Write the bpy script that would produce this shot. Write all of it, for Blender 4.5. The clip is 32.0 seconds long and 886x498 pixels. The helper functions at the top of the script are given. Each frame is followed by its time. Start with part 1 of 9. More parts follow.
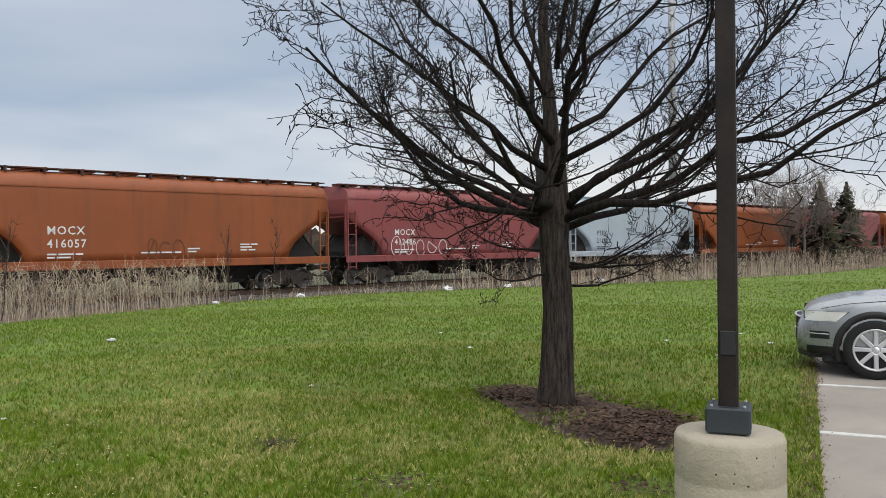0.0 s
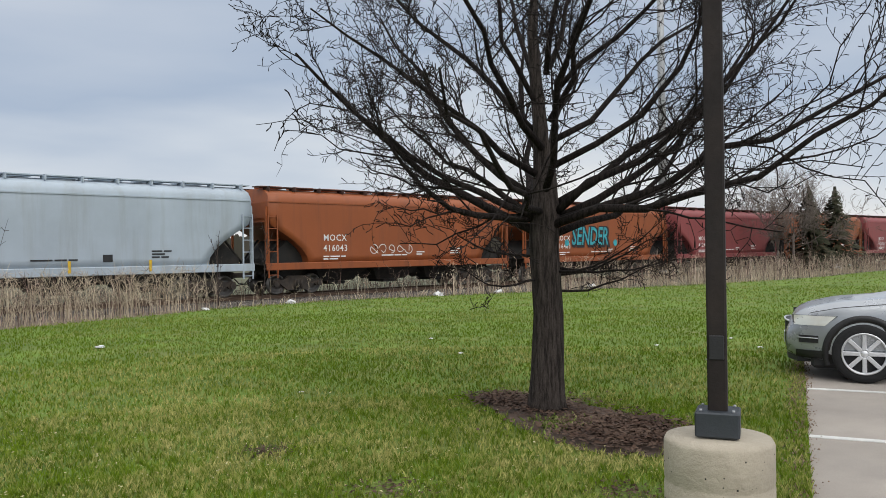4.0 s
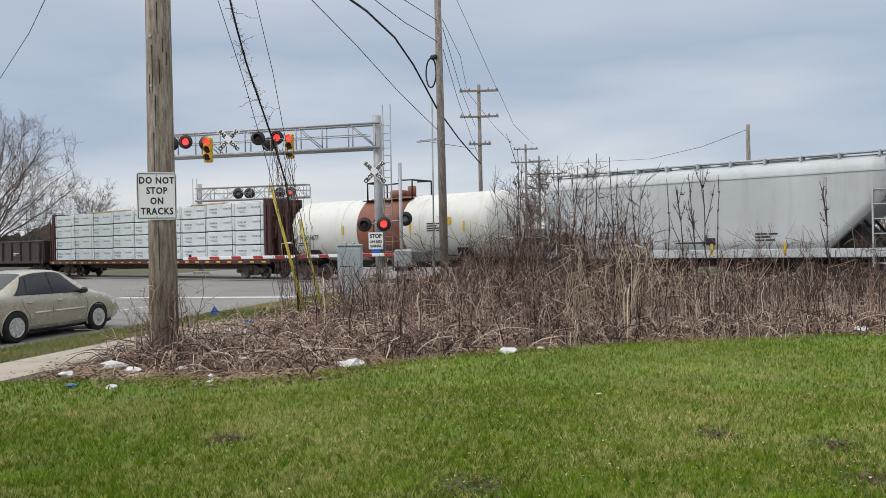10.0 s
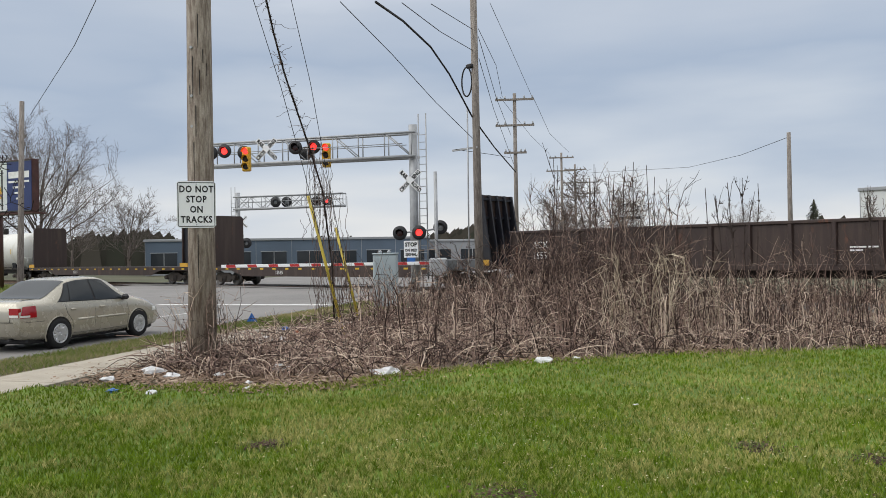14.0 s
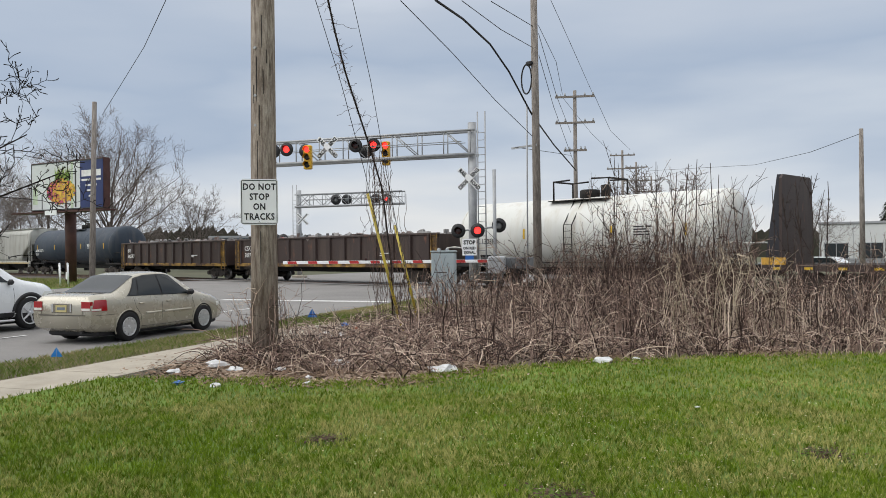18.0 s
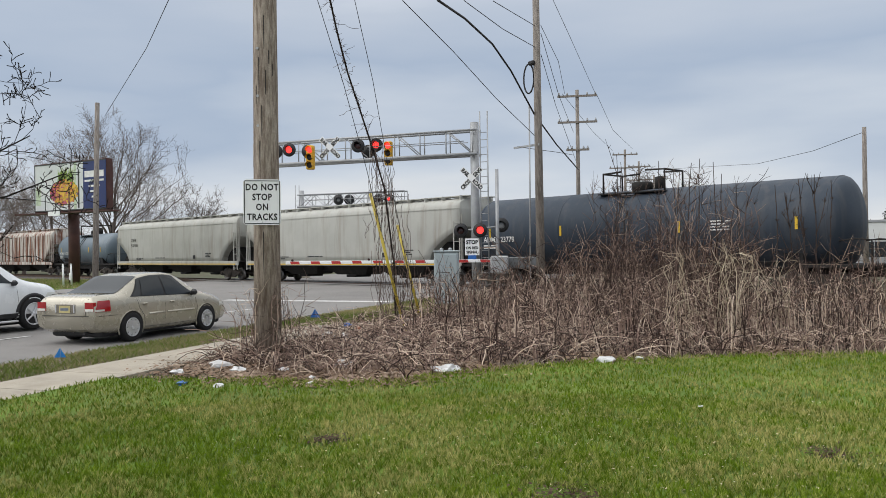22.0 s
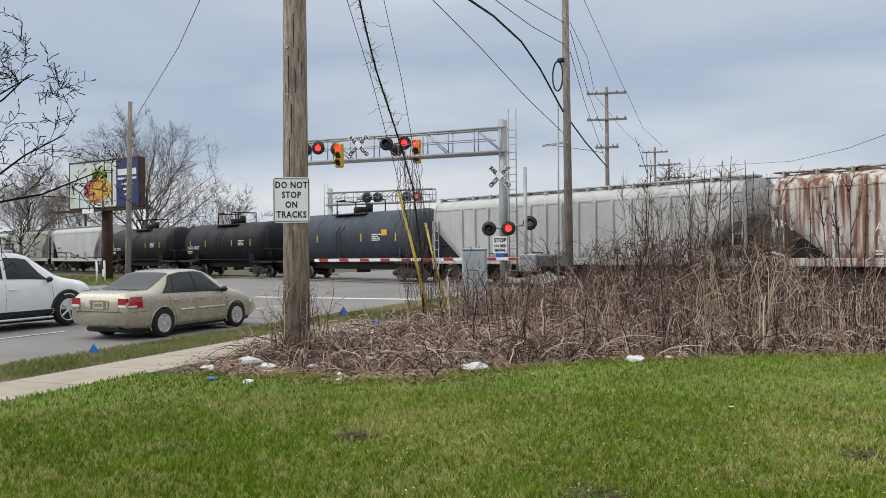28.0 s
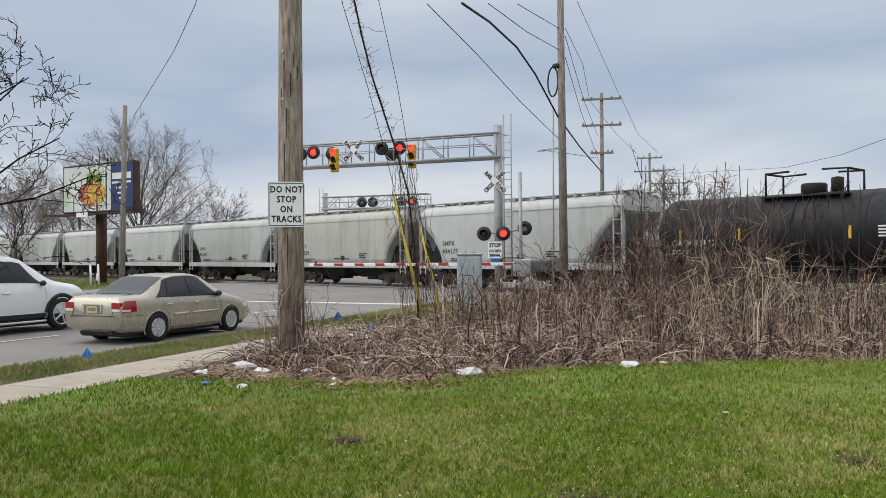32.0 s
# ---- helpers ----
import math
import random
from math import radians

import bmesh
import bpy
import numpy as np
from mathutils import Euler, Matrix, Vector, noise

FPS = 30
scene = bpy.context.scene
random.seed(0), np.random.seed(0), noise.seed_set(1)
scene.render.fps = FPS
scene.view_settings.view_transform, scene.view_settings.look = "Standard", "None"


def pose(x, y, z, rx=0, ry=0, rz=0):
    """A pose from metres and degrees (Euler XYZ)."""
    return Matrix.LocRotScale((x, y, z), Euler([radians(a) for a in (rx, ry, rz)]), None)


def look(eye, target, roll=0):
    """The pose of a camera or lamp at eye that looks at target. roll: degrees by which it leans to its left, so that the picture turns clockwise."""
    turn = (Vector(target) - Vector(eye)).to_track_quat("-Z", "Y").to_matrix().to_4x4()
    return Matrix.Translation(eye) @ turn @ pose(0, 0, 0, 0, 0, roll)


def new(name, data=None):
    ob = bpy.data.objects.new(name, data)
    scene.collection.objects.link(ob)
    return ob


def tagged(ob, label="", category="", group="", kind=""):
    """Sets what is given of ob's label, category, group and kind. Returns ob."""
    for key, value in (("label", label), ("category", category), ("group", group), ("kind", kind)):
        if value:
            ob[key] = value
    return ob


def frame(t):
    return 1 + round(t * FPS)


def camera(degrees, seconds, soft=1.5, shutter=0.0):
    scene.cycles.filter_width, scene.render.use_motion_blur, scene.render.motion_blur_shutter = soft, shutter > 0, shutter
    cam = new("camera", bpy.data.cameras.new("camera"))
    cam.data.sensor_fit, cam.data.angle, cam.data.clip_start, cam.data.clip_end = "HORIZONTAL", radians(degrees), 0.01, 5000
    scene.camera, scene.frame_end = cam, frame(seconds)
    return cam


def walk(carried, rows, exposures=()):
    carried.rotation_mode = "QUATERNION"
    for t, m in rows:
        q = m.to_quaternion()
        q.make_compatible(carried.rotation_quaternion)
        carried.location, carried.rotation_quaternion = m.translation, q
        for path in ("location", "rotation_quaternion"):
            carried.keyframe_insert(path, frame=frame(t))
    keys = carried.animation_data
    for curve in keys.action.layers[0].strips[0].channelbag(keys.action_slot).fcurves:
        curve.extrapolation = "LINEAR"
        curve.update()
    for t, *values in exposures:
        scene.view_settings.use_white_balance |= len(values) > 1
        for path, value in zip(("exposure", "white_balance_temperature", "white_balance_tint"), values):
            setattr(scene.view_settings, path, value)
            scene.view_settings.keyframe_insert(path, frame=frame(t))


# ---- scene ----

import itertools


# the camera: held by hand beside a parking lot, panned once from the lawn to the crossing
def aim(t, x, y, z, yaw, pitch, roll):
    """A row of the path; yaw in degrees to the right of +y, pitch up."""
    a, p = radians(yaw), radians(pitch)
    ahead = Vector((math.sin(a) * math.cos(p), math.cos(a) * math.cos(p), math.sin(p)))
    eye = Vector((x, y, z))
    return t, look(eye, eye + ahead * 10, roll)


cam = camera(57.86, 32.0, soft=0.8, shutter=0.0)
PATH = [
    (0, 0.183, 0.147, 1.777, 40.45, -0.20, -0.62), (0.5, 0.183, 0.147, 1.777, 40.50, -0.15, -0.71), (1, 0.183, 0.147, 1.777, 40.65, -0.12, -0.67),
    (1.5, 0.183, 0.147, 1.777, 40.80, -0.08, -0.68), (2, 0.183, 0.147, 1.777, 40.89, -0.03, -0.61), (2.5, 0.183, 0.147, 1.777, 40.97, 0.02, -0.58),
    (4.5, 0.192, 0.139, 1.777, 41.08, 0.28, -0.84), (5, 0.194, 0.137, 1.777, 39.35, 0.24, -0.93), (5.5, 0.184, 0.144, 1.775, 35.79, 0.14, -1.11),
    (6, 0.168, 0.152, 1.770, 23.99, -0.03, -1.04), (6.1, 0.167, 0.148, 1.770, 20.98, -0.13, -1.14), (6.5, 0.165, 0.130, 1.770, 4.53, -0.61, -1.47),
    (7, 0.125, 0.050, 1.780, -17.30, -1.09, -2.08), (7.1, 0.110, 0.040, 1.780, -21.14, -0.99, -1.84), (7.5, 0.050, 0.000, 1.780, -33.04, -1.18, -2.38),
    (7.6, 0.034, -0.001, 1.780, -35.07, -1.26, -2.31), (8, -0.030, -0.005, 1.780, -39.96, -0.91, -2.07), (8.5, -0.060, -0.010, 1.780, -42.01, -0.64, -1.75),
    (9, -0.060, -0.011, 1.780, -42.51, -0.47, -1.48), (9.5, -0.060, -0.011, 1.780, -42.53, -0.35, -1.28), (10, -0.060, -0.012, 1.780, -42.49, -0.29, -1.17),
    (10.5, -0.060, -0.013, 1.780, -42.42, -0.22, -1.08), (11, -0.060, -0.014, 1.780, -42.46, -0.17, -1.06), (11.5, -0.060, -0.014, 1.780, -42.60, -0.05, -1.07),
    (12, -0.060, -0.015, 1.780, -42.86, 0.03, -1.11), (12.5, -0.060, -0.016, 1.780, -43.33, 0.14, -1.10), (13, -0.060, -0.016, 1.780, -43.88, 0.20, -1.08),
    (13.5, -0.060, -0.017, 1.780, -44.46, 0.28, -1.03), (15.5, -0.060, -0.020, 1.780, -46.64, 0.52, -0.88), (16, -0.060, -0.020, 1.780, -47.39, 0.47, -0.85),
    (16.5, -0.060, -0.020, 1.780, -48.09, 0.38, -0.74), (17, -0.060, -0.020, 1.780, -48.63, 0.32, -0.69), (17.5, -0.060, -0.021, 1.780, -48.96, 0.30, -0.59),
    (18, -0.060, -0.021, 1.780, -49.15, 0.28, -0.58), (18.5, -0.060, -0.021, 1.780, -49.26, 0.27, -0.61), (19, -0.060, -0.021, 1.780, -49.32, 0.28, -0.63),
    (19.5, -0.060, -0.021, 1.780, -49.37, 0.23, -0.68), (20, -0.060, -0.021, 1.780, -49.42, 0.27, -0.73), (20.5, -0.060, -0.022, 1.780, -49.42, 0.27, -0.72),
    (21, -0.060, -0.022, 1.780, -49.42, 0.30, -0.74), (21.5, -0.060, -0.022, 1.780, -49.38, 0.29, -0.73), (22, -0.060, -0.022, 1.780, -49.34, 0.27, -0.73),
    (22.5, -0.060, -0.022, 1.780, -49.32, 0.22, -0.72), (23, -0.060, -0.022, 1.780, -49.32, 0.22, -0.75), (23.5, -0.060, -0.022, 1.780, -49.38, 0.19, -0.77),
    (24, -0.060, -0.023, 1.780, -49.54, 0.13, -0.78), (24.5, -0.060, -0.023, 1.780, -49.79, 0.08, -0.73), (25, -0.060, -0.023, 1.780, -50.13, -0.00, -0.76),
    (25.5, -0.060, -0.023, 1.780, -50.51, -0.10, -0.74), (26, -0.060, -0.023, 1.780, -50.86, -0.13, -0.71), (26.5, -0.060, -0.023, 1.780, -51.15, -0.14, -0.64),
    (28.5, -0.060, -0.024, 1.780, -51.34, 0.20, -0.53), (29, -0.060, -0.024, 1.780, -51.32, 0.22, -0.51), (29.5, -0.060, -0.024, 1.780, -51.22, 0.23, -0.41),
    (30, -0.060, -0.024, 1.780, -51.11, 0.29, -0.40), (30.5, -0.060, -0.025, 1.780, -50.98, 0.34, -0.33), (31, -0.060, -0.025, 1.780, -50.90, 0.39, -0.32),
    (31.5, -0.060, -0.025, 1.780, -50.88, 0.46, -0.32), (32, -0.060, -0.025, 1.780, -50.97, 0.49, -0.39),
]

walk(cam, [aim(*row) for row in PATH])

# overcast spring daylight: grey cloud over a Nishita sky, and one very soft sun
SUN_EL, SUN_AZ = 42, 205
world = bpy.data.worlds.new("overcast_sky")
scene.world = world
world.use_nodes = True
wn, wl = world.node_tree.nodes, world.node_tree.links
wn.clear()
w_out = wn.new("ShaderNodeOutputWorld")
w_bg = wn.new("ShaderNodeBackground")
sky = wn.new("ShaderNodeTexSky")
sky.sky_type, sky.sun_disc = "NISHITA", False
sky.sun_elevation, sky.sun_rotation = radians(SUN_EL), radians(SUN_AZ)
w_tc = wn.new("ShaderNodeTexCoord")
w_sep = wn.new("ShaderNodeSeparateXYZ")
wl.new(w_tc.outputs["Generated"], w_sep.inputs[0])
# cloud sheets, flattened towards the horizon
w_map = wn.new("ShaderNodeMapping")
w_map.inputs["Scale"].default_value = (1.3, 1.3, 6.0)
wl.new(w_tc.outputs["Generated"], w_map.inputs[0])
w_noise = wn.new("ShaderNodeTexNoise")
w_noise.inputs["Scale"].default_value, w_noise.inputs["Detail"].default_value = 1.6, 5.0
w_noise.inputs["Roughness"].default_value = 0.45
wl.new(w_map.outputs[0], w_noise.inputs["Vector"])
w_add = wn.new("ShaderNodeMath")
w_add.operation = "MULTIPLY_ADD"
w_add.inputs[1].default_value, w_add.inputs[2].default_value = 0.42, -0.21
wl.new(w_noise.outputs["Fac"], w_add.inputs[0])
w_sum = wn.new("ShaderNodeMath")
w_sum.operation = "ADD"
wl.new(w_sep.outputs["Z"], w_sum.inputs[0])
wl.new(w_add.outputs[0], w_sum.inputs[1])
w_ramp = wn.new("ShaderNodeValToRGB")
cr = w_ramp.color_ramp
cr.elements[0].position, cr.elements[0].color = 0.0, (0.80, 0.80, 0.79, 1)
cr.elements[1].position, cr.elements[1].color = 1.0, (1.55, 1.57, 1.60, 1)
for pos, col in ((0.09, (0.585, 0.64, 0.715, 1)), (0.19, (0.395, 0.475, 0.60, 1)), (0.32, (0.515, 0.575, 0.67, 1)), (0.5, (0.95, 0.97, 1.0, 1))):
    el = cr.elements.new(pos)
    el.color = col
wl.new(w_sum.outputs[0], w_ramp.inputs[0])
w_scale = wn.new("ShaderNodeVectorMath")
w_scale.operation = "SCALE"
w_scale.inputs["Scale"].default_value = 0.05
wl.new(sky.outputs[0], w_scale.inputs[0])
w_mix = wn.new("ShaderNodeMix")
w_mix.data_type = "RGBA"
w_mix.inputs["Factor"].default_value = 0.92
wl.new(w_scale.outputs[0], w_mix.inputs["A"])
wl.new(w_ramp.outputs[0], w_mix.inputs["B"])
wl.new(w_mix.outputs["Result"], w_bg.inputs["Color"])
w_bg.inputs["Strength"].default_value = 1.0
wl.new(w_bg.outputs[0], w_out.inputs[0])

sun_data = bpy.data.lights.new("sun", "SUN")
sun_data.energy, sun_data.angle, sun_data.color = 1.5, radians(60), (1.0, 0.97, 0.92)
sun = new("sun", sun_data)
sun.matrix_world = look((0, 0, 60), (-math.sin(radians(SUN_AZ)) * 60 / math.tan(radians(SUN_EL)), -math.cos(radians(SUN_AZ)) * 60 / math.tan(radians(SUN_EL)), 0))
scene.view_settings.exposure = 0.12


# ---- mesh helpers ----
class Geo:
    """Vertices and faces of one mesh."""

    def __init__(self):
        self.v, self.f, self.s = [], [], []

    def add(self, verts, faces, smooth=False):
        n = len(self.v)
        self.v.extend(tuple(p) for p in verts)
        self.f.extend(tuple(i + n for i in q) for q in faces)
        self.s.extend([smooth] * len(faces))
        return self

    def box(self, c, size, bev=0.0, rot=None):
        """A box with chamfered upright edges and top rim when bev is given."""
        x, y, z = (s / 2 for s in size)
        if bev <= 0:
            pts = [(a * x, b * y, d * z) for d in (-1, 1) for a, b in ((-1, -1), (1, -1), (1, 1), (-1, 1))]
            faces = [(0, 3, 2, 1), (4, 5, 6, 7), (0, 1, 5, 4), (1, 2, 6, 5), (2, 3, 7, 6), (3, 0, 4, 7)]
        else:
            b = min(bev, x * 0.9, y * 0.9, z * 0.9)
            ring = [(-x + b, -y), (x - b, -y), (x, -y + b), (x, y - b), (x - b, y), (-x + b, y), (-x, y - b), (-x, -y + b)]
            k1, k2 = (x - b) / x, (y - b) / y
            pts = []
            for zz, inn in ((-z, 1), (-z + b, 0), (z - b, 0), (z, 1)):
                pts += [(px * k1, py * k2, zz) if inn else (px, py, zz) for px, py in ring]
            faces = [tuple(range(7, -1, -1)), tuple(range(24, 32))]
            for r in range(3):
                faces += [(r * 8 + i, r * 8 + (i + 1) % 8, r * 8 + 8 + (i + 1) % 8, r * 8 + 8 + i) for i in range(8)]
        c = Vector(c)
        if rot is not None:
            pts = [rot @ Vector(p) for p in pts]
        return self.add([Vector(p) + c for p in pts], faces)

    def tube(self, pts, radii, n=8, caps=True, smooth=True):
        """A round tube along points."""
        pts = [Vector(p) for p in pts]
        if not hasattr(radii, "__len__"):
            radii = [radii] * len(pts)
        rings, side = [], None
        for i, p in enumerate(pts):
            d = (pts[min(i + 1, len(pts) - 1)] - pts[max(i - 1, 0)]).normalized()
            if side is None or abs(side.dot(d)) > 0.95:
                side = d.cross(Vector((0, 0, 1)) if abs(d.z) < 0.9 else Vector((1, 0, 0))).normalized()
            side = (side - d * side.dot(d)).normalized()
            up = d.cross(side)
            rings += [p + (side * math.cos(2 * math.pi * k / n) + up * math.sin(2 * math.pi * k / n)) * radii[i] for k in range(n)]
        faces = [(i * n + k, i * n + (k + 1) % n, (i + 1) * n + (k + 1) % n, (i + 1) * n + k) for i in range(len(pts) - 1) for k in range(n)]
        self.add(rings, faces, smooth)
        if caps:
            m = len(self.v) - len(rings)
            self.f += [tuple(m + k for k in range(n - 1, -1, -1)), tuple(m + (len(pts) - 1) * n + k for k in range(n))]
            self.s += [False, False]
        return self

    def prism(self, poly, a, b, axis="y"):
        """A flat outline pushed from a to b along an axis; the outline's pairs are the other two axes in order."""
        def at(p, d):
            return {"x": (d, p[0], p[1]), "y": (p[0], d, p[1]), "z": (p[0], p[1], d)}[axis]
        n = len(poly)
        faces = [tuple(range(n - 1, -1, -1)), tuple(range(n, 2 * n))] + [(i, (i + 1) % n, n + (i + 1) % n, n + i) for i in range(n)]
        return self.add([at(p, a) for p in poly] + [at(p, b) for p in poly], faces)

    def lathe(self, prof, n=20, c=(0, 0, 0), axis="y", smooth=True, caps=True):
        """(radius, along) pairs turned about an axis."""
        pts = []
        for r, h in prof:
            for k in range(n):
                u, w = r * math.cos(2 * math.pi * k / n), r * math.sin(2 * math.pi * k / n)
                p = {"x": (h, u, w), "y": (w, h, u), "z": (u, w, h)}[axis]
                pts.append(Vector(p) + Vector(c))
        m = len(prof)
        faces = [(i * n + k, i * n + (k + 1) % n, (i + 1) * n + (k + 1) % n, (i + 1) * n + k) for i in range(m - 1) for k in range(n)]
        self.add(pts, faces, smooth)
        base = len(self.v) - len(pts)
        for i, rev in ((0, True), (m - 1, False)):
            if caps and prof[i][0] > 1e-4:
                q = [base + i * n + k for k in range(n)]
                self.f.append(tuple(q[::-1] if rev else q))
                self.s.append(False)
        return self

    def mesh(self, name):
        me = bpy.data.meshes.new(name)
        me.from_pydata(self.v, [], self.f)
        me.polygons.foreach_set("use_smooth", np.array(self.s, dtype=bool))
        me.update()
        return me


def fix_normals(me):
    bm = bmesh.new()
    bm.from_mesh(me)
    bmesh.ops.recalc_face_normals(bm, faces=bm.faces)
    bm.to_mesh(me)
    bm.free()
    return me


def part(name, geo, material, parent=None, label="", m=None):
    """One mesh object under a thing or a part."""
    me = geo
    if isinstance(geo, Geo):
        me = geo.mesh(name)
        if len(me.vertices) < 20000:
            fix_normals(me)
        me.materials.append(material)
    ob = new(name, me)
    if m is not None:
        ob.matrix_basis = m
    if parent is not None:
        ob.parent = parent
    if label:
        tagged(ob, label)
    return ob


def thing(name, label, category, m=None, group="", kind=""):
    ob = new(name)
    ob.empty_display_size = 0.2
    if m is not None:
        ob.matrix_basis = m
    return tagged(ob, label, category, group, kind)


FONTS = {}


def lettering(text, size, material, parent, m, name="lettering", align="LEFT", stretch=1.0, spacing=1.0, bold=0.009):
    """Raised flat letters; the text reads along +x and up +y of the pose m."""
    key = (text, align, stretch, spacing, bold)
    if key not in FONTS:
        cu = bpy.data.curves.new("text", "FONT")
        cu.body, cu.size, cu.extrude, cu.align_x, cu.space_character = text, 1.0, 0.0, align, spacing
        cu.resolution_u, cu.offset = 2, bold
        ob = bpy.data.objects.new("text", cu)
        scene.collection.objects.link(ob)
        bpy.context.view_layer.update()
        me = bpy.data.meshes.new_from_object(ob.evaluated_get(bpy.context.evaluated_depsgraph_get()))
        bpy.data.objects.remove(ob)
        FONTS[key] = me
    me = FONTS[key].copy()
    me.transform(Matrix.Diagonal((size * stretch, size, 1, 1)))
    me.materials.clear()
    me.materials.append(material)
    ob = new(name, me)
    ob.parent, ob.matrix_basis = parent, m
    return ob


def facing(x, y, z):
    """The pose of writing on a side that faces -y."""
    return pose(x, y, z, 90, 0, 0)


# ---- materials ----
def nodes_of(name):
    ma = bpy.data.materials.new(name)
    ma.use_nodes = True
    nt = ma.node_tree
    return ma, nt.nodes, nt.links, nt.nodes["Principled BSDF"]


def noise_of(n, l, vec, scale, detail=4.0, rough=0.55, stretch=None):
    if stretch:
        mp = n.new("ShaderNodeMapping")
        mp.inputs["Scale"].default_value = stretch
        l.new(vec, mp.inputs[0])
        vec = mp.outputs[0]
    t = n.new("ShaderNodeTexNoise")
    t.inputs["Scale"].default_value, t.inputs["Detail"].default_value, t.inputs["Roughness"].default_value = scale, detail, rough
    l.new(vec, t.inputs["Vector"])
    return t.outputs["Fac"]


def ramp_of(n, l, fac, a, b, lo=0.0, hi=1.0):
    r = n.new("ShaderNodeMapRange")
    r.inputs["From Min"].default_value, r.inputs["From Max"].default_value = a, b
    r.inputs["To Min"].default_value, r.inputs["To Max"].default_value = lo, hi
    l.new(fac, r.inputs["Value"])
    return r.outputs["Result"]


def mix_of(n, l, fac, a, b, mode="MIX"):
    m = n.new("ShaderNodeMix")
    m.data_type, m.blend_type = "RGBA", mode
    for slot, val in (("Factor", fac), ("A", a), ("B", b)):
        if hasattr(val, "is_output"):
            l.new(val, m.inputs[slot])
        else:
            m.inputs[slot].default_value = val if slot == "Factor" else (*val[:3], 1)
    return m.outputs["Result"]


def surface(name, col, rough=0.6, metal=0.0, var=0.2, scale=2.0, fine=40.0, dirt=None, dirt_amt=0.5, streak=False, rust=None, bump=0.15, alt=None, coat=0.0, per_piece=0.0, dirt_from=0.48, dirt_to=0.72):
    """A weathered surface: broad and fine variation, dirt that runs down or lies in patches, rust spots, fine relief."""
    ma, n, l, bs = nodes_of(name)
    tc = n.new("ShaderNodeTexCoord")
    vec = tc.outputs["Object"]
    big = noise_of(n, l, vec, scale)
    small = noise_of(n, l, vec, fine, 6.0, 0.65)
    dark = tuple(c * (1 - var) for c in col)
    light = alt or tuple(min(1, c * (1 + var)) for c in col)
    c = mix_of(n, l, ramp_of(n, l, big, 0.32, 0.68), dark, light)
    c = mix_of(n, l, ramp_of(n, l, small, 0.3, 0.75, 0.0, var), c, tuple(x * 0.5 for x in col))
    if dirt:
        d = noise_of(n, l, vec, scale * 1.2, 6.0, 0.6, (4.0, 4.0, 0.35) if streak else None)
        c = mix_of(n, l, ramp_of(n, l, d, dirt_from, dirt_to, 0.0, dirt_amt), c, dirt)
    if rust:
        r = noise_of(n, l, vec, scale * 2.3, 8.0, 0.7, (2.0, 2.0, 0.6) if streak else None)
        c = mix_of(n, l, ramp_of(n, l, r, 0.6, 0.7, 0.0, 0.85), c, rust)
    if per_piece:
        oi = n.new("ShaderNodeObjectInfo")
        c = mix_of(n, l, ramp_of(n, l, oi.outputs["Random"], 0, 1, 0.0, per_piece), c, tuple(x * 0.45 for x in col))
    l.new(c, bs.inputs["Base Color"])
    l.new(ramp_of(n, l, small, 0.2, 0.8, max(0.02, rough - 0.12), min(1, rough + 0.12)), bs.inputs["Roughness"])
    bs.inputs["Metallic"].default_value = metal
    bs.inputs["Coat Weight"].default_value = coat
    if bump:
        b = n.new("ShaderNodeBump")
        b.inputs["Strength"].default_value, b.inputs["Distance"].default_value = bump, 0.02
        l.new(small, b.inputs["Height"])
        l.new(b.outputs[0], bs.inputs["Normal"])
    return ma


def glow(name, col, strength):
    ma, n, l, bs = nodes_of(name)
    bs.inputs["Base Color"].default_value = (*col, 1)
    bs.inputs["Emission Color"].default_value = (*col, 1)
    bs.inputs["Emission Strength"].default_value = strength
    return ma


def car_paint(name, col, dirt=(0.16, 0.13, 0.10), amt=0.45, rust=None):
    return surface(name, col, 0.55, 0.0, 0.10, 0.5, 30, dirt, amt, True, rust, 0.05)


RUST = (0.16, 0.06, 0.03)
ORANGE = car_paint("orange_car_paint", (0.262, 0.069, 0.018), (0.14, 0.044, 0.02), 0.6)
RED = car_paint("red_oxide_car_paint", (0.230, 0.053, 0.053), (0.135, 0.046, 0.045), 0.6)
PALE_BLUE = car_paint("pale_blue_grey_car_paint", (0.37, 0.43, 0.49), (0.22, 0.22, 0.20), 0.35)
COOL_GREY = car_paint("cool_grey_car_paint", (0.47, 0.50, 0.52), (0.26, 0.25, 0.22), 0.35)
LIGHT_GREY = car_paint("light_grey_car_paint", (0.475, 0.485, 0.475), (0.25, 0.22, 0.18), 0.4)
WARM_GREY = car_paint("warm_grey_car_paint", (0.42, 0.42, 0.385), (0.20, 0.155, 0.11), 0.5)
RUSTY_GREY = surface("rust_streaked_car_paint", (0.56, 0.53, 0.48), 0.7, 0.0, 0.10, 0.8, 30, (0.17, 0.060, 0.030), 1.0, True, (0.13, 0.045, 0.025), 0.05, dirt_from=0.44, dirt_to=0.60)
RUST_POST = surface("rusted_post_paint", (0.22, 0.085, 0.045), 0.8, 0.0, 0.3, 1.5, 30, (0.45, 0.40, 0.34), 0.6, True, None, 0.1)
TTX_YELLOW = car_paint("boxcar_yellow_paint", (0.43, 0.215, 0.05), (0.22, 0.10, 0.035), 0.55)
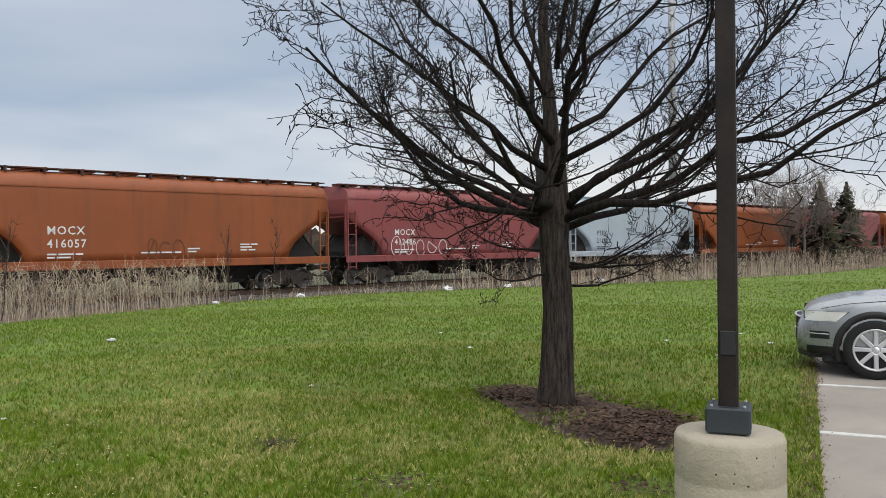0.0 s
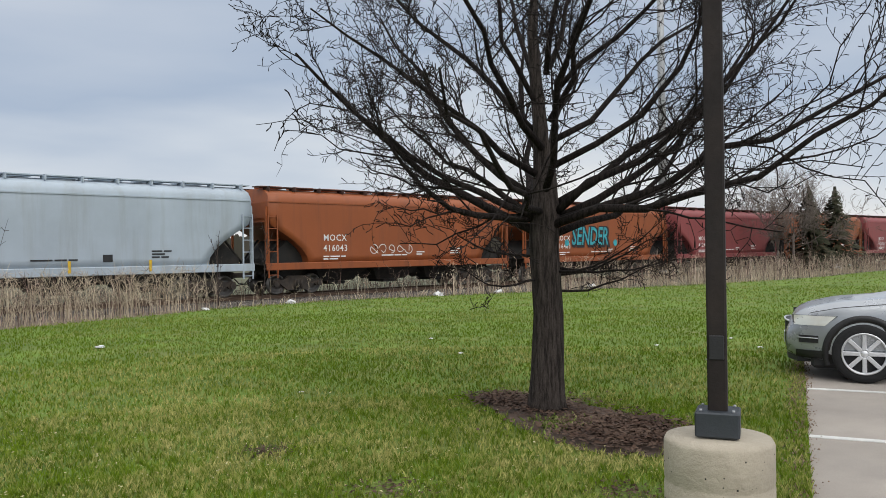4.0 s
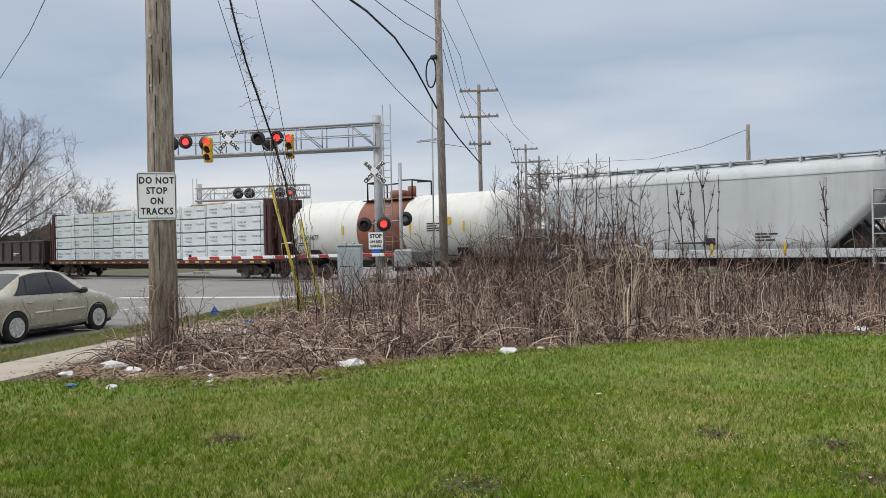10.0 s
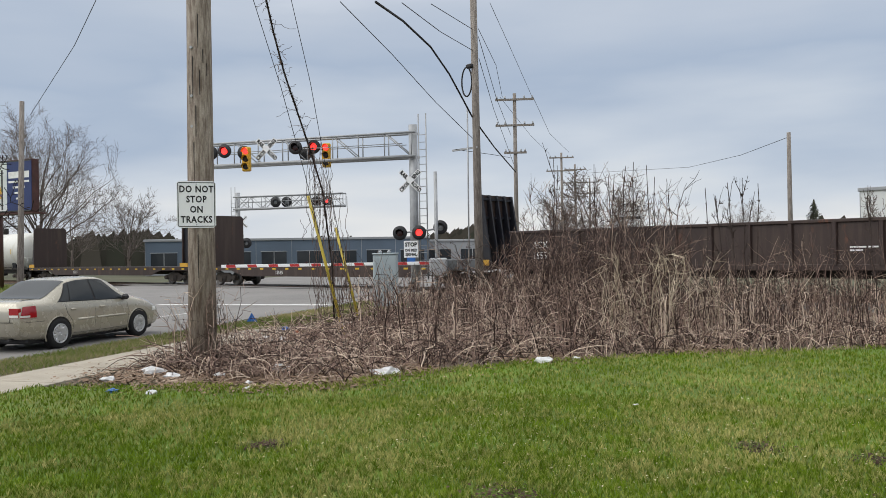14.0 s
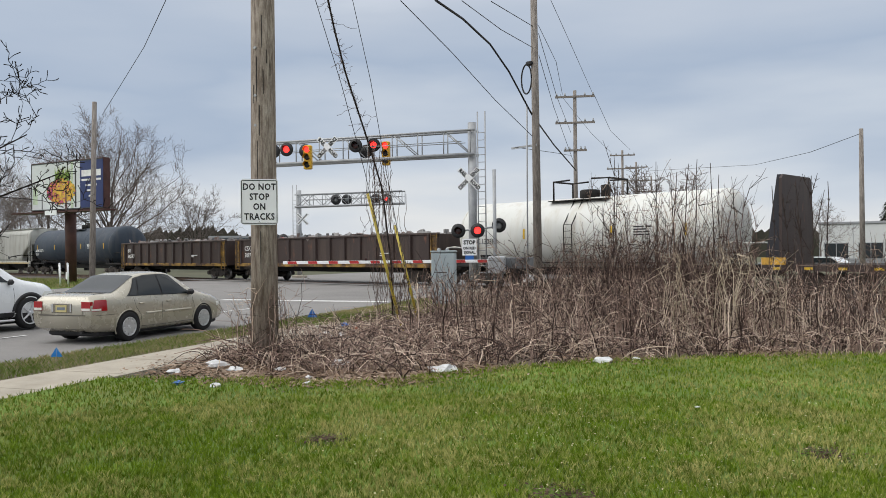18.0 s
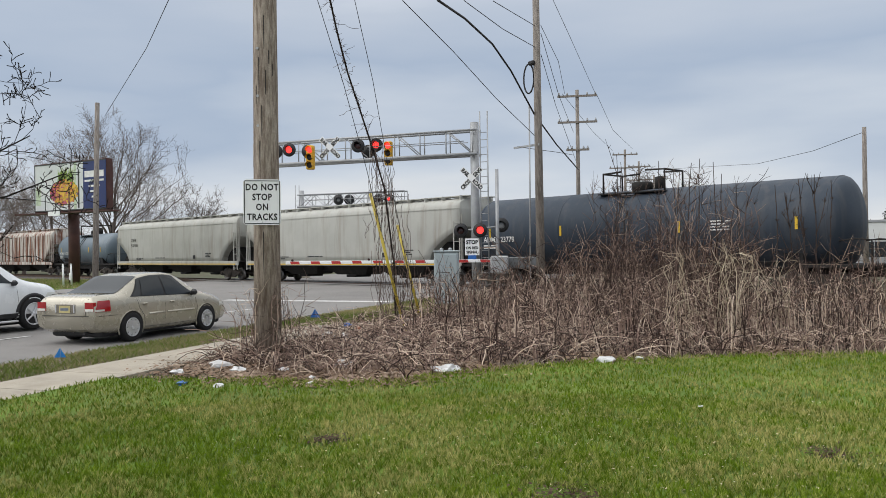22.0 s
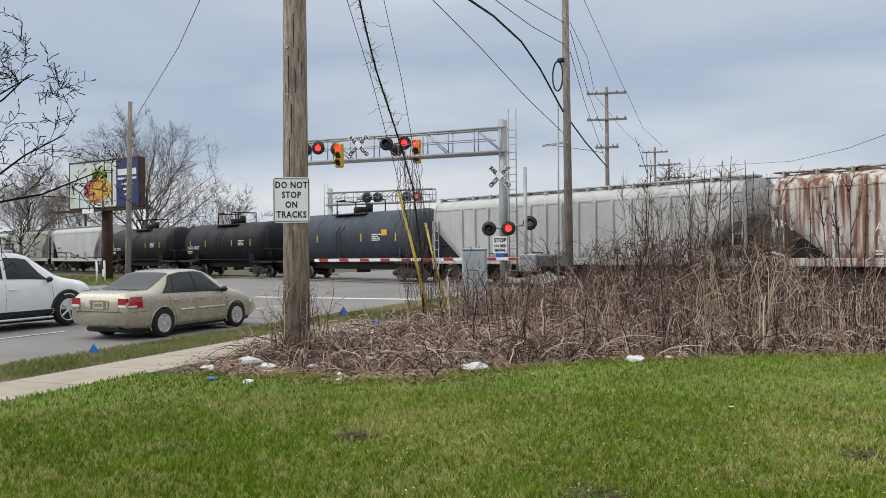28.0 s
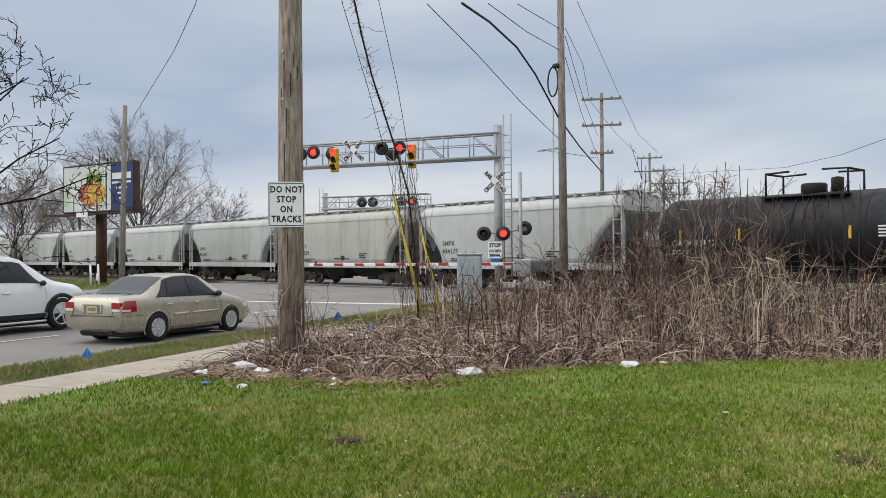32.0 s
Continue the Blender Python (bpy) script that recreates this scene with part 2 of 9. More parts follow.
NEAR_BLACK = car_paint("near_black_car_paint", (0.011, 0.012, 0.019), (0.05, 0.044, 0.038), 0.35)
NAVY = car_paint("dark_blue_car_paint", (0.03, 0.045, 0.085), (0.09, 0.08, 0.075), 0.45)
TANK_BLACK = surface("tank_black_paint", (0.013, 0.014, 0.017), 0.55, 0, 0.15, 0.5, 30, (0.10, 0.09, 0.08), 0.3, True, None, 0.04)
TANK_GREY = surface("tank_slate_paint", (0.042, 0.055, 0.074), 0.55, 0, 0.15, 0.5, 30, (0.14, 0.13, 0.12), 0.3, True, None, 0.04)
TANK_BLUE = surface("tank_blue_grey_paint", (0.125, 0.165, 0.20), 0.42, 0, 0.15, 0.5, 30, (0.25, 0.25, 0.24), 0.3, True, None, 0.04)
TANK_WHITE = surface("tank_white_paint", (0.66, 0.66, 0.62), 0.4, 0, 0.06, 0.5, 30, (0.40, 0.33, 0.20), 0.35, True, None, 0.04)
BROWN = car_paint("brown_car_paint", (0.038, 0.022, 0.018), (0.10, 0.07, 0.05), 0.5, RUST)
MAROON = car_paint("maroon_car_paint", (0.062, 0.016, 0.016), (0.08, 0.05, 0.045), 0.5)
COIL_BLUE = car_paint("coil_hood_blue_paint", (0.075, 0.12, 0.17), (0.17, 0.16, 0.14), 0.5)
COIL_GREY = car_paint("coil_hood_grey_paint", (0.060, 0.060, 0.064), (0.14, 0.11, 0.09), 0.6, (0.10, 0.05, 0.03))
COIL_DARK = car_paint("coil_hood_dark_paint", (0.014, 0.013, 0.021), (0.028, 0.026, 0.03), 0.4)
for dull in (TANK_BLACK, TANK_GREY, COIL_DARK):
    dull.node_tree.nodes["Principled BSDF"].inputs["Specular IOR Level"].default_value = 0.22
YELLOW = car_paint("safety_yellow_paint", (0.62, 0.34, 0.035), (0.20, 0.12, 0.05), 0.5)
RUSTY_BOARD = surface("rusty_running_board", (0.055, 0.026, 0.020), 0.85, 0, 0.3, 2, 30, (0.10, 0.045, 0.03), 0.6, False, None, 0.2)
GON_SILL = surface("rusted_yellow_sill_paint", (0.33, 0.19, 0.035), 0.8, 0.0, 0.3, 1.2, 30, (0.05, 0.028, 0.02), 0.95, False, (0.06, 0.03, 0.02), 0.2, dirt_from=0.40, dirt_to=0.58)
UNDER = surface("underframe_black", (0.014, 0.013, 0.012), 0.85, 0, 0.3, 2, 30, (0.045, 0.034, 0.026), 0.6, False, None, 0.2)
TRUCK = surface("truck_dusty_iron", (0.045, 0.037, 0.031), 0.85, 0, 0.3, 3, 40, (0.10, 0.07, 0.045), 0.6, False, None, 0.3)
STEEL = surface("worn_wheel_steel", (0.18, 0.17, 0.16), 0.45, 0.8, 0.2, 4, 40)
WHITE_MARK = surface("white_marking_paint", (0.72, 0.72, 0.70), 0.7, 0, 0.12, 6, 40, bump=0)
BLACK_MARK = surface("black_marking_paint", (0.02, 0.02, 0.022), 0.7, 0, 0.2, 6, 40, bump=0)
YELLOW_MARK = surface("yellow_marking_paint", (0.62, 0.40, 0.03), 0.7, 0, 0.12, 6, 40, bump=0)
RED_MARK = surface("red_marking_paint", (0.45, 0.03, 0.03), 0.6, 0, 0.12, 6, 40, bump=0)
BLUE_MARK = surface("blue_marking_paint", (0.03, 0.06, 0.30), 0.6, 0, 0.12, 6, 40, bump=0)
BROWN_MARK = surface("brown_marking_paint", (0.12, 0.05, 0.025), 0.7, 0, 0.2, 6, 40, bump=0)
TEAL_MARK = surface("teal_spray_paint", (0.04, 0.32, 0.38), 0.6, 0, 0.3, 3, 30, bump=0)
PURPLE_MARK = surface("purple_spray_paint", (0.14, 0.06, 0.18), 0.6, 0, 0.4, 3, 30, bump=0)
PINK_MARK = surface("pink_red_spray_paint", (0.38, 0.07, 0.10), 0.6, 0, 0.4, 3, 30, bump=0)
TAN_MARK = surface("tan_orange_spray_paint", (0.42, 0.20, 0.09), 0.6, 0, 0.3, 3, 30, bump=0)
MINT_MARK = surface("mint_spray_paint", (0.25, 0.42, 0.36), 0.6, 0, 0.4, 3, 30, bump=0)
BLUE_DARK_MARK = surface("navy_spray_paint", (0.02, 0.045, 0.16), 0.6, 0, 0.3, 3, 30, bump=0)
CYAN_MARK = surface("cyan_spray_paint", (0.20, 0.55, 0.66), 0.6, 0, 0.2, 3, 30, bump=0)
OCHRE_MARK = surface("ochre_spray_paint", (0.30, 0.24, 0.06), 0.6, 0, 0.5, 3, 30, bump=0)
TAN_LIGHT_MARK = surface("light_tan_spray_paint", (0.50, 0.30, 0.16), 0.6, 0, 0.3, 3, 30, bump=0)

# ---- the track line and the train ----
RAIL_Z, SPEED = 0.04, 14.45


def track_y(x):
    if x < -64:
        return track_y(-64) + (x + 64) * (0.049 + 2 * 0.000467 * 64)
    return 30.5 + 0.049 * x - 0.000467 * x * x


def track_turn(x):
    return math.degrees(math.atan((track_y(x + 0.5) - track_y(x - 0.5))))


SHARED = {}


def shared(key, make, material):
    """One mesh for all alike pieces."""
    if key not in SHARED:
        me = make().mesh(key)
        fix_normals(me)
        me.materials.append(material)
        SHARED[key] = me
    return SHARED[key]


def side_frame():
    g = Geo()
    out = [(-1.22, 0.34), (-1.22, 0.62), (-1.0, 0.66), (-0.75, 0.62), (-0.42, 0.80), (0.42, 0.80), (0.75, 0.62), (1.0, 0.66), (1.22, 0.62), (1.22, 0.34),
           (0.95, 0.34), (0.86, 0.46), (0.5, 0.20), (-0.5, 0.20), (-0.86, 0.46), (-0.95, 0.34)]
    g.prism(out, -0.07, 0.07)
    for x in (-0.16, 0.0, 0.16):
        g.lathe([(0.06, 0.26), (0.06, 0.62)], 8, (x, -0.09, 0), "z")
    for x in (-1.08, 1.08):
        g.lathe([(0.13, -0.16), (0.13, 0.0)], 10, (x, 0, 0.47), "y")
    return g


def wheel_disc():
    g = Geo()
    g.lathe([(0.0, -0.02), (0.10, -0.05), (0.14, 0.0), (0.33, 0.02), (0.36, -0.05), (0.42, -0.05), (0.42, 0.05), (0.45, 0.06), (0.45, 0.09), (0.0, 0.09)], 24)
    return g


def truck(car, x):
    """A two-axle truck under a car."""
    bol = part("truck", shared("truck_bolster", lambda: Geo().box((0, 0, 0.55), (0.42, 2.2, 0.24), 0.04), TRUCK), None, car, "dusty black two-axle truck", pose(x, 0, 0))
    for s in (-1, 1):
        part("side_frame", shared("truck_side_frame", side_frame, TRUCK), None, bol, m=pose(0, s * 1.0, 0, 0, 0, 0 if s < 0 else 180))
    for ax in (-0.89, 0.89):
        part("axle", shared("truck_axle", lambda: Geo().lathe([(0.08, -0.8), (0.08, 0.8)], 8), TRUCK), None, bol, m=pose(ax, 0, 0.44))
        for s in (-1, 1):
            part("wheel", shared("truck_wheel", wheel_disc, STEEL), None, bol, m=pose(ax, s * 0.76, 0.44, 0, 0, 0 if s < 0 else 180))
    return bol


def coupler_of(car, x, s):
    def make():
        g = Geo().box((0.35, 0, 0.86), (0.9, 0.16, 0.2), 0.03).box((0.86, 0, 0.86), (0.26, 0.3, 0.3), 0.05)
        return g.tube([(0.1, 0.35, 0.8), (0.4, 0.36, 0.5), (0.75, 0.3, 0.45), (0.95, 0.2, 0.6)], 0.025, 6)
    part("coupler", shared("coupler", make, TRUCK), None, car, m=pose(x, 0, 0, 0, 0, 0 if s > 0 else 180))


def ladder(car, x, y, z0, z1, material, w=0.42, n=6):
    g = Geo()
    for dx in (-w / 2, w / 2):
        g.box((dx, 0, (z0 + z1) / 2), (0.05, 0.05, z1 - z0))
    for i in range(n):
        g.box((0, 0, z0 + 0.12 + (z1 - z0 - 0.2) * i / max(1, n - 1)), (w, 0.03, 0.03))
    return part("ladder", g, material, car, m=pose(x, y, 0))


def marks(car, x, y, z, lines, material=WHITE_MARK):
    """Small unreadable stencils as short bars, one mesh a block."""
    g = Geo()
    zz = z
    for row in lines:
        xx = x
        for w in row:
            g.box((xx + w / 2, y, zz), (w, 0.004, 0.055))
            xx += w + 0.06
        zz -= 0.11
    tagged(part("stencil", g, material, car), kind="stuff")


def scrawl(car, x, z, w, h, y, fill, edge, seed, n=6, name="graffiti", more=()):
    """A sprayed piece: a jagged word shape in two outlines, and angular letters in changing colours on it."""
    rnd = random.Random(seed)
    m = n * 3
    ups = [0.5 * h * (0.50 + 0.75 * rnd.random()) * (0.38 + 0.62 * max(0.0, math.sin(math.pi * (k + 0.6) / (m + 1.2))) ** 0.6) for k in range(m + 1)]
    downs = [0.5 * h * (0.80 + 0.25 * rnd.random()) * (0.5 + 0.5 * max(0.0, math.sin(math.pi * (k + 0.6) / (m + 1.2))) ** 0.6) for k in range(m + 1)]

    def band(grow_, d):
        g = Geo()
        pts = []
        for k in range(m + 1):
            xx = x - grow_ + (w + 2 * grow_) * k / m
            pts += [(xx, y - d, z + ups[k] + grow_), (xx, y - d, z - downs[k] - grow_ * 0.6)]
        return g.add(pts, [(2 * k, 2 * k + 2, 2 * k + 3, 2 * k + 1) for k in range(m)])
    ob = part(name, band(0.16, 0.0), edge, car)
    part("outline", band(0.07, 0.002), more[0] if more else WHITE_MARK, ob)
    part("shade", band(0.0, 0.004), more[1] if len(more) > 1 else BLACK_MARK, ob)
    step = w / n
    inks = [fill, edge, fill, *more[2:], fill, more[0] if more else WHITE_MARK]
    for i in range(n):
        cx = x + (i + 0.5) * step
        u, dn = ups[i * 3 + 1] * 0.9, downs[i * 3 + 1] * 0.9
        for layer in range(4):
            g = Geo()
            p = (rnd.uniform(-0.5, 0.5), rnd.uniform(-dn, u))
            for k in range(5):
                q = (max(-0.62, min(0.62, p[0] + rnd.choice((-1, 1)) * rnd.uniform(0.15, 0.6))), rnd.uniform(-dn, u))
                d = Vector(((q[0] - p[0]) * step, 0, q[1] - p[1]))
                sd = Vector((-d.z, 0, d.x)).normalized() * step * rnd.uniform(0.05, 0.13)
                lay = y - 0.005 - 0.0012 * layer - 0.0002 * k
                a, b = Vector((cx + p[0] * step, lay, z + p[1])), Vector((cx + q[0] * step, lay, z + q[1]))
                g.add([a - sd, b - sd * 0.4, b + sd * 1.2, a + sd], [(0, 1, 2, 3)])
                p = q
            tagged(part("fill", g, inks[(i + layer * 2 + rnd.randrange(2)) % len(inks)], ob), kind="stuff")
    return ob


def tag_lines(car, x, z, w, h, y, material, seed, n=3):
    """A thin sprayed signature of loops and hooks."""
    rnd = random.Random(seed)
    g = Geo()
    for i in range(n):
        cx, cz = x + w * (i + 0.5) / n, z + (rnd.random() - 0.5) * h * 0.15
        rx, rz = w / n * rnd.uniform(0.38, 0.55), h * rnd.uniform(0.36, 0.55)
        a0, sweep = rnd.uniform(0, 6.28), rnd.uniform(3.6, 6.4) * rnd.choice((-1, 1))
        pts = [(cx + rx * math.cos(a0 + sweep * k / 11) * (1 - 0.25 * k / 11), y, cz + rz * math.sin(a0 + sweep * k / 11)) for k in range(12)]
        pts += [(cx + rx * rnd.uniform(-1, 1), y, cz - rz * rnd.uniform(0.2, 1.0))]
        for a, b in zip(pts, pts[1:]):
            d = Vector(b) - Vector(a)
            nrm = Vector((-d.z, 0, d.x)).normalized() * 0.016
            g.add([Vector(a) - nrm, Vector(b) - nrm, Vector(b) + nrm, Vector(a) + nrm], [(0, 1, 2, 3)])
    tagged(part("graffiti", g, material, car), kind="stuff")


def car_thing(name, label, category, group=""):
    return thing(name, label, category, group=group or "cars of the freight train")


def hopper(length, paint, label, mark=(), mark_col=WHITE_MARK, ribs=0, notch=1.75, notch_z=2.75, top=4.5, mark_x=-0.31, sill_paint=None, curved=False, roof_paint=None, stripe=None, bars=(), mark_z=2.28, arch=False):
    """A covered hopper car; its near side faces -y, the origin is on the rails below its middle."""
    car = car_thing("hopper_car", label, "hopper car")
    L, W = length - 1.15, 3.08
    h, hw = L / 2, W / 2
    zs = 1.32
    eave = top - 0.62
    rows = [(zs, 0.0)]
    for z in np.linspace(zs, eave, 9)[1:]:
        bulge = 0.05 * math.sin((z - zs) / (eave - zs) * math.pi) if curved else 0.0
        rows.append((z, bulge))

    def reach(z):
        if z >= notch_z:
            return h - 0.05 - 0.10 * max(0.0, (z - eave) / 0.6)
        f = (notch_z - z) / (notch_z - zs)
        return h - 0.05 - notch * (math.sin(f * math.pi / 2) if curved or arch else f)

    sect = [(-hw - b, z) for z, b in rows]
    for a, yk, dz in ((0.2, 0.985, 0.16), (0.5, 0.92, 0.34), (0.85, 0.72, 0.50), (1.0, 0.4, 0.60), (1.0, 0.0, 0.62)):
        sect.append((-hw * yk, eave + dz))
    sect = sect + [(-y, z) for y, z in reversed(sect[:-1])]
    cols = 24
    g = Geo()
    verts = [(-reach(z) + 2 * reach(z) * c / cols, y, z) for y, z in sect for c in range(cols + 1)]
    n = cols + 1
    faces = [(r * n + c, r * n + c + 1, (r + 1) * n + c + 1, (r + 1) * n + c) for r in range(len(sect) - 1) for c in range(cols)]
    m = len(sect)
    for c in (0, cols):
        faces += [(r * n + c, (r + 1) * n + c, (m - 2 - r) * n + c, (m - 1 - r) * n + c) for r in range(m // 2)]
    faces.append(tuple(range(cols + 1)) + tuple((m - 1) * n + c for c in range(cols, -1, -1)))
    g.add(verts, faces, True)
    body = part("body", g, paint, car)
    body.data.polygons.foreach_set("use_smooth", np.array([abs(p.normal.x) < 0.3 for p in body.data.polygons]))
    # the seam below the roof
    part("eave_seam", Geo().box((0, -hw - 0.012, eave + 0.02), (L - 0.2, 0.03, 0.05)).box((0, hw + 0.012, eave + 0.02), (L - 0.2, 0.03, 0.05)), roof_paint or paint, car)
    for s in (-1, 1):
        part("side_sill", Geo().box((0, s * (hw + 0.02), zs - 0.11), (L + 0.1, 0.10, 0.30), 0.02), sill_paint or paint, car)
        walkg = Geo().box((0, s * 0.86, top + 0.05), (L + 0.3, 0.46, 0.04))
        for k in range(int(L / 1.25) + 1):
            walkg.box((-h + 0.3 + k * (L - 0.6) / int(L / 1.25), s * 1.02, top - 0.03), (0.05, 0.5, 0.20))
        part("running_board", walkg, roof_paint or (RUSTY_BOARD if paint in (ORANGE, RED) else paint), car)
    for k in range(int(L / 1.6)):
        part("roof_hatch", shared(f"roof_hatch{paint.name}", lambda: Geo().box((0, 0, 0), (1.1, 0.6, 0.12), 0.03), roof_paint or paint), None, car, m=pose(-h + 1.0 + k * 1.6, 0, top + 0.10))
    if ribs:
        for k in range(ribs):
            x = -h + notch + 0.15 + k * (L - 2 * notch - 0.3) / (ribs - 1)
            part("side_post", shared(f"side_post{round(eave, 2)}{paint.name}{k % 3 > 0}", lambda: Geo().box((0, 0, (zs + eave) / 2), (0.16, 0.10, eave - zs), 0.03), RUST_POST if paint is RUSTY_GREY and k % 3 > 0 else paint), None, car, m=pose(x, -hw - 0.04, 0))
    for s in (-1, 1):
        # end frame: corner posts, platform and ladders beside the dark slope sheet
        post = Geo()
        for sy in (-1, 1):
            post.box((s * (h - 0.02), sy * (hw - 0.1), (zs + notch_z + 0.7) / 2), (0.09, 0.09, notch_z + 0.7 - zs))
        post.box((s * (h - 0.02), 0, notch_z + 0.1), (0.07, W - 0.3, 0.08))
        part("end_post", post, paint, car)
        q = notch / 1.95
        # solid near-black block stands in for the shaded framing under the slope
        part("slope_frame", Geo().prism([(s * (h - 0.40 * q), 1.35), (s * (h - 0.40 * q), 1.55), (s * (h - 1.25 * q), 2.35), (s * (h - 2.3 * q), 2.35), (s * (h - 2.3 * q), 1.35)], -1.1, 1.1), UNDER, car)
        part("end_platform", Geo().box((s * (h - 0.45), 0, zs - 0.02), (1.0, W - 0.3, 0.05)).box((s * (h - 1.1), 0, 1.12), (1.7, 0.5, 0.5), 0.05), UNDER, car)
        for y in (-0.9, 0.9):
            part("slope_brace", Geo().tube([(s * (h - 0.1), y, zs), (s * (h - notch * 0.5), y, (zs + notch_z) / 2 + 0.2)], 0.05, 6), UNDER, car)
        ladder(car, s * (h - 0.25), -hw - 0.05, 0.75, notch_z + 0.35, paint if s < 0 else LIGHT_GREY if paint is LIGHT_GREY else paint)
        if s > 0:
            ladder(car, s * (h - 0.25), hw + 0.05, 0.75, notch_z + 0.35, paint)
        coupler_of(car, s * h, s)
        truck(car, s * (h - 1.75))
    bays = 3 if L > 13.5 else 2
    span = L - 2 * notch - 1.2
    for k in range(bays):
        cx = -span / 2 + span * (k + 0.5) / bays
        bw = span / bays * 0.5
        g = Geo().add([(cx - bw, -1.15, zs - 0.1), (cx + bw, -1.15, zs - 0.1), (cx + bw, 1.15, zs - 0.1), (cx - bw, 1.15, zs - 0.1),
                       (cx - bw * 0.55, -0.6, 0.5), (cx + bw * 0.55, -0.6, 0.5), (cx + bw * 0.55, 0.6, 0.5), (cx - bw * 0.55, 0.6, 0.5)],
                      [(0, 1, 5, 4), (1, 2, 6, 5), (2, 3, 7, 6), (3, 0, 4, 7), (4, 5, 6, 7)])
        g.box((cx, 0, 0.42), (0.9, 1.2, 0.14), 0.02)
        # near-black holds both the bays' dirt and the shade under the sill
        part("outlet_bay", g, UNDER, car)
    part("center_sill", Geo().box((0, 0, 0.98), (L - 1.6, 0.9, 0.55), 0.03), UNDER, car)
    y = -hw - (0.06 if curved else 0.012)
    mx = mark_x * L
    for i, text in enumerate(mark):
        lettering(text, 0.36 if curved else 0.40, mark_col, car, facing(mx - (0.05 * L if curved else 0), y - 0.01, mark_z - i * (0.42 if curved else 0.45)), "reporting_mark", stretch=0.95, spacing=1.15)
    if mark:
        marks(car, mx, y - 0.006, 1.60, [(0.3, 0.5, 0.25), (0.25, 0.45)], mark_col)
        marks(car, mx + 3.2, y - 0.006, 1.62, [(0.7, 0.4, 0.3)], mark_col)
        marks(car, h - 4.2, y - 0.006, 1.9, [(0.4, 0.3), (0.5,), (0.3, 0.3)], mark_col)
        part("consolidated_stencil", Geo().box((h - 5.8, y - 0.005, 1.66), (0.34, 0.006, 0.26)), BLACK_MARK if mark_col is BLACK_MARK else mark_col, car) if mark_col is BLACK_MARK else marks(car, h - 6.4, y - 0.006, 1.75, [(0.5,), (0.35,)], mark_col)
    if stripe:
        part("reflector_strip", Geo().box((0, -hw - 0.075, zs - 0.18), (L - 0.5, 0.006, 0.07)), stripe, car)
    for bx in bars:
        part("reflector", Geo().box((bx * L, -hw - 0.078, zs + 0.05), (0.10, 0.01, 0.42)), YELLOW_MARK, car)
    return car


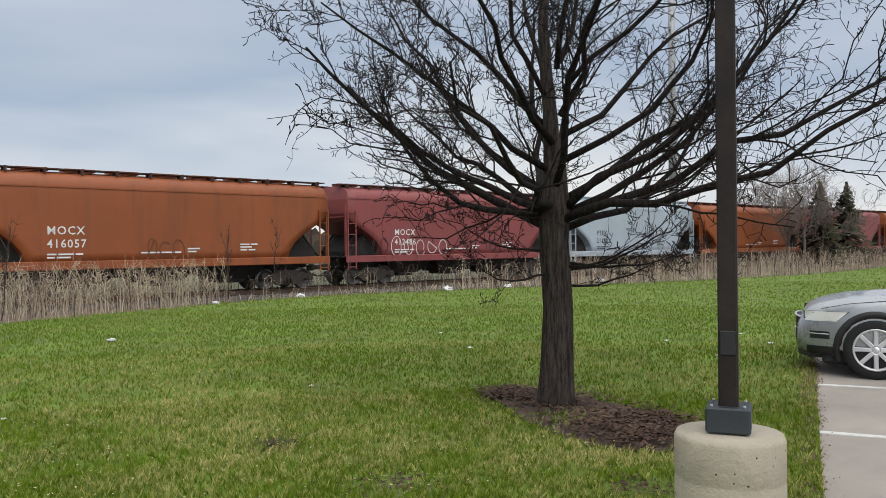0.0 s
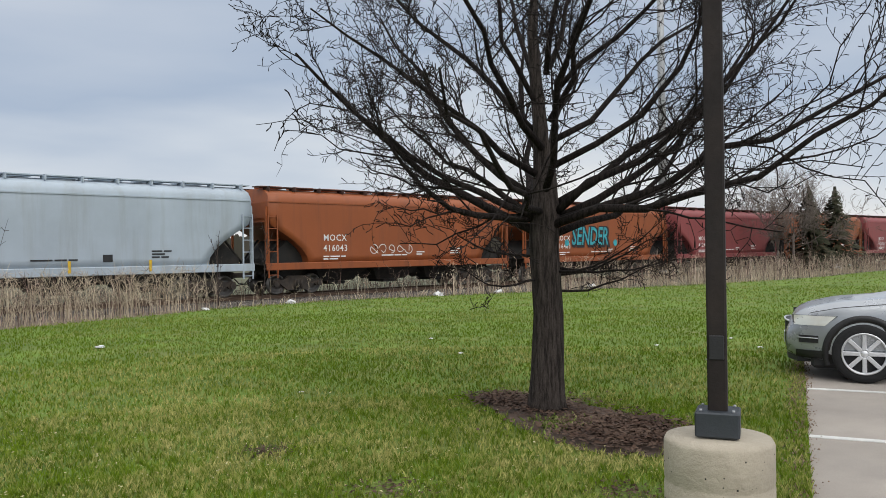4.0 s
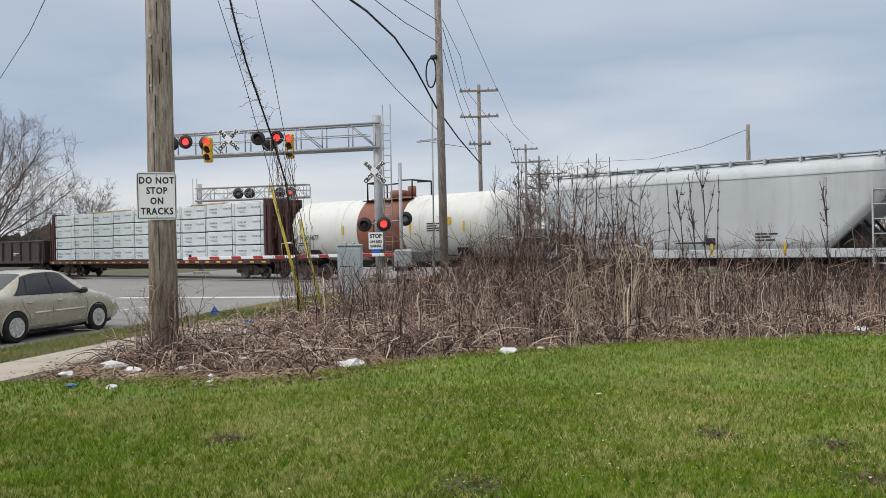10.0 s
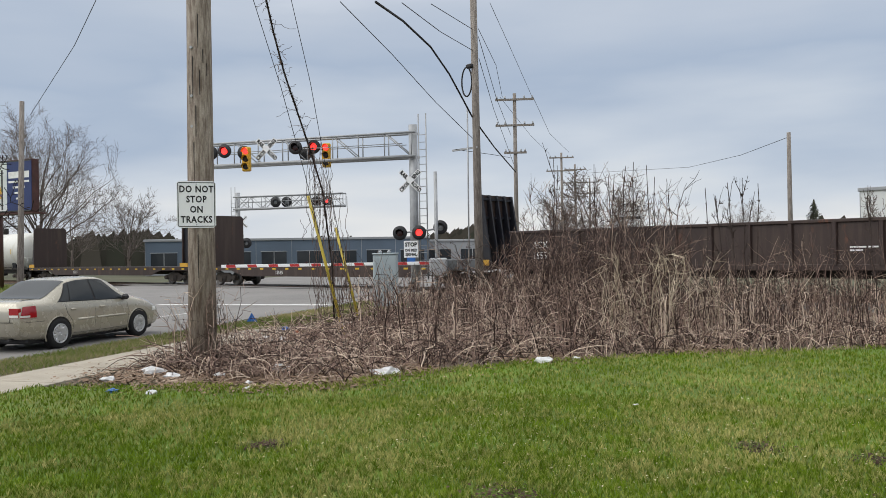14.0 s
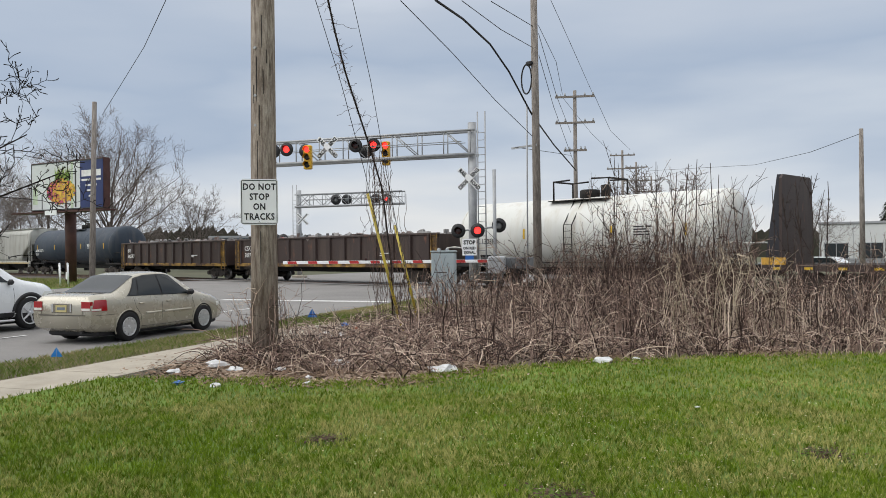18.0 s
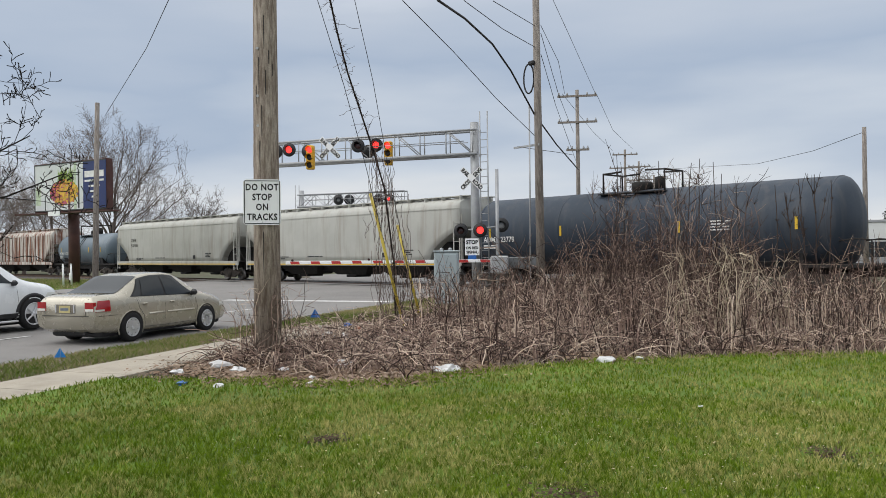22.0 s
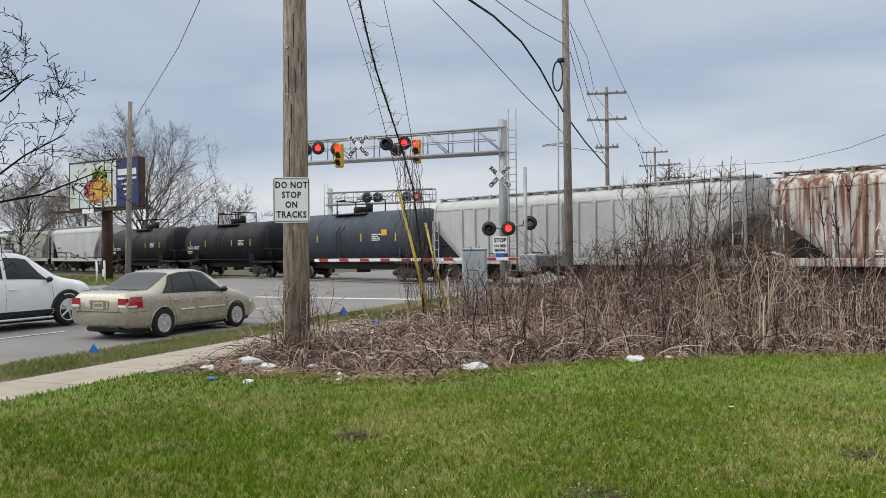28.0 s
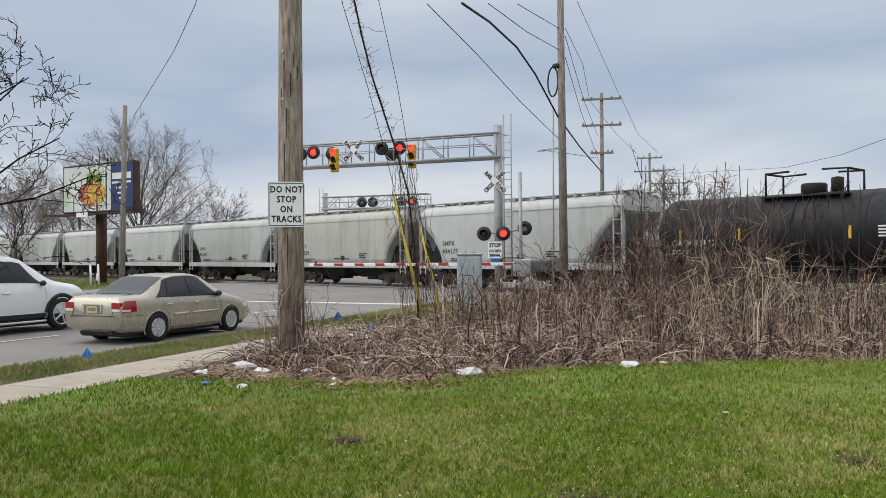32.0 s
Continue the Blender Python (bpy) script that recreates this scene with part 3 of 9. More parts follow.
def boxcar(length):
    car = car_thing("boxcar", "tall mustard-yellow ribbed boxcar with black double plug doors", "boxcar")
    L, W = length - 1.2, 3.15
    h, hw, z0, z1 = L / 2, W / 2, 0.86, 5.08
    part("body", Geo().box((0, 0, (z0 + z1) / 2), (L, W, z1 - z0), 0.03), TTX_YELLOW, car)
    part("roof", Geo().prism([(-hw - 0.03, z1), (hw + 0.03, z1), (hw + 0.03, z1 + 0.05), (0, z1 + 0.16), (-hw - 0.03, z1 + 0.05)], -h - 0.04, h + 0.04, "x"), TTX_YELLOW, car)
    dw = 4.9
    for s in (-1, 1):
        a, b = dw / 2, h
        n = 8
        for k in range(n + 1):
            x = a + 0.06 + (b - a - 0.12) * k / n
            part("side_post", shared("box_post", lambda: Geo().box((0, 0, 2.95), (0.11, 0.09, 4.0), 0.03), TTX_YELLOW), None, car, m=pose(s * x, -hw - 0.04, 0))
        for z in (2.05, 2.9, 4.15):
            part("belt_rail", shared("box_belt", lambda: Geo().box((0, 0, 0), (b - a - 0.1, 0.05, 0.05)), TTX_YELLOW), None, car, m=pose(s * (a + b) / 2, -hw - 0.02, z))
        end = Geo()
        for k in range(9):
            end.box((s * (h + 0.03), 0, 1.2 + k * 0.42), (0.10, W - 0.25, 0.22), 0.04)
        part("end_corrugations", end, LIGHT_GREY, car)
        ladder(car, s * (h - 0.35), -hw - 0.09, 0.7, 2.4, TTX_YELLOW, 0.45, 5)
        part("roof_brace", Geo().tube([(s * (h - 3.3), -hw - 0.06, 4.75), (s * (h - 3.3), -hw - 0.06, 4.55), (s * (h - 4.2), -hw - 0.06, 4.5)], 0.04, 6), TTX_YELLOW, car)
        truck(car, s * (h - 2.4))
        coupler_of(car, s * h, s)
    for s in (-1, 1):
        d = Geo().box((s * dw / 4, -hw - 0.07, 2.95), (dw / 2 - 0.05, 0.10, 3.95), 0.02)
        door = part("plug_door", d, NEAR_BLACK, car, "black plug door with white stencils and a locking bar")
        bars = Geo()
        for z in (1.5, 2.2, 2.95, 3.7, 4.4):
            bars.box((s * dw / 4, -hw - 0.13, z), (dw / 2 - 0.25, 0.03, 0.07))
        part("door_rib", bars, NEAR_BLACK, door)
        rod = Geo().tube([(s * dw / 4 + 0.4, -hw - 0.17, 1.1), (s * dw / 4 + 0.4, -hw - 0.17, 4.85)], 0.03, 6).lathe([(0.16, -0.03), (0.16, 0.03)], 12, (s * dw / 4 + 0.4, -hw - 0.18, 2.0))
        part("lock_bar", rod, NEAR_BLACK, door)
        st = Geo()
        for i, w in enumerate((0.9, 0.75, 0.7, 0.0, 1.0, 0.85, 0.7)):
            if w:
                st.box((s * dw / 4 - 0.1, -hw - 0.125, 4.72 - i * 0.11), (w, 0.006, 0.06))
        tagged(part("door_stencil", st, WHITE_MARK, door), kind="stuff")
        sm = Geo()
        for i, (dx, z, w, hh) in enumerate(((-0.7, 1.95, 0.2, 0.2), (-0.3, 1.95, 0.3, 0.06), (-0.3, 1.82, 0.24, 0.06), (0.75, 1.6, 0.45, 0.06), (0.75, 1.48, 0.45, 0.06), (0.2, 3.2, 0.3, 0.05))):
            sm.box((s * dw / 4 + dx, -hw - 0.125, z), (w, 0.006, hh))
        tagged(part("door_label", sm, WHITE_MARK, door), kind="stuff")
        part("door_handle", Geo().box((s * dw / 4 - 0.75, -hw - 0.14, 1.45), (0.10, 0.03, 0.5)), YELLOW_MARK, door)
    part("side_sill", Geo().box((0, -hw - 0.05, z0 + 0.05), (L - 2.0, 0.12, 0.16), 0.02), TTX_YELLOW, car)
    part("underframe", Geo().box((0, 0, 0.72), (L - 0.4, 1.2, 0.3)), UNDER, car)
    y = -hw - 0.10
    lettering("TBOX", 0.42, BROWN_MARK, car, facing(-h + 1.15, y, 2.12), "reporting_mark", spacing=1.35)
    lettering("640325", 0.42, BROWN_MARK, car, facing(-h + 1.15, y, 1.58), "reporting_mark", spacing=1.25)
    lettering("next", 0.30, BROWN_MARK, car, facing(-h + 1.05, y, 3.45), "slogan")
    lettering("load", 0.30, BROWN_MARK, car, facing(-h + 1.05, y, 3.18), "slogan")
    lettering("any", 0.30, BROWN_MARK, car, facing(-h + 4.15, y, 3.45), "slogan")
    lettering("road", 0.30, BROWN_MARK, car, facing(-h + 4.15, y, 3.18), "slogan")
    lettering("RAILCAR POOLING EXPERTS", 0.37, BROWN_MARK, car, facing(dw / 2 + 1.05, y, 3.08), "slogan", spacing=1.15, stretch=0.82)
    # two crossed ribbons, red and blue
    for i, (ma, flip) in enumerate(((BLUE_MARK, 1), (RED_MARK, -1))):
        g = Geo()
        for k in (-1, 1):
            cx = -h + 3.05
            g.add([(cx + k * 0.72, y - 0.002 * i, 3.5 + flip * 0.45), (cx + k * 0.72, y - 0.002 * i, 3.5 + flip * 0.22), (cx + k * 0.05, y - 0.002 * i, 3.5 - flip * 0.12), (cx + k * 0.05, y - 0.002 * i, 3.5 + flip * 0.12)], [(0, 1, 2, 3)])
        part("ribbon_emblem", g, ma, car)
    g = Geo().box((dw / 2 + 3.2, y, 4.02), (1.5, 0.006, 0.12)).box((dw / 2 + 2.95, y, 3.7), (0.13, 0.006, 0.62)).box((dw / 2 + 3.5, y, 3.7), (0.13, 0.006, 0.62))
    part("monogram", g, RED_MARK, car, "faded red monogram of posts and a bar")
    g = Geo()
    for k in (-1, 1):
        g.prism([(dw / 2 + 4.05, 3.72 + k * 0.33), (dw / 2 + 4.25, 3.72 + k * 0.33), (dw / 2 + 4.75, 3.72 - k * 0.33), (dw / 2 + 4.55, 3.72 - k * 0.33)], y - 0.004, y)
    part("monogram", g, RED_MARK, car)
    scrawl(car, -h + 4.0, 1.55, 4.0, 1.25, y - 0.008, MINT_MARK, WHITE_MARK, 4, 5, more=(TAN_MARK, TTX_YELLOW, WHITE_MARK))
    scrawl(car, dw / 2 + 0.1, 1.5, 4.2, 1.15, y - 0.008, PINK_MARK, PURPLE_MARK, 9, 8, more=(PURPLE_MARK, PINK_MARK, TAN_MARK, PURPLE_MARK))
    for x in (-h + 0.9, -h + 1.1, h - 0.75):
        part("yellow_panel", Geo().box((x, y + 0.004, 1.2), (0.3, 0.006, 0.5)), YELLOW_MARK, car)
    part("consolidated_stencil", Geo().box((h - 2.0, y, 1.52), (0.55, 0.006, 0.36)), BLACK_MARK, car)
    return car


def coil_hood(car, x, ln, paint, logo_x, logo, tips):
    """One rounded steel hood with lifting bracket and yellow ends."""
    R, z0 = 1.42, 1.42
    pts = [(-1.5, z0), (-1.5, z0 + 0.95)] + [(-R * math.cos(a), z0 + 0.98 + 0.94 * math.sin(a)) for a in np.linspace(0.12, math.pi - 0.12, 15)] + [(1.5, z0 + 0.95), (1.5, z0)]

    def skin(a, b, k=1.0):
        g = Geo()
        n = len(pts)
        v = [(xx, p[0] * k, z0 + (p[1] - z0) * k) for xx in (a, b) for p in pts]
        g.add(v, [(i, i + 1, n + i + 1, n + i) for i in range(n - 1)], True)
        g.add(v[:n], [tuple(range(n))])
        g.add(v[n:], [tuple(range(n))])
        return g
    hood = part("hood", skin(x - ln / 2, x + ln / 2), paint, car)
    for s, w in tips:
        e = x + s * ln / 2
        part("hood_end", skin(min(e, e - s * w), max(e, e - s * w), 1.006), YELLOW, hood, "yellow-painted hood end")
    for k in np.linspace(-0.42, 0.42, 5):
        part("hood_rib", skin(x + k * ln - 0.03, x + k * ln + 0.03, 1.010), paint, hood)
    part("seam_rail", Geo().box((x, -1.53, z0 + 0.98), (ln - 0.1, 0.05, 0.06)).box((x, -1.53, z0 + 0.06), (ln, 0.08, 0.12)), paint, hood)
    g = Geo().tube([(x - 0.6, -0.25, 3.32), (x - 0.36, -0.25, 3.62), (x - 0.34, -0.25, 4.06), (x + 0.34, -0.25, 4.06), (x + 0.36, -0.25, 3.62), (x + 0.6, -0.25, 3.32)], 0.07, 6)
    g.tube([(x - 0.6, 0.25, 3.32), (x - 0.36, 0.25, 3.62), (x - 0.34, 0.25, 4.06), (x + 0.34, 0.25, 4.06), (x + 0.36, 0.25, 3.62), (x + 0.6, 0.25, 3.32)], 0.07, 6)
    g.box((x, 0, 3.36), (1.3, 0.8, 0.12))
    part("lifting_bracket", g, UNDER, hood)
    part("top_rail", Geo().box((x, -0.30, 3.41), (ln * 0.66, 0.12, 0.14), 0.02).box((x, 0.30, 3.41), (ln * 0.66, 0.12, 0.14), 0.02), UNDER, hood)
    for k in (-0.33, 0.33):
        part("stacking_guide", Geo().tube([(x + k * ln, -0.34, 3.82), (x + k * ln, -0.42, 3.45), (x + k * ln, -0.9, 3.15)], 0.07, 6), UNDER, hood)
    if logo:
        g = Geo()
        up = 0.55 if logo == "bar" else 0.45
        if logo == "bar":
            logo_x -= 1.1

        def mark(xx, z, w, tall):
            y = -1.535 if z < 0.95 else -R * math.sqrt(1 - (max(0.12, (z - 0.98) / 0.94)) ** 2) - 0.03
            g.box((xx, y, z0 + z), (w, 0.05 if up else 0.012, tall))
        for dx, w in ((0, 0.5), (0.56, 0.5), (1.12, 0.5)):
            mark(logo_x + dx, 0.92 + up, w * 0.86, 0.12)
            mark(logo_x + dx, 0.5 + up, w * 0.86, 0.12)
            for q in (0.62, 0.71, 0.80):
                mark(logo_x + dx - 0.14, q + up, 0.14, 0.10)
        if logo == "bar":
            mark(logo_x + 0.55, 0.28 + up, 1.55, 0.11)
        else:
            for k in (-1, 1):
                g.box((logo_x + 0.55 + k * 1.5, -1.535, z0 + 0.62), (0.07, 0.012, 0.75))
        part("emblem", g, YELLOW_MARK, hood, "yellow block emblem")
    return hood


def coil_car(length, paint, hoods, label, seed):
    car = car_thing("coil_car", label, "coil car")
    L = length - 1.2
    h = L / 2
    part("deck", Geo().box((0, 0, 1.28), (L, 3.0, 0.22), 0.02).box((0, 0, 0.9), (L - 0.3, 1.0, 0.55)), UNDER, car)
    sill = [(-h, 1.35), (h, 1.35), (h, 1.08), (h - 3.0, 1.02), (h - 4.0, 0.55), (-h + 4.0, 0.55), (-h + 3.0, 1.02), (-h, 1.08)]
    for s in (-1, 1):
        part("side_sill", Geo().prism(sill, s * 1.48 - 0.04, s * 1.48 + 0.04), UNDER if paint is COIL_DARK else NAVY, car)
    part("reflector_strip", Geo().box((0, -1.53, 1.25), (L - 0.6, 0.006, 0.05)), GREY_MARK if paint is COIL_DARK else YELLOW_MARK, car)
    for s in (-1, 1):
        truck(car, s * (h - 1.9))
        coupler_of(car, s * h, s)
        for y in (-1.35, 1.35):
            part("end_rail", Geo().tube([(s * (h - 0.05), y, 1.35), (s * (h - 0.05), y, 2.3), (s * (h - 0.05), y * 0.6, 2.4)], 0.03, 6), UNDER, car)
    if hoods == 1:
        coil_hood(car, 0, L - 1.1, paint, 0.3 if paint is COIL_BLUE else -1.2, "bar" if paint is COIL_BLUE else "brackets", ((-1, 0.62), (1, 0.62)) if paint is COIL_BLUE else ())
    else:
        for s in (-1, 1):
            coil_hood(car, s * (L / 4 - 0.2), L / 2 - 0.75, paint, s * (L / 4 - 0.2) - 0.6, "bar", ((-1, 0.75), (1, 0.75)))
    lettering("CSXT 496395" if paint is COIL_BLUE else "CSXT", 0.34, YELLOW_MARK, car, facing(-h + 1.8, -1.535, 1.14), "reporting_mark", spacing=1.1)
    if paint is COIL_DARK:
        tag_lines(car, h - 3.4, 1.85, 1.7, 0.45, -1.56, WHITE_MARK, seed, 6)
        for x in np.linspace(-h + 1.2, h - 1.2, 7):
            part("reflector", shared("coil_reflector", lambda: Geo().box((0, 0, 0), (0.75, 0.008, 0.13)), YELLOW_MARK), None, car, m=pose(x, -1.535, 1.36))
    else:
        for i in range(2):
            tag_lines(car, -h + 3.2 + i * 6.0, 1.85, 1.7, 0.45, -1.56, WHITE_MARK, seed + i, 5)
        tag_lines(car, -2.4, 0.85, 4.8, 0.45, -1.54, WHITE_MARK, seed + 7, 7)
    return car


def tank_car(length, paint, label, radius=1.45, mark=(), mark_col=WHITE_MARK, band=None, placard=None, saddle=TANK_BLACK, step=False):
    car = car_thing("tank_car", label, "tank car")
    L = length - 1.5
    radius += 0.07
    h, zc = L / 2, 0.98 + radius
    prof = [(0.0, -h)] + [(radius * math.sin(a), -h + 0.55 * (1 - math.cos(a))) for a in np.linspace(0.25, math.pi / 2, 6)]
    if step:
        prof += [(radius, -0.7), (radius * 0.95, -0.62), (radius * 0.95, 0.0), (radius, 0.08)]
    prof += [(r, -x) for r, x in reversed(prof[:7])]
    shell = part("shell", Geo().lathe(prof, 40, (0, 0, zc), "x"), paint, car)
    for x in (-h + 0.58, -h * 0.38, h * 0.38, h - 0.58):
        part("weld_seam", Geo().lathe([(radius + 0.008, x - 0.03), (radius + 0.008, x + 0.03)], 40, (0, 0, zc), "x"), paint, shell)
    if band:
        part("band", Geo().lathe([(radius + 0.01, -1.5), (radius + 0.01, 1.5)], 40, (0, 0, zc), "x"), band, shell, "brick-red painted band round the middle")
    dome = Geo().lathe([(0.46, zc + radius - 0.1), (0.46, zc + radius + 0.28), (0.40, zc + radius + 0.34), (0, zc + radius + 0.36)], 20, (0, 0, 0), "z")
    dome.lathe([(0.22, zc + radius), (0.22, zc + radius + 0.5), (0, zc + radius + 0.55)], 12, (0.85, 0, 0), "z")
    part("dome", dome, UNDER if not band else band, car)
    g = Geo()
    top = zc + radius
    for y in (-0.75, 0.75):
        g.tube([(-1.5, y, top - 0.15), (-1.5, y, top + 0.75), (-0.6, y, top + 0.78)], 0.045, 6)
        g.tube([(1.5, y, top - 0.15), (1.5, y, top + 0.75), (0.6, y, top + 0.78)], 0.045, 6)
    g.tube([(-1.5, -0.75, top + 0.75), (-1.5, 0.75, top + 0.75)], 0.045, 6).tube([(1.5, -0.75, top + 0.75), (1.5, 0.75, top + 0.75)], 0.045, 6)
    g.box((0, -0.85, top - 0.16), (3.2, 0.4, 0.04)).box((0, 0.85, top - 0.16), (3.2, 0.4, 0.04))
    part("dome_platform", g, UNDER, car)
    for s in (-1, 1):
        lad = Geo()
        for dx in (-0.22, 0.22):
            lad.tube([(dx, s * (radius + 0.12), 1.0), (dx, s * (radius + 0.14), zc + 0.3), (dx, s * 0.85, top - 0.1)], 0.025, 6)
        for k in range(7):
            lad.box((0, s * (radius + 0.13), 1.15 + k * 0.3), (0.44, 0.025, 0.025))
        part("ladder", lad, UNDER, car)
    for s in (-1, 1):
        part("saddle", Geo().prism([(-1.15, 1.0), (1.15, 1.0), (1.3, 1.7), (0.9, 1.35), (-0.9, 1.35), (-1.3, 1.7)], s * (h - 1.9) - 0.35, s * (h - 1.9) + 0.35, "x"), saddle, car)
        part("end_deck", Geo().box((s * (h - 0.6), 0, 1.1), (3.0, 2.7, 0.14), 0.02).box((s * (h - 0.4), 0, 0.9), (2.4, 0.5, 0.4)), UNDER, car)
        rail = Geo()
        for y in (-1.3, 1.3):
            rail.tube([(s * (h + 0.75), y, 1.1), (s * (h + 0.75), y, 2.0), (s * (h + 0.2), y, 2.05), (s * (h - 0.5), y, 1.95), (s * (h - 0.9), y, 1.15)], 0.03, 6)
        rail.tube([(s * (h + 0.75), -1.3, 2.0), (s * (h + 0.75), 1.3, 2.0)], 0.03, 6)
        part("hand_rail", rail, paint if paint is TANK_WHITE else UNDER, car)
        truck(car, s * (h - 1.25))
        coupler_of(car, s * (h + 0.6), s)
    part("frame_sill", Geo().box((0, 0, 0.86), (L - 1.0, 0.7, 0.4), 0.03), UNDER, car)
    part("outlet_valve", Geo().lathe([(0.3, 0.45), (0.3, 0.9)], 14, (0, 0, 0), "z").box((0.5, 0, 0.6), (0.5, 0.3, 0.25), 0.03), UNDER, car)
    part("running_rail", Geo().tube([(-h + 1.6, -1.42, 1.25), (h - 1.6, -1.42, 1.25)], 0.03, 6), UNDER, car)
    yy = -math.sqrt(max(0.01, radius ** 2 - 0.25 ** 2)) - 0.012
    for i, text in enumerate(mark):
        lettering(text, 0.36, mark_col, car, facing(-h + 1.0, -radius - 0.02, zc - 0.45 - i * 0.42), "reporting_mark", stretch=0.95)
    if mark:
        marks(car, -h + 1.0, -radius - 0.012, zc - 0.62, [(0.4, 0.3), (0.3, 0.4)], mark_col)
    for x in (-h + 1.4, -h * 0.36, h * 0.30, h - 1.6):
        part("reflector", Geo().box((x, -radius - 0.012, zc - 0.02), (0.10, 0.01, 0.46)), YELLOW_MARK, car)
    marks(car, h * 0.45, yy - 0.02, zc + 0.15, [(0.5, 0.3), (0.6,), (0.4, 0.3), (0.5, 0.2)], mark_col)
    if placard:
        part("placard", Geo().box((h * 0.62, -radius - 0.02, zc + 0.25), (0.55, 0.012, 0.34)), placard, car)
    return car


def lumber_car(length):
    car = car_thing("lumber_car", "centerbeam flatcar stacked with white-wrapped lumber packs", "flatcar")
    L = length - 1.3
    h = L / 2
    part("deck", Geo().box((0, 0, 1.05), (L, 2.8, 0.16), 0.02).box((0, 0, 0.8), (L, 0.6, 0.5)), MAROON, car)
    part("side_sill", Geo().box((0, -1.42, 1.02), (L, 0.08, 0.26)), MAROON, car)
    st = Geo()
    for k in range(24):
        st.box((-h + 0.5 + k * (L - 1) / 23, -1.465, 1.0), (0.35, 0.008, 0.09))
    part("reflector_strip", st, YELLOW_MARK, car)
    for s in (-1, 1):
        wall = part("bulkhead", Geo().box((s * (h - 0.5), 0, 2.86), (0.16, 2.7, 3.46), 0.02), MAROON, car, "dark maroon steel bulkhead ribbed on its back")
        for y in (-1.25, -0.62, 0, 0.62, 1.25):
            part("post", Geo().prism([(s * (h - 0.43), 1.13), (s * (h - 0.02), 1.13), (s * (h - 0.26), 4.56), (s * (h - 0.43), 4.56)], y - 0.07, y + 0.07), MAROON, wall)
        for z in (1.7, 2.35, 3.0, 3.65, 4.3):
            part("cross_rib", Geo().box((s * (h - 0.38), 0, z), (0.16, 2.36, 0.12)), MAROON, wall)
        ladder(car, s * (h - 0.2), -1.36, 1.0, 4.3, MAROON, 0.34, 8)
        truck(car, s * (h - 2.1))
        coupler_of(car, s * h, s)
    part("center_beam", Geo().box((0, 0, 4.47), (L - 1.2, 0.3, 0.16)).box((0, 0, 2.9), (L - 1.2, 0.1, 3.3)), MAROON, car)
    # wrapped packs, five bays of unequal length and four tiers
    x = -h + 0.65
    widths = [2.1, 2.5, 2.45, 2.4, 2.45, 2.5, 2.3, 2.45, 2.35]
    k = (2 * h - 1.3) / sum(widths)
    for i, w in enumerate(widths):
        w *= k
        for j in range(4):
            z0 = 1.16 + j * 0.83
            pack = part("lumber_pack", shared(f"lumber_pack{i}", lambda w=w: Geo().box((0, 0, 0.40), (w - 0.03, 2.6, 0.77), 0.03), WRAP), None, car, m=pose(x + w / 2, 0, z0 + 0.02 * (i % 2)))
            for q in range(2):
                lettering("PREMIUM", 0.17, GREY_MARK, pack, facing(-w / 2 + 0.25 + q * w / 2, -1.305, 0.42), "print", stretch=1.1)
            part("print", shared("pack_print", lambda: Geo().box((0, 0, 0), (0.7, 0.004, 0.03)).box((0.1, 0, -0.07), (0.5, 0.004, 0.03)), GREY_MARK), None, pack, m=pose(-w / 4, -1.304, 0.3))
        x += w
    for x, w in ((-4.5, 4.8), (6.5, 3.2)):
        part("dunnage_board", Geo().box((x, -1.1, 4.50), (w, 0.4, 0.09), 0.01), PLANK, car)
    for i in range(10):
        xx = -h + 0.9 + i * (L - 1.8) / 9
        part("tie_down_cable", shared("tie_down_cable", lambda: Geo().tube([(0, -0.2, 4.49), (0, -1.31, 4.455), (0, -1.315, 1.2)], 0.012, 5), UNDER), None, car, m=pose(xx, 0, 0))
    return car


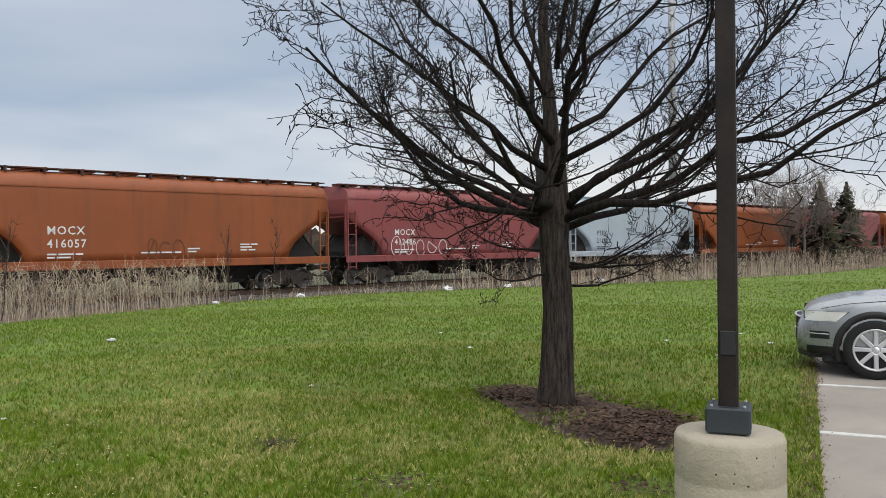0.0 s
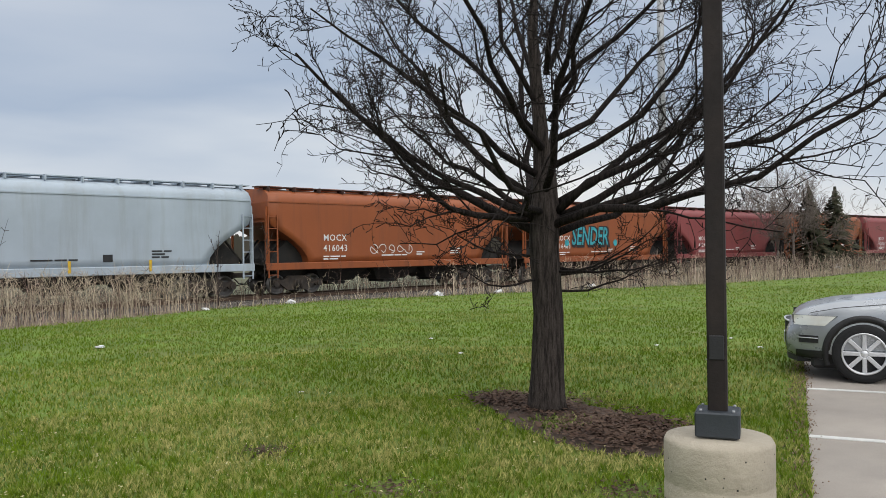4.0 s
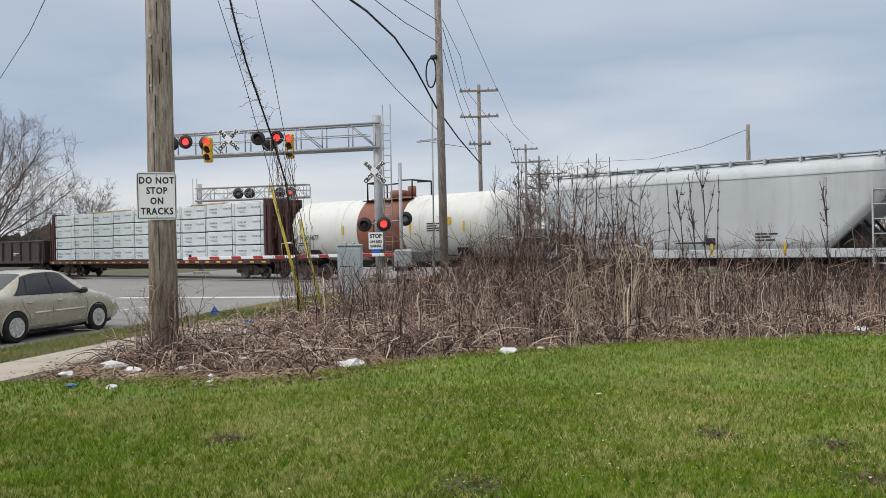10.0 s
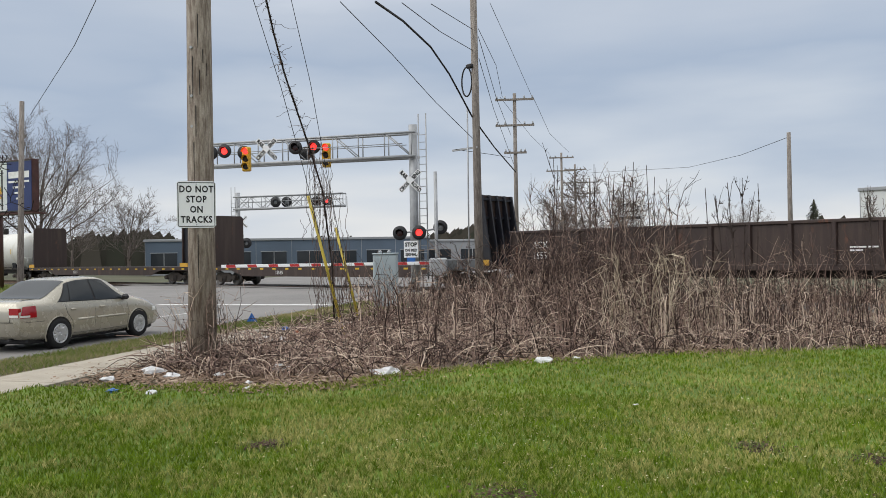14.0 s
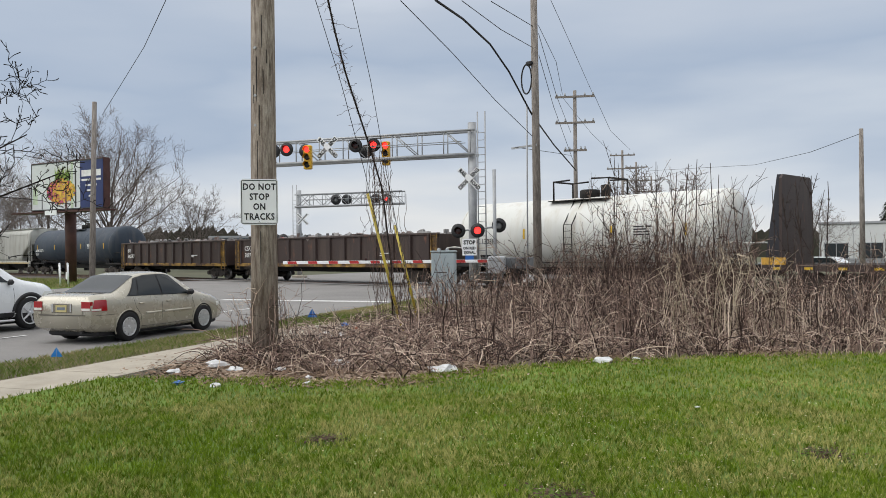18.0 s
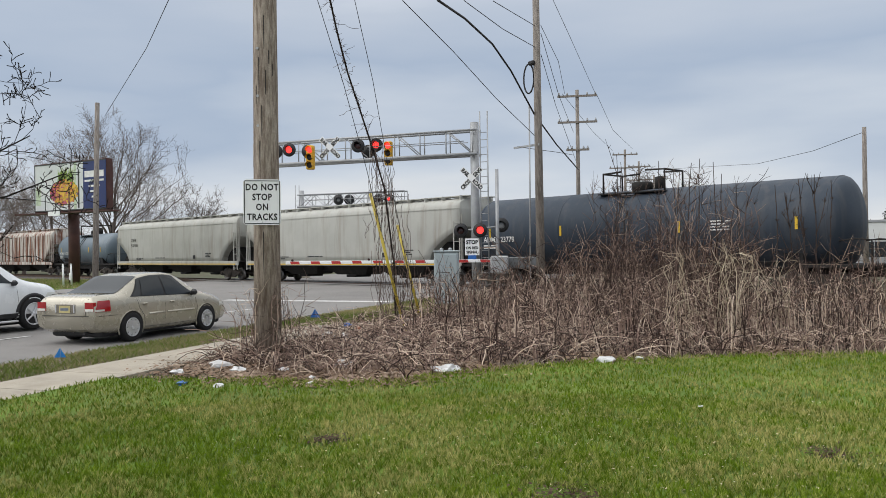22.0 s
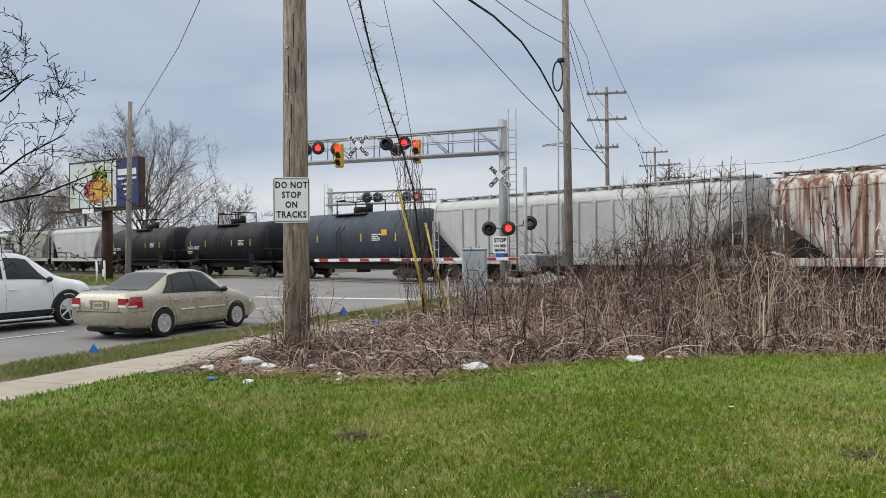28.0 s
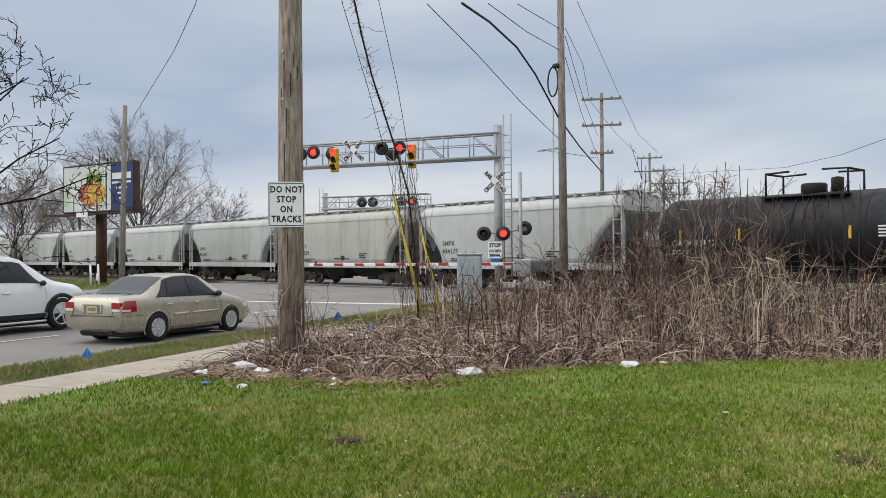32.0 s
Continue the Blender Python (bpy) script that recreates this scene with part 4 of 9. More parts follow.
def gondola(length, paint, top, label, mark=(), panels=(), posts=13):
    car = car_thing("gondola_car", label, "gondola")
    L = length - 1.2
    h, z0 = L / 2, 1.05
    for s in (-1, 1):
        part("side_wall", Geo().box((0, s * 1.46, (z0 + top) / 2), (L, 0.07, top - z0)), paint, car)
        part("end_wall", Geo().box((s * (h - 0.05), 0, (z0 + top) / 2), (0.10, 2.86, top - z0)), paint, car)
        part("top_chord", Geo().box((0, s * 1.49, top), (L + 0.06, 0.15, 0.12), 0.02), paint, car)
        part("bottom_sill", Geo().box((0, s * 1.50, z0 + 0.02), (L, 0.12, 0.22), 0.02), GON_SILL if panels else paint, car)
        truck(car, s * (h - 1.9))
        coupler_of(car, s * h, s)
        ladder(car, s * (h - 0.3), -1.57, 0.7, top, GON_SILL if panels else paint, 0.42, 5)
    for k in range(posts):
        part("side_post", shared(f"gon_post{top}{paint.name}", lambda: Geo().prism([(-0.1, 0), (-0.06, -0.11), (0.06, -0.11), (0.1, 0)], z0 + 0.1, top - 0.05, "z"), paint), None, car, m=pose(-h + 0.7 + k * (L - 1.4) / (posts - 1), -1.50, 0))
    part("floor", Geo().box((0, 0, z0), (L - 0.1, 2.86, 0.1)).box((0, 0, 0.85), (L, 0.7, 0.4)), UNDER, car)
    rnd = random.Random(int(length * 10))
    scrap = Geo()
    for k in range(260):
        c = (rnd.uniform(-h + 0.4, h - 0.4), rnd.uniform(-1.25, 1.25), top - 0.12 + rnd.uniform(-0.25, 0.18))
        r = Euler((rnd.random() * 3, rnd.random() * 3, rnd.random() * 3)).to_matrix()
        scrap.box(c, (rnd.uniform(0.15, 0.8), rnd.uniform(0.08, 0.3), rnd.uniform(0.04, 0.25)), 0, r)
    if panels:
        part("scrap_load", scrap, SCRAP, car, "grey and white scrap heaped to the rim")
    for s in (-1, 1) if panels else ():
        part("end_panel", Geo().box((s * (h - 0.45), -1.505, (z0 + top) / 2 + 0.1), (0.5, 0.02, top - z0 - 0.3)), GON_SILL, car)
    for i, text in enumerate(mark):
        lettering(text, 0.42, WHITE_MARK, car, facing(-h + 1.3, -1.63, top - 0.72 - i * 0.46), "reporting_mark", stretch=0.9)
    marks(car, h - 4.5, -1.63, z0 + 0.7, [(0.5, 0.3), (0.4,)])
    return car


def bulkhead_flat(length, label, tall):
    car = car_thing("bulkhead_flatcar", label, "flatcar")
    L = length - 1.2
    h = L / 2
    part("deck", Geo().box((0, 0, 1.12), (L, 2.8, 0.14), 0.02), UNDER, car)
    sill = [(-h, 1.2), (h, 1.2), (h, 0.95), (h - 3.4, 0.95), (h - 4.6, 0.6), (-h + 4.6, 0.6), (-h + 3.4, 0.95), (-h, 0.95)]
    for s in (-1, 1):
        part("side_sill", Geo().prism(sill, s * 1.40 - 0.05, s * 1.40 + 0.05), BROWN, car)
        zt = 1.2 + tall
        b = Geo().prism([(-1.4, 1.2), (1.4, 1.2), (1.36, zt - 0.15), (1.2, zt), (-1.2, zt), (-1.36, zt - 0.15)], s * (h - 0.75) - 0.05, s * (h - 0.75) + 0.05, "x")
        wall = part("bulkhead", b, BROWN, car, "tall brown steel bulkhead braced on its back")
        for y in (-1.2, -0.6, 0, 0.6, 1.2):
            xs = s * (h - 0.70)
            part("brace", Geo().prism([(xs, 1.2), (xs + s * 0.62, 1.2), (xs + s * 0.12, zt), (xs, zt)], y - 0.05, y + 0.05), NEAR_BLACK, wall)
        for z in np.linspace(1.7, zt - 0.2, 4):
            part("cross_rib", Geo().box((s * (h - 0.66), 0, z), (0.12, 2.6, 0.1)), NEAR_BLACK, wall)
        part("end_panel", Geo().box((s * (h - 0.5), -1.455, 1.32), (0.9, 0.02, 0.26)), YELLOW, car)
        truck(car, s * (h - 2.1))
        coupler_of(car, s * h, s)
    st = Geo()
    for k in range(20):
        st.box((-h + 0.6 + k * (L - 1.2) / 19, -1.455, 1.05), (0.3, 0.006, 0.09))
    part("reflector_strip", st, YELLOW_MARK, car)
    lettering("15555", 0.28, WHITE_MARK, car, facing(-4.0, -1.46, 0.74), "reporting_mark")
    return car


WRAP = surface("white_lumber_wrap", (0.62, 0.66, 0.68), 0.45, 0, 0.10, 1.5, 12, (0.40, 0.46, 0.52), 0.35, False, None, 0.25)
GREY_MARK = surface("grey_print", (0.17, 0.20, 0.24), 0.7, 0, 0.2, 6, 40, bump=0)
PLANK = surface("raw_plank", (0.50, 0.36, 0.20), 0.75, 0, 0.2, 3, 40)
SCRAP = surface("scrap_metal", (0.30, 0.29, 0.28), 0.6, 0.4, 0.6, 1.0, 8, RUST, 0.8, False, None, 0.3)
BRICK_BAND = car_paint("brick_red_band_paint", (0.26, 0.085, 0.05))

# car by car from the head: where its ends lie along the line at the start, in metres
S = 1.07
ENDS = []


def consist():
    def put(car, a, b):
        ENDS.append((car, (a + b) / 2 * S))

    red = "red-oxide covered hopper car with white lettering"
    org = "weathered orange covered hopper car with white lettering"
    gry = "pale blue-grey covered hopper car with black lettering"
    for k, p in enumerate((RED, ORANGE, RED, ORANGE)):
        a = 102 - 14.2 * k
        put(hopper(14.2 * S, p, red if p is RED else org, ("MOCX", "4125"), notch=1.95, notch_z=3.0, arch=True), a, a - 14.2)
    c = hopper(13 * S, PALE_BLUE, gry, ("PTEX", "21180"), BLACK_MARK, notch=1.95, notch_z=3.0, arch=True)
    put(c, 45.3, 32.4)
    c = hopper(14.2 * S, RED, "red-oxide hopper car with white lettering and pale sprayed scrawls", ("MOCX", "412486"), notch=1.95, notch_z=3.0, arch=True)
    tag_lines(c, -4.6, 1.75, 3.6, 0.9, -1.57, WHITE_MARK, 5, 5)
    tag_lines(c, -6.3, 1.75, 1.6, 0.7, -1.57, BLACK_MARK, 6, 3)
    tag_lines(c, 1.0, 1.75, 2.2, 0.6, -1.57, BLACK_MARK, 8, 3)
    put(c, 32.3, 17.9)
    c = hopper(14.2 * S, ORANGE, "weathered orange hopper car with white lettering and a rust patch", ("MOCX", "416057"), notch=1.95, notch_z=3.0, arch=True)
    tag_lines(c, -1.0, 1.75, 1.5, 0.7, -1.57, BROWN_MARK, 15, 3)
    put(c, 18.1, 4.0)
    put(hopper(14.2 * S, RED, red, ("MOCX", "412411"), notch=1.95, notch_z=3.0, arch=True), 3.9, -10.6)
    c = hopper(14.0 * S, ORANGE, "weathered orange hopper car with teal sprayed letters", ("MOCX", "416483"), notch=1.95, notch_z=3.0, arch=True)
    for dx, dz, size, ma, d, fat in ((0.05, -0.05, 1.50, BLACK_MARK, 0.0, 0.085), (0.0, 0.0, 1.48, TEAL_MARK, 0.006, 0.012)):
        tag = lettering("SENDER", size, ma, c, facing(-2.95 + dx, -1.57 - d, 2.05 + dz), "graffiti", stretch=0.66, spacing=0.98, bold=fat)
        tag.data.transform(Matrix(((1, 0.12, 0, 0), (0, 1, 0, 0), (0, 0, 1, 0), (0, 0, 0, 1))))
    for x in (-3.35, 1.25):
        part("graffiti_dot", Geo().lathe([(0.20, -0.001), (0.0, 0.0)], 12, (x, -1.576, 2.15)), TEAL_MARK, c)
    tag_lines(c, 0.0, 1.6, 1.4, 0.55, -1.57, BROWN_MARK, 22, 3)
    put(c, -10.1, -24.9)
    c = hopper(14.6 * S, ORANGE, "weathered orange hopper car with a pale sprayed scrawl", ("MOCX", "416043"), notch=1.95, notch_z=3.0, arch=True)
    tag_lines(c, -2.0, 1.9, 2.6, 0.4, -1.57, WHITE_MARK, 33, 5)
    put(c, -24.9, -39.1)
    c = hopper(14.4 * S, PALE_BLUE, "pale blue-grey hopper car with black lettering and yellow reflectors", ("PTEX", "21244"), BLACK_MARK, notch=1.9, notch_z=3.0, arch=True, bars=(-0.42, -0.2, 0.0, 0.2))
    put(c, -39.1, -53.0)
    c = hopper(19.3 * S, LIGHT_GREY, "long light grey hopper car covered in blue and tan graffiti", ("SHQX", "15326"), BLACK_MARK, notch=2.3, notch_z=3.2, top=4.55, mark_x=-0.345)
    scrawl(c, -4.9, 1.95, 4.6, 1.45, -1.57, TEAL_MARK, MINT_MARK, 41, 7, more=(OCHRE_MARK, LIGHT_GREY, BLUE_DARK_MARK))
    scrawl(c, 1.4, 1.95, 6.4, 1.45, -1.57, TAN_MARK, BLUE_DARK_MARK, 43, 7, more=(CYAN_MARK, BROWN_MARK, TAN_LIGHT_MARK))
    tag_lines(c, -8.3, 3.2, 1.3, 0.9, -1.56, BLACK_MARK, 44, 3)
    tag_lines(c, -7.0, 1.8, 0.9, 0.9, -1.56, PURPLE_MARK, 45, 3)
    tag_lines(c, 8.3, 3.0, 0.9, 0.6, -1.56, PURPLE_MARK, 46, 3)
    crest = Geo()
    crest.add([(0.3 + 0.9 * math.cos(a), -1.575, 2.55 + 0.75 * math.sin(a)) for a in np.linspace(0, math.pi, 14)], [tuple(range(14))])
    crest_ob = part("crest", crest, WHITE_MARK, c, "small half-round crest")
    part("crest_rim", Geo().tube([(0.3 + 0.82 * math.cos(a), -1.58, 2.56 + 0.68 * math.sin(a)) for a in np.linspace(0, math.pi, 14)] + [(-0.52, -1.58, 2.56), (1.12, -1.58, 2.56)], 0.02, 4), BLACK_MARK, crest_ob)
    part("crest_emblem", Geo().box((0.3, -1.58, 2.76), (0.8, 0.006, 0.12)).box((0.3, -1.58, 2.98), (0.36, 0.006, 0.16)), GREY_MARK, crest_ob)
    put(c, -52.8, -72.7)
    put(boxcar(19.8 * S), -72.3, -92.1)
    put(coil_car(14.9 * S, COIL_BLUE, 1, "blue coil car with a round hood, yellow ends and white scrawls", 3), -92.7, -107.6)
    put(coil_car(17.1 * S, COIL_GREY, 2, "coil car with two soot-grey round hoods and yellow ends", 13), -108.0, -125.1)
    put(coil_car(15.2 * S, COIL_DARK, 1, "dark violet-black coil car with one round hood", 23), -125.4, -140.6)
    put(hopper(13.0 * S, COOL_GREY, "cool grey covered hopper car with black lettering", ("NAHX", "322423"), BLACK_MARK, notch=1.8, notch_z=3.0, bars=(0.05, 0.25)), -141.0, -154.0)
    put(tank_car(14.2 * S, TANK_WHITE, "white tank car with a brick-red band and dome", 1.55, ("PVSX 4677",), BLACK_MARK, BRICK_BAND, YELLOW_MARK), -155.3, -169.5)
    put(lumber_car(24.2 * S), -169.7, -193.9)
    put(gondola(18.5 * S, BROWN, 2.65, "rusty dark brown high-sided gondola car", ("ACX", "15555")), -193.1, -211.6)
    put(bulkhead_flat(23.1 * S, "empty dark brown bulkhead flatcar with ribbed ends", 3.3), -211.6, -234.7)
    put(bulkhead_flat(22.8 * S, "empty brown bulkhead flatcar with tall plated ends", 3.3), -234.8, -257.6)
    put(tank_car(14.9 * S, TANK_WHITE, "white tank car with yellow stains below its dome", 1.55, ("UTLX 130389",), BLACK_MARK), -257.5, -272.4)
    put(gondola(19.4 * S, BROWN, 2.75, "dark brown gondola car with yellow ends and a scrap load", ("CSXT", "7097"), (1,), 14), -272.2, -291.6)
    put(gondola(16.0 * S, BROWN, 2.75, "rusty brown gondola car with yellow ends and a scrap load", ("BO", "360787"), (1,), 12), -291.6, -307.6)
    put(tank_car(17.9 * S, TANK_GREY, "slate-grey tank car waisted at its middle", 1.62, ("ADMX 23778",), WHITE_MARK, step=True), -307.6, -325.5)
    put(hopper(19.7 * S, WARM_GREY, "long warm-grey covered hopper car with small black lettering", ("CBFX", "308174"), BLACK_MARK, notch=2.2, notch_z=3.0, top=4.6, curved=True, stripe=YELLOW_MARK, mark_z=2.95), -324.9, -344.6)
    put(hopper(18.3 * S, WARM_GREY, "warm-grey covered hopper car with a yellow sill stripe", ("CBFX", "310905"), BLACK_MARK, notch=2.0, notch_z=3.0, top=4.6, curved=True, stripe=YELLOW_MARK, mark_z=2.95), -344.5, -362.8)
    put(tank_car(12.0 * S, TANK_BLUE, "short blue-grey tank car with a yellow placard", 1.38, ("HOKX 112139",), WHITE_MARK, placard=YELLOW_MARK), -363.3, -375.3)
    put(hopper(18.8 * S, RUSTY_GREY, "ribbed covered hopper car streaked with brown rust", ("AEX", "19062"), WHITE_MARK, ribs=15, notch=2.1, notch_z=3.0), -374.6, -393.4)
    put(hopper(17.6 * S, LIGHT_GREY, "pale grey ribbed covered hopper car", ("", ""), BLACK_MARK, ribs=15, notch=2.1, notch_z=3.0), -393.3, -410.9)
    put(tank_car(14.2 * S, TANK_GREY, "slate-black tank car with white lettering", 1.55, ("NWAX 144",), WHITE_MARK, placard=YELLOW_MARK), -411.0, -425.2)
    put(tank_car(12.6 * S, TANK_BLACK, "black tank car with yellow reflectors", 1.45, ("NATX 17437",)), -426.0, -438.6)
    put(tank_car(12.8 * S, TANK_BLACK, "black tank car with white lettering and a dome platform", 1.45, ("GATX 73175",)), -439.4, -452.2)
    for a, b, p, mk in ((-452.2, -465.5, LIGHT_GREY, "434175"), (-465.5, -478.0, WARM_GREY, "433329"), (-478.0, -490.3, LIGHT_GREY, "433427"), (-490.3, -502.4, LIGHT_GREY, "433873"),
                        (-502.4, -515.0, LIGHT_GREY, "433210"), (-515.0, -527.6, LIGHT_GREY, "433115"), (-527.6, -540.2, LIGHT_GREY, "433090")):
        put(hopper((a - b) * S, p, "light grey covered hopper car with arched end slopes", ("SHPX", mk), BLACK_MARK, notch=1.7, notch_z=3.6, curved=True), a, b)


consist()


# ---- ground, track and road ----
def veg_surface(name, green, straw, patch, per=0.8, straw_lo=0.45):
    """Blades or stems: each a shade of its own, with broad patches by place."""
    ma, n, l, bs = nodes_of(name)
    geo = n.new("ShaderNodeNewGeometry")
    tc = n.new("ShaderNodeTexCoord")
    big = noise_of(n, l, tc.outputs["Object"], patch, 3.0)
    isl = geo.outputs["Random Per Island"]
    a = mix_of(n, l, ramp_of(n, l, isl, 0, 1, 0, per), green, tuple(c * 0.28 for c in green))
    add = n.new("ShaderNodeMath")
    add.operation = "MULTIPLY_ADD"
    l.new(isl, add.inputs[0])
    add.inputs[1].default_value = 0.35
    l.new(big, add.inputs[2])
    c = mix_of(n, l, ramp_of(n, l, add.outputs[0], straw_lo + 0.2, straw_lo + 0.5, 0, 0.9), a, straw)
    l.new(c, bs.inputs["Base Color"])
    bs.inputs["Roughness"].default_value = 0.75
    bs.inputs["Specular IOR Level"].default_value = 0.12
    return ma


def turf_surface(name, dark, light, straw, lo=0.60, hi=0.86):
    """Grass tufts: a shade for each tuft, and straw-coloured ones that gather in patches of three sizes."""
    ma, n, l, bs = nodes_of(name)
    isl = n.new("ShaderNodeNewGeometry").outputs["Random Per Island"]
    vec = n.new("ShaderNodeTexCoord").outputs["Object"]
    broad, mid, fine = noise_of(n, l, vec, 0.35, 2.0), noise_of(n, l, vec, 1.7, 3.0), noise_of(n, l, vec, 9.0, 2.0)
    c = mix_of(n, l, ramp_of(n, l, isl, 0, 1), dark, light)
    c = mix_of(n, l, ramp_of(n, l, mid, 0.35, 0.65, 0, 0.72), c, tuple(x * 0.60 for x in dark))
    # darker green with growing x, towards the parking lot's side
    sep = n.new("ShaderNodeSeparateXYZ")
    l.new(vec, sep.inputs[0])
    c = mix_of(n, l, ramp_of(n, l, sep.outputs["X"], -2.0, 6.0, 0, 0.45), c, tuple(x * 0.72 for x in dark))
    total = None
    for sock, k in ((broad, 0.42), (mid, 0.34), (fine, 0.28), (isl, 0.22)):
        m = n.new("ShaderNodeMath")
        m.operation = "MULTIPLY_ADD"
        m.inputs[1].default_value, m.inputs[2].default_value = k, 0.0
        l.new(sock, m.inputs[0])
        if total is not None:
            l.new(total, m.inputs[2])
        total = m.outputs[0]
    c = mix_of(n, l, ramp_of(n, l, total, lo, hi, 0, 0.92), c, straw)
    l.new(c, bs.inputs["Base Color"])
    bs.inputs["Roughness"].default_value = 0.7
    bs.inputs["Specular IOR Level"].default_value = 0.15
    return ma


GRASS_SOIL = surface("lawn_turf", (0.100, 0.168, 0.010), 0.95, 0, 0.30, 0.8, 50, (0.20, 0.18, 0.06), 0.5, False, None, 0.6)
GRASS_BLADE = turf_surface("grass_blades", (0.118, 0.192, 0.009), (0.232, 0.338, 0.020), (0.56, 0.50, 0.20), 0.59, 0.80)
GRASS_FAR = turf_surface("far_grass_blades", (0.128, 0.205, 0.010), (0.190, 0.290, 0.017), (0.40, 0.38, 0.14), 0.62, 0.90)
THATCH = veg_surface("dead_clippings", (0.46, 0.41, 0.22), (0.62, 0.57, 0.38), 2.0, 0.6)
VERGE_BLADE = veg_surface("verge_grass_blades", (0.14, 0.21, 0.035), (0.40, 0.34, 0.18), 0.4, 0.7, 0.36)
STRAW = veg_surface("dry_grass_stems", (0.66, 0.56, 0.42), (0.40, 0.31, 0.22), 0.8, 0.75)
def cane_surface(name, dark, mid, light, at=(0.42, 0.72)):
    """Leafless canes: weathered dark ones, brown ones and bleached ones side by side."""
    ma, n, l, bs = nodes_of(name)
    isl = n.new("ShaderNodeNewGeometry").outputs["Random Per Island"]
    vec = n.new("ShaderNodeTexCoord").outputs["Object"]
    add = n.new("ShaderNodeMath")
    add.operation = "MULTIPLY_ADD"
    add.inputs[1].default_value = 0.5
    l.new(noise_of(n, l, vec, 0.8, 3.0), add.inputs[0])
    l.new(isl, add.inputs[2])
    lo, hi = (a + 0.25 for a in at)
    c = mix_of(n, l, ramp_of(n, l, add.outputs[0], lo - 0.06, lo + 0.06), dark, mid)
    c = mix_of(n, l, ramp_of(n, l, add.outputs[0], hi - 0.06, hi + 0.06), c, light)
    c = mix_of(n, l, ramp_of(n, l, noise_of(n, l, vec, 30.0, 3.0), 0.4, 0.8, 0, 0.4), c, tuple(x * 0.4 for x in mid))
    l.new(c, bs.inputs["Base Color"])
    bs.inputs["Roughness"].default_value = 0.8
    bs.inputs["Specular IOR Level"].default_value = 0.12
    return ma


CANE = cane_surface("dark_cane_stems", (0.045, 0.030, 0.026), (0.17, 0.115, 0.095), (0.46, 0.35, 0.27), (0.45, 0.85))
BRAMBLE = cane_surface("bramble_stems", (0.055, 0.037, 0.032), (0.32, 0.225, 0.185), (0.74, 0.60, 0.48), (0.34, 0.76))
LEAF_LITTER = veg_surface("dead_leaves", (0.28, 0.19, 0.13), (0.54, 0.43, 0.33), 1.2, 0.85, 0.5)
MULCH = veg_surface("bark_mulch", (0.075, 0.045, 0.032), (0.16, 0.11, 0.08), 2.0, 0.7)
EARTH = surface("bare_earth", (0.15, 0.115, 0.085), 0.95, 0, 0.3, 0.8, 30, (0.25, 0.20, 0.15), 0.6, False, None, 0.6)
FAR_GROUND = surface("far_ground", (0.085, 0.085, 0.045), 0.95, 0, 0.3, 0.05, 2, (0.06, 0.085, 0.03), 0.6, False, None, 0.2)
BALLAST = surface("ballast_stone", (0.13, 0.112, 0.10), 0.95, 0, 0.45, 3.0, 16, (0.05, 0.043, 0.038), 0.8, False, None, 1.0)
ASPHALT = surface("asphalt", (0.21, 0.20, 0.19), 0.9, 0, 0.10, 0.35, 60, (0.13, 0.125, 0.12), 0.45, False, None, 0.25)
PARKING = surface("old_parking_asphalt", (0.33, 0.295, 0.26), 0.9, 0, 0.20, 0.5, 70, (0.19, 0.175, 0.16), 0.45, False, None, 0.4)
CONCRETE = surface("concrete", (0.37, 0.33, 0.265), 0.85, 0, 0.14, 1.2, 40, (0.22, 0.185, 0.14), 0.5, False, None, 0.25)
RAIL_STEEL = surface("rail_steel", (0.13, 0.085, 0.06), 0.6, 0.5, 0.3, 2, 40, bump=0.1)
TIE = surface("creosote_tie", (0.05, 0.04, 0.033), 0.9, 0, 0.3, 3, 30)
ROAD_WHITE = surface("road_white_paint", (0.62, 0.62, 0.60), 0.8, 0, 0.12, 2, 40, (0.35, 0.34, 0.32), 0.6, False, None, 0.1)

tagged(part("ground", Geo().add([(-1500, -900, -0.26), (1500, -900, -0.26), (1500, 2500, -0.26), (-1500, 2500, -0.26)], [(0, 1, 2, 3)]), FAR_GROUND), "flat brown-green spring ground to the horizon", "ground", kind="structure")

EDGE = [(-11.6, 4.6), (-10.6, 5.2), (-9.6, 5.6), (-8.85, 6.6), (-8.95, 7.9), (-8.2, 10.4), (-6.5, 13.0), (-4.0, 16.0), (-3.0, 17.6), (0.5, 20.0), (3.4, 21.5), (11.6, 24.6), (16.5, 25.3), (24.0, 23.8), (34.5, 21.2), (42, 20.8), (48.3, 21.0), (58, 22.3), (120, 24.5)]
lawn_poly = EDGE + [(120, 9), (40, 8.5), (13.2, 6.15), (5.2, 2.4), (-3, -1.4), (-5, -12), (-8.6, -2.3), (-10.17, 0.38), (-11.18, 2.1), (-12.2, 3.86)]
tagged(part("lawn", Geo().prism(lawn_poly, -0.30, 0.0, "z"), GRASS_SOIL), "mown green lawn with straw-coloured patches", "lawn", kind="structure")


def inside(poly, x, y):
    """Which of the points lie in the outline."""
    px, py = np.array(poly).T
    res = np.zeros(len(x), bool)
    j = len(px) - 1
    for i in range(len(px)):
        hit = ((py[i] > y) != (py[j] > y)) & (x < (px[j] - px[i]) * (y - py[i]) / (py[j] - py[i] + 1e-12) + px[i])
        res ^= hit
        j = i
    return res


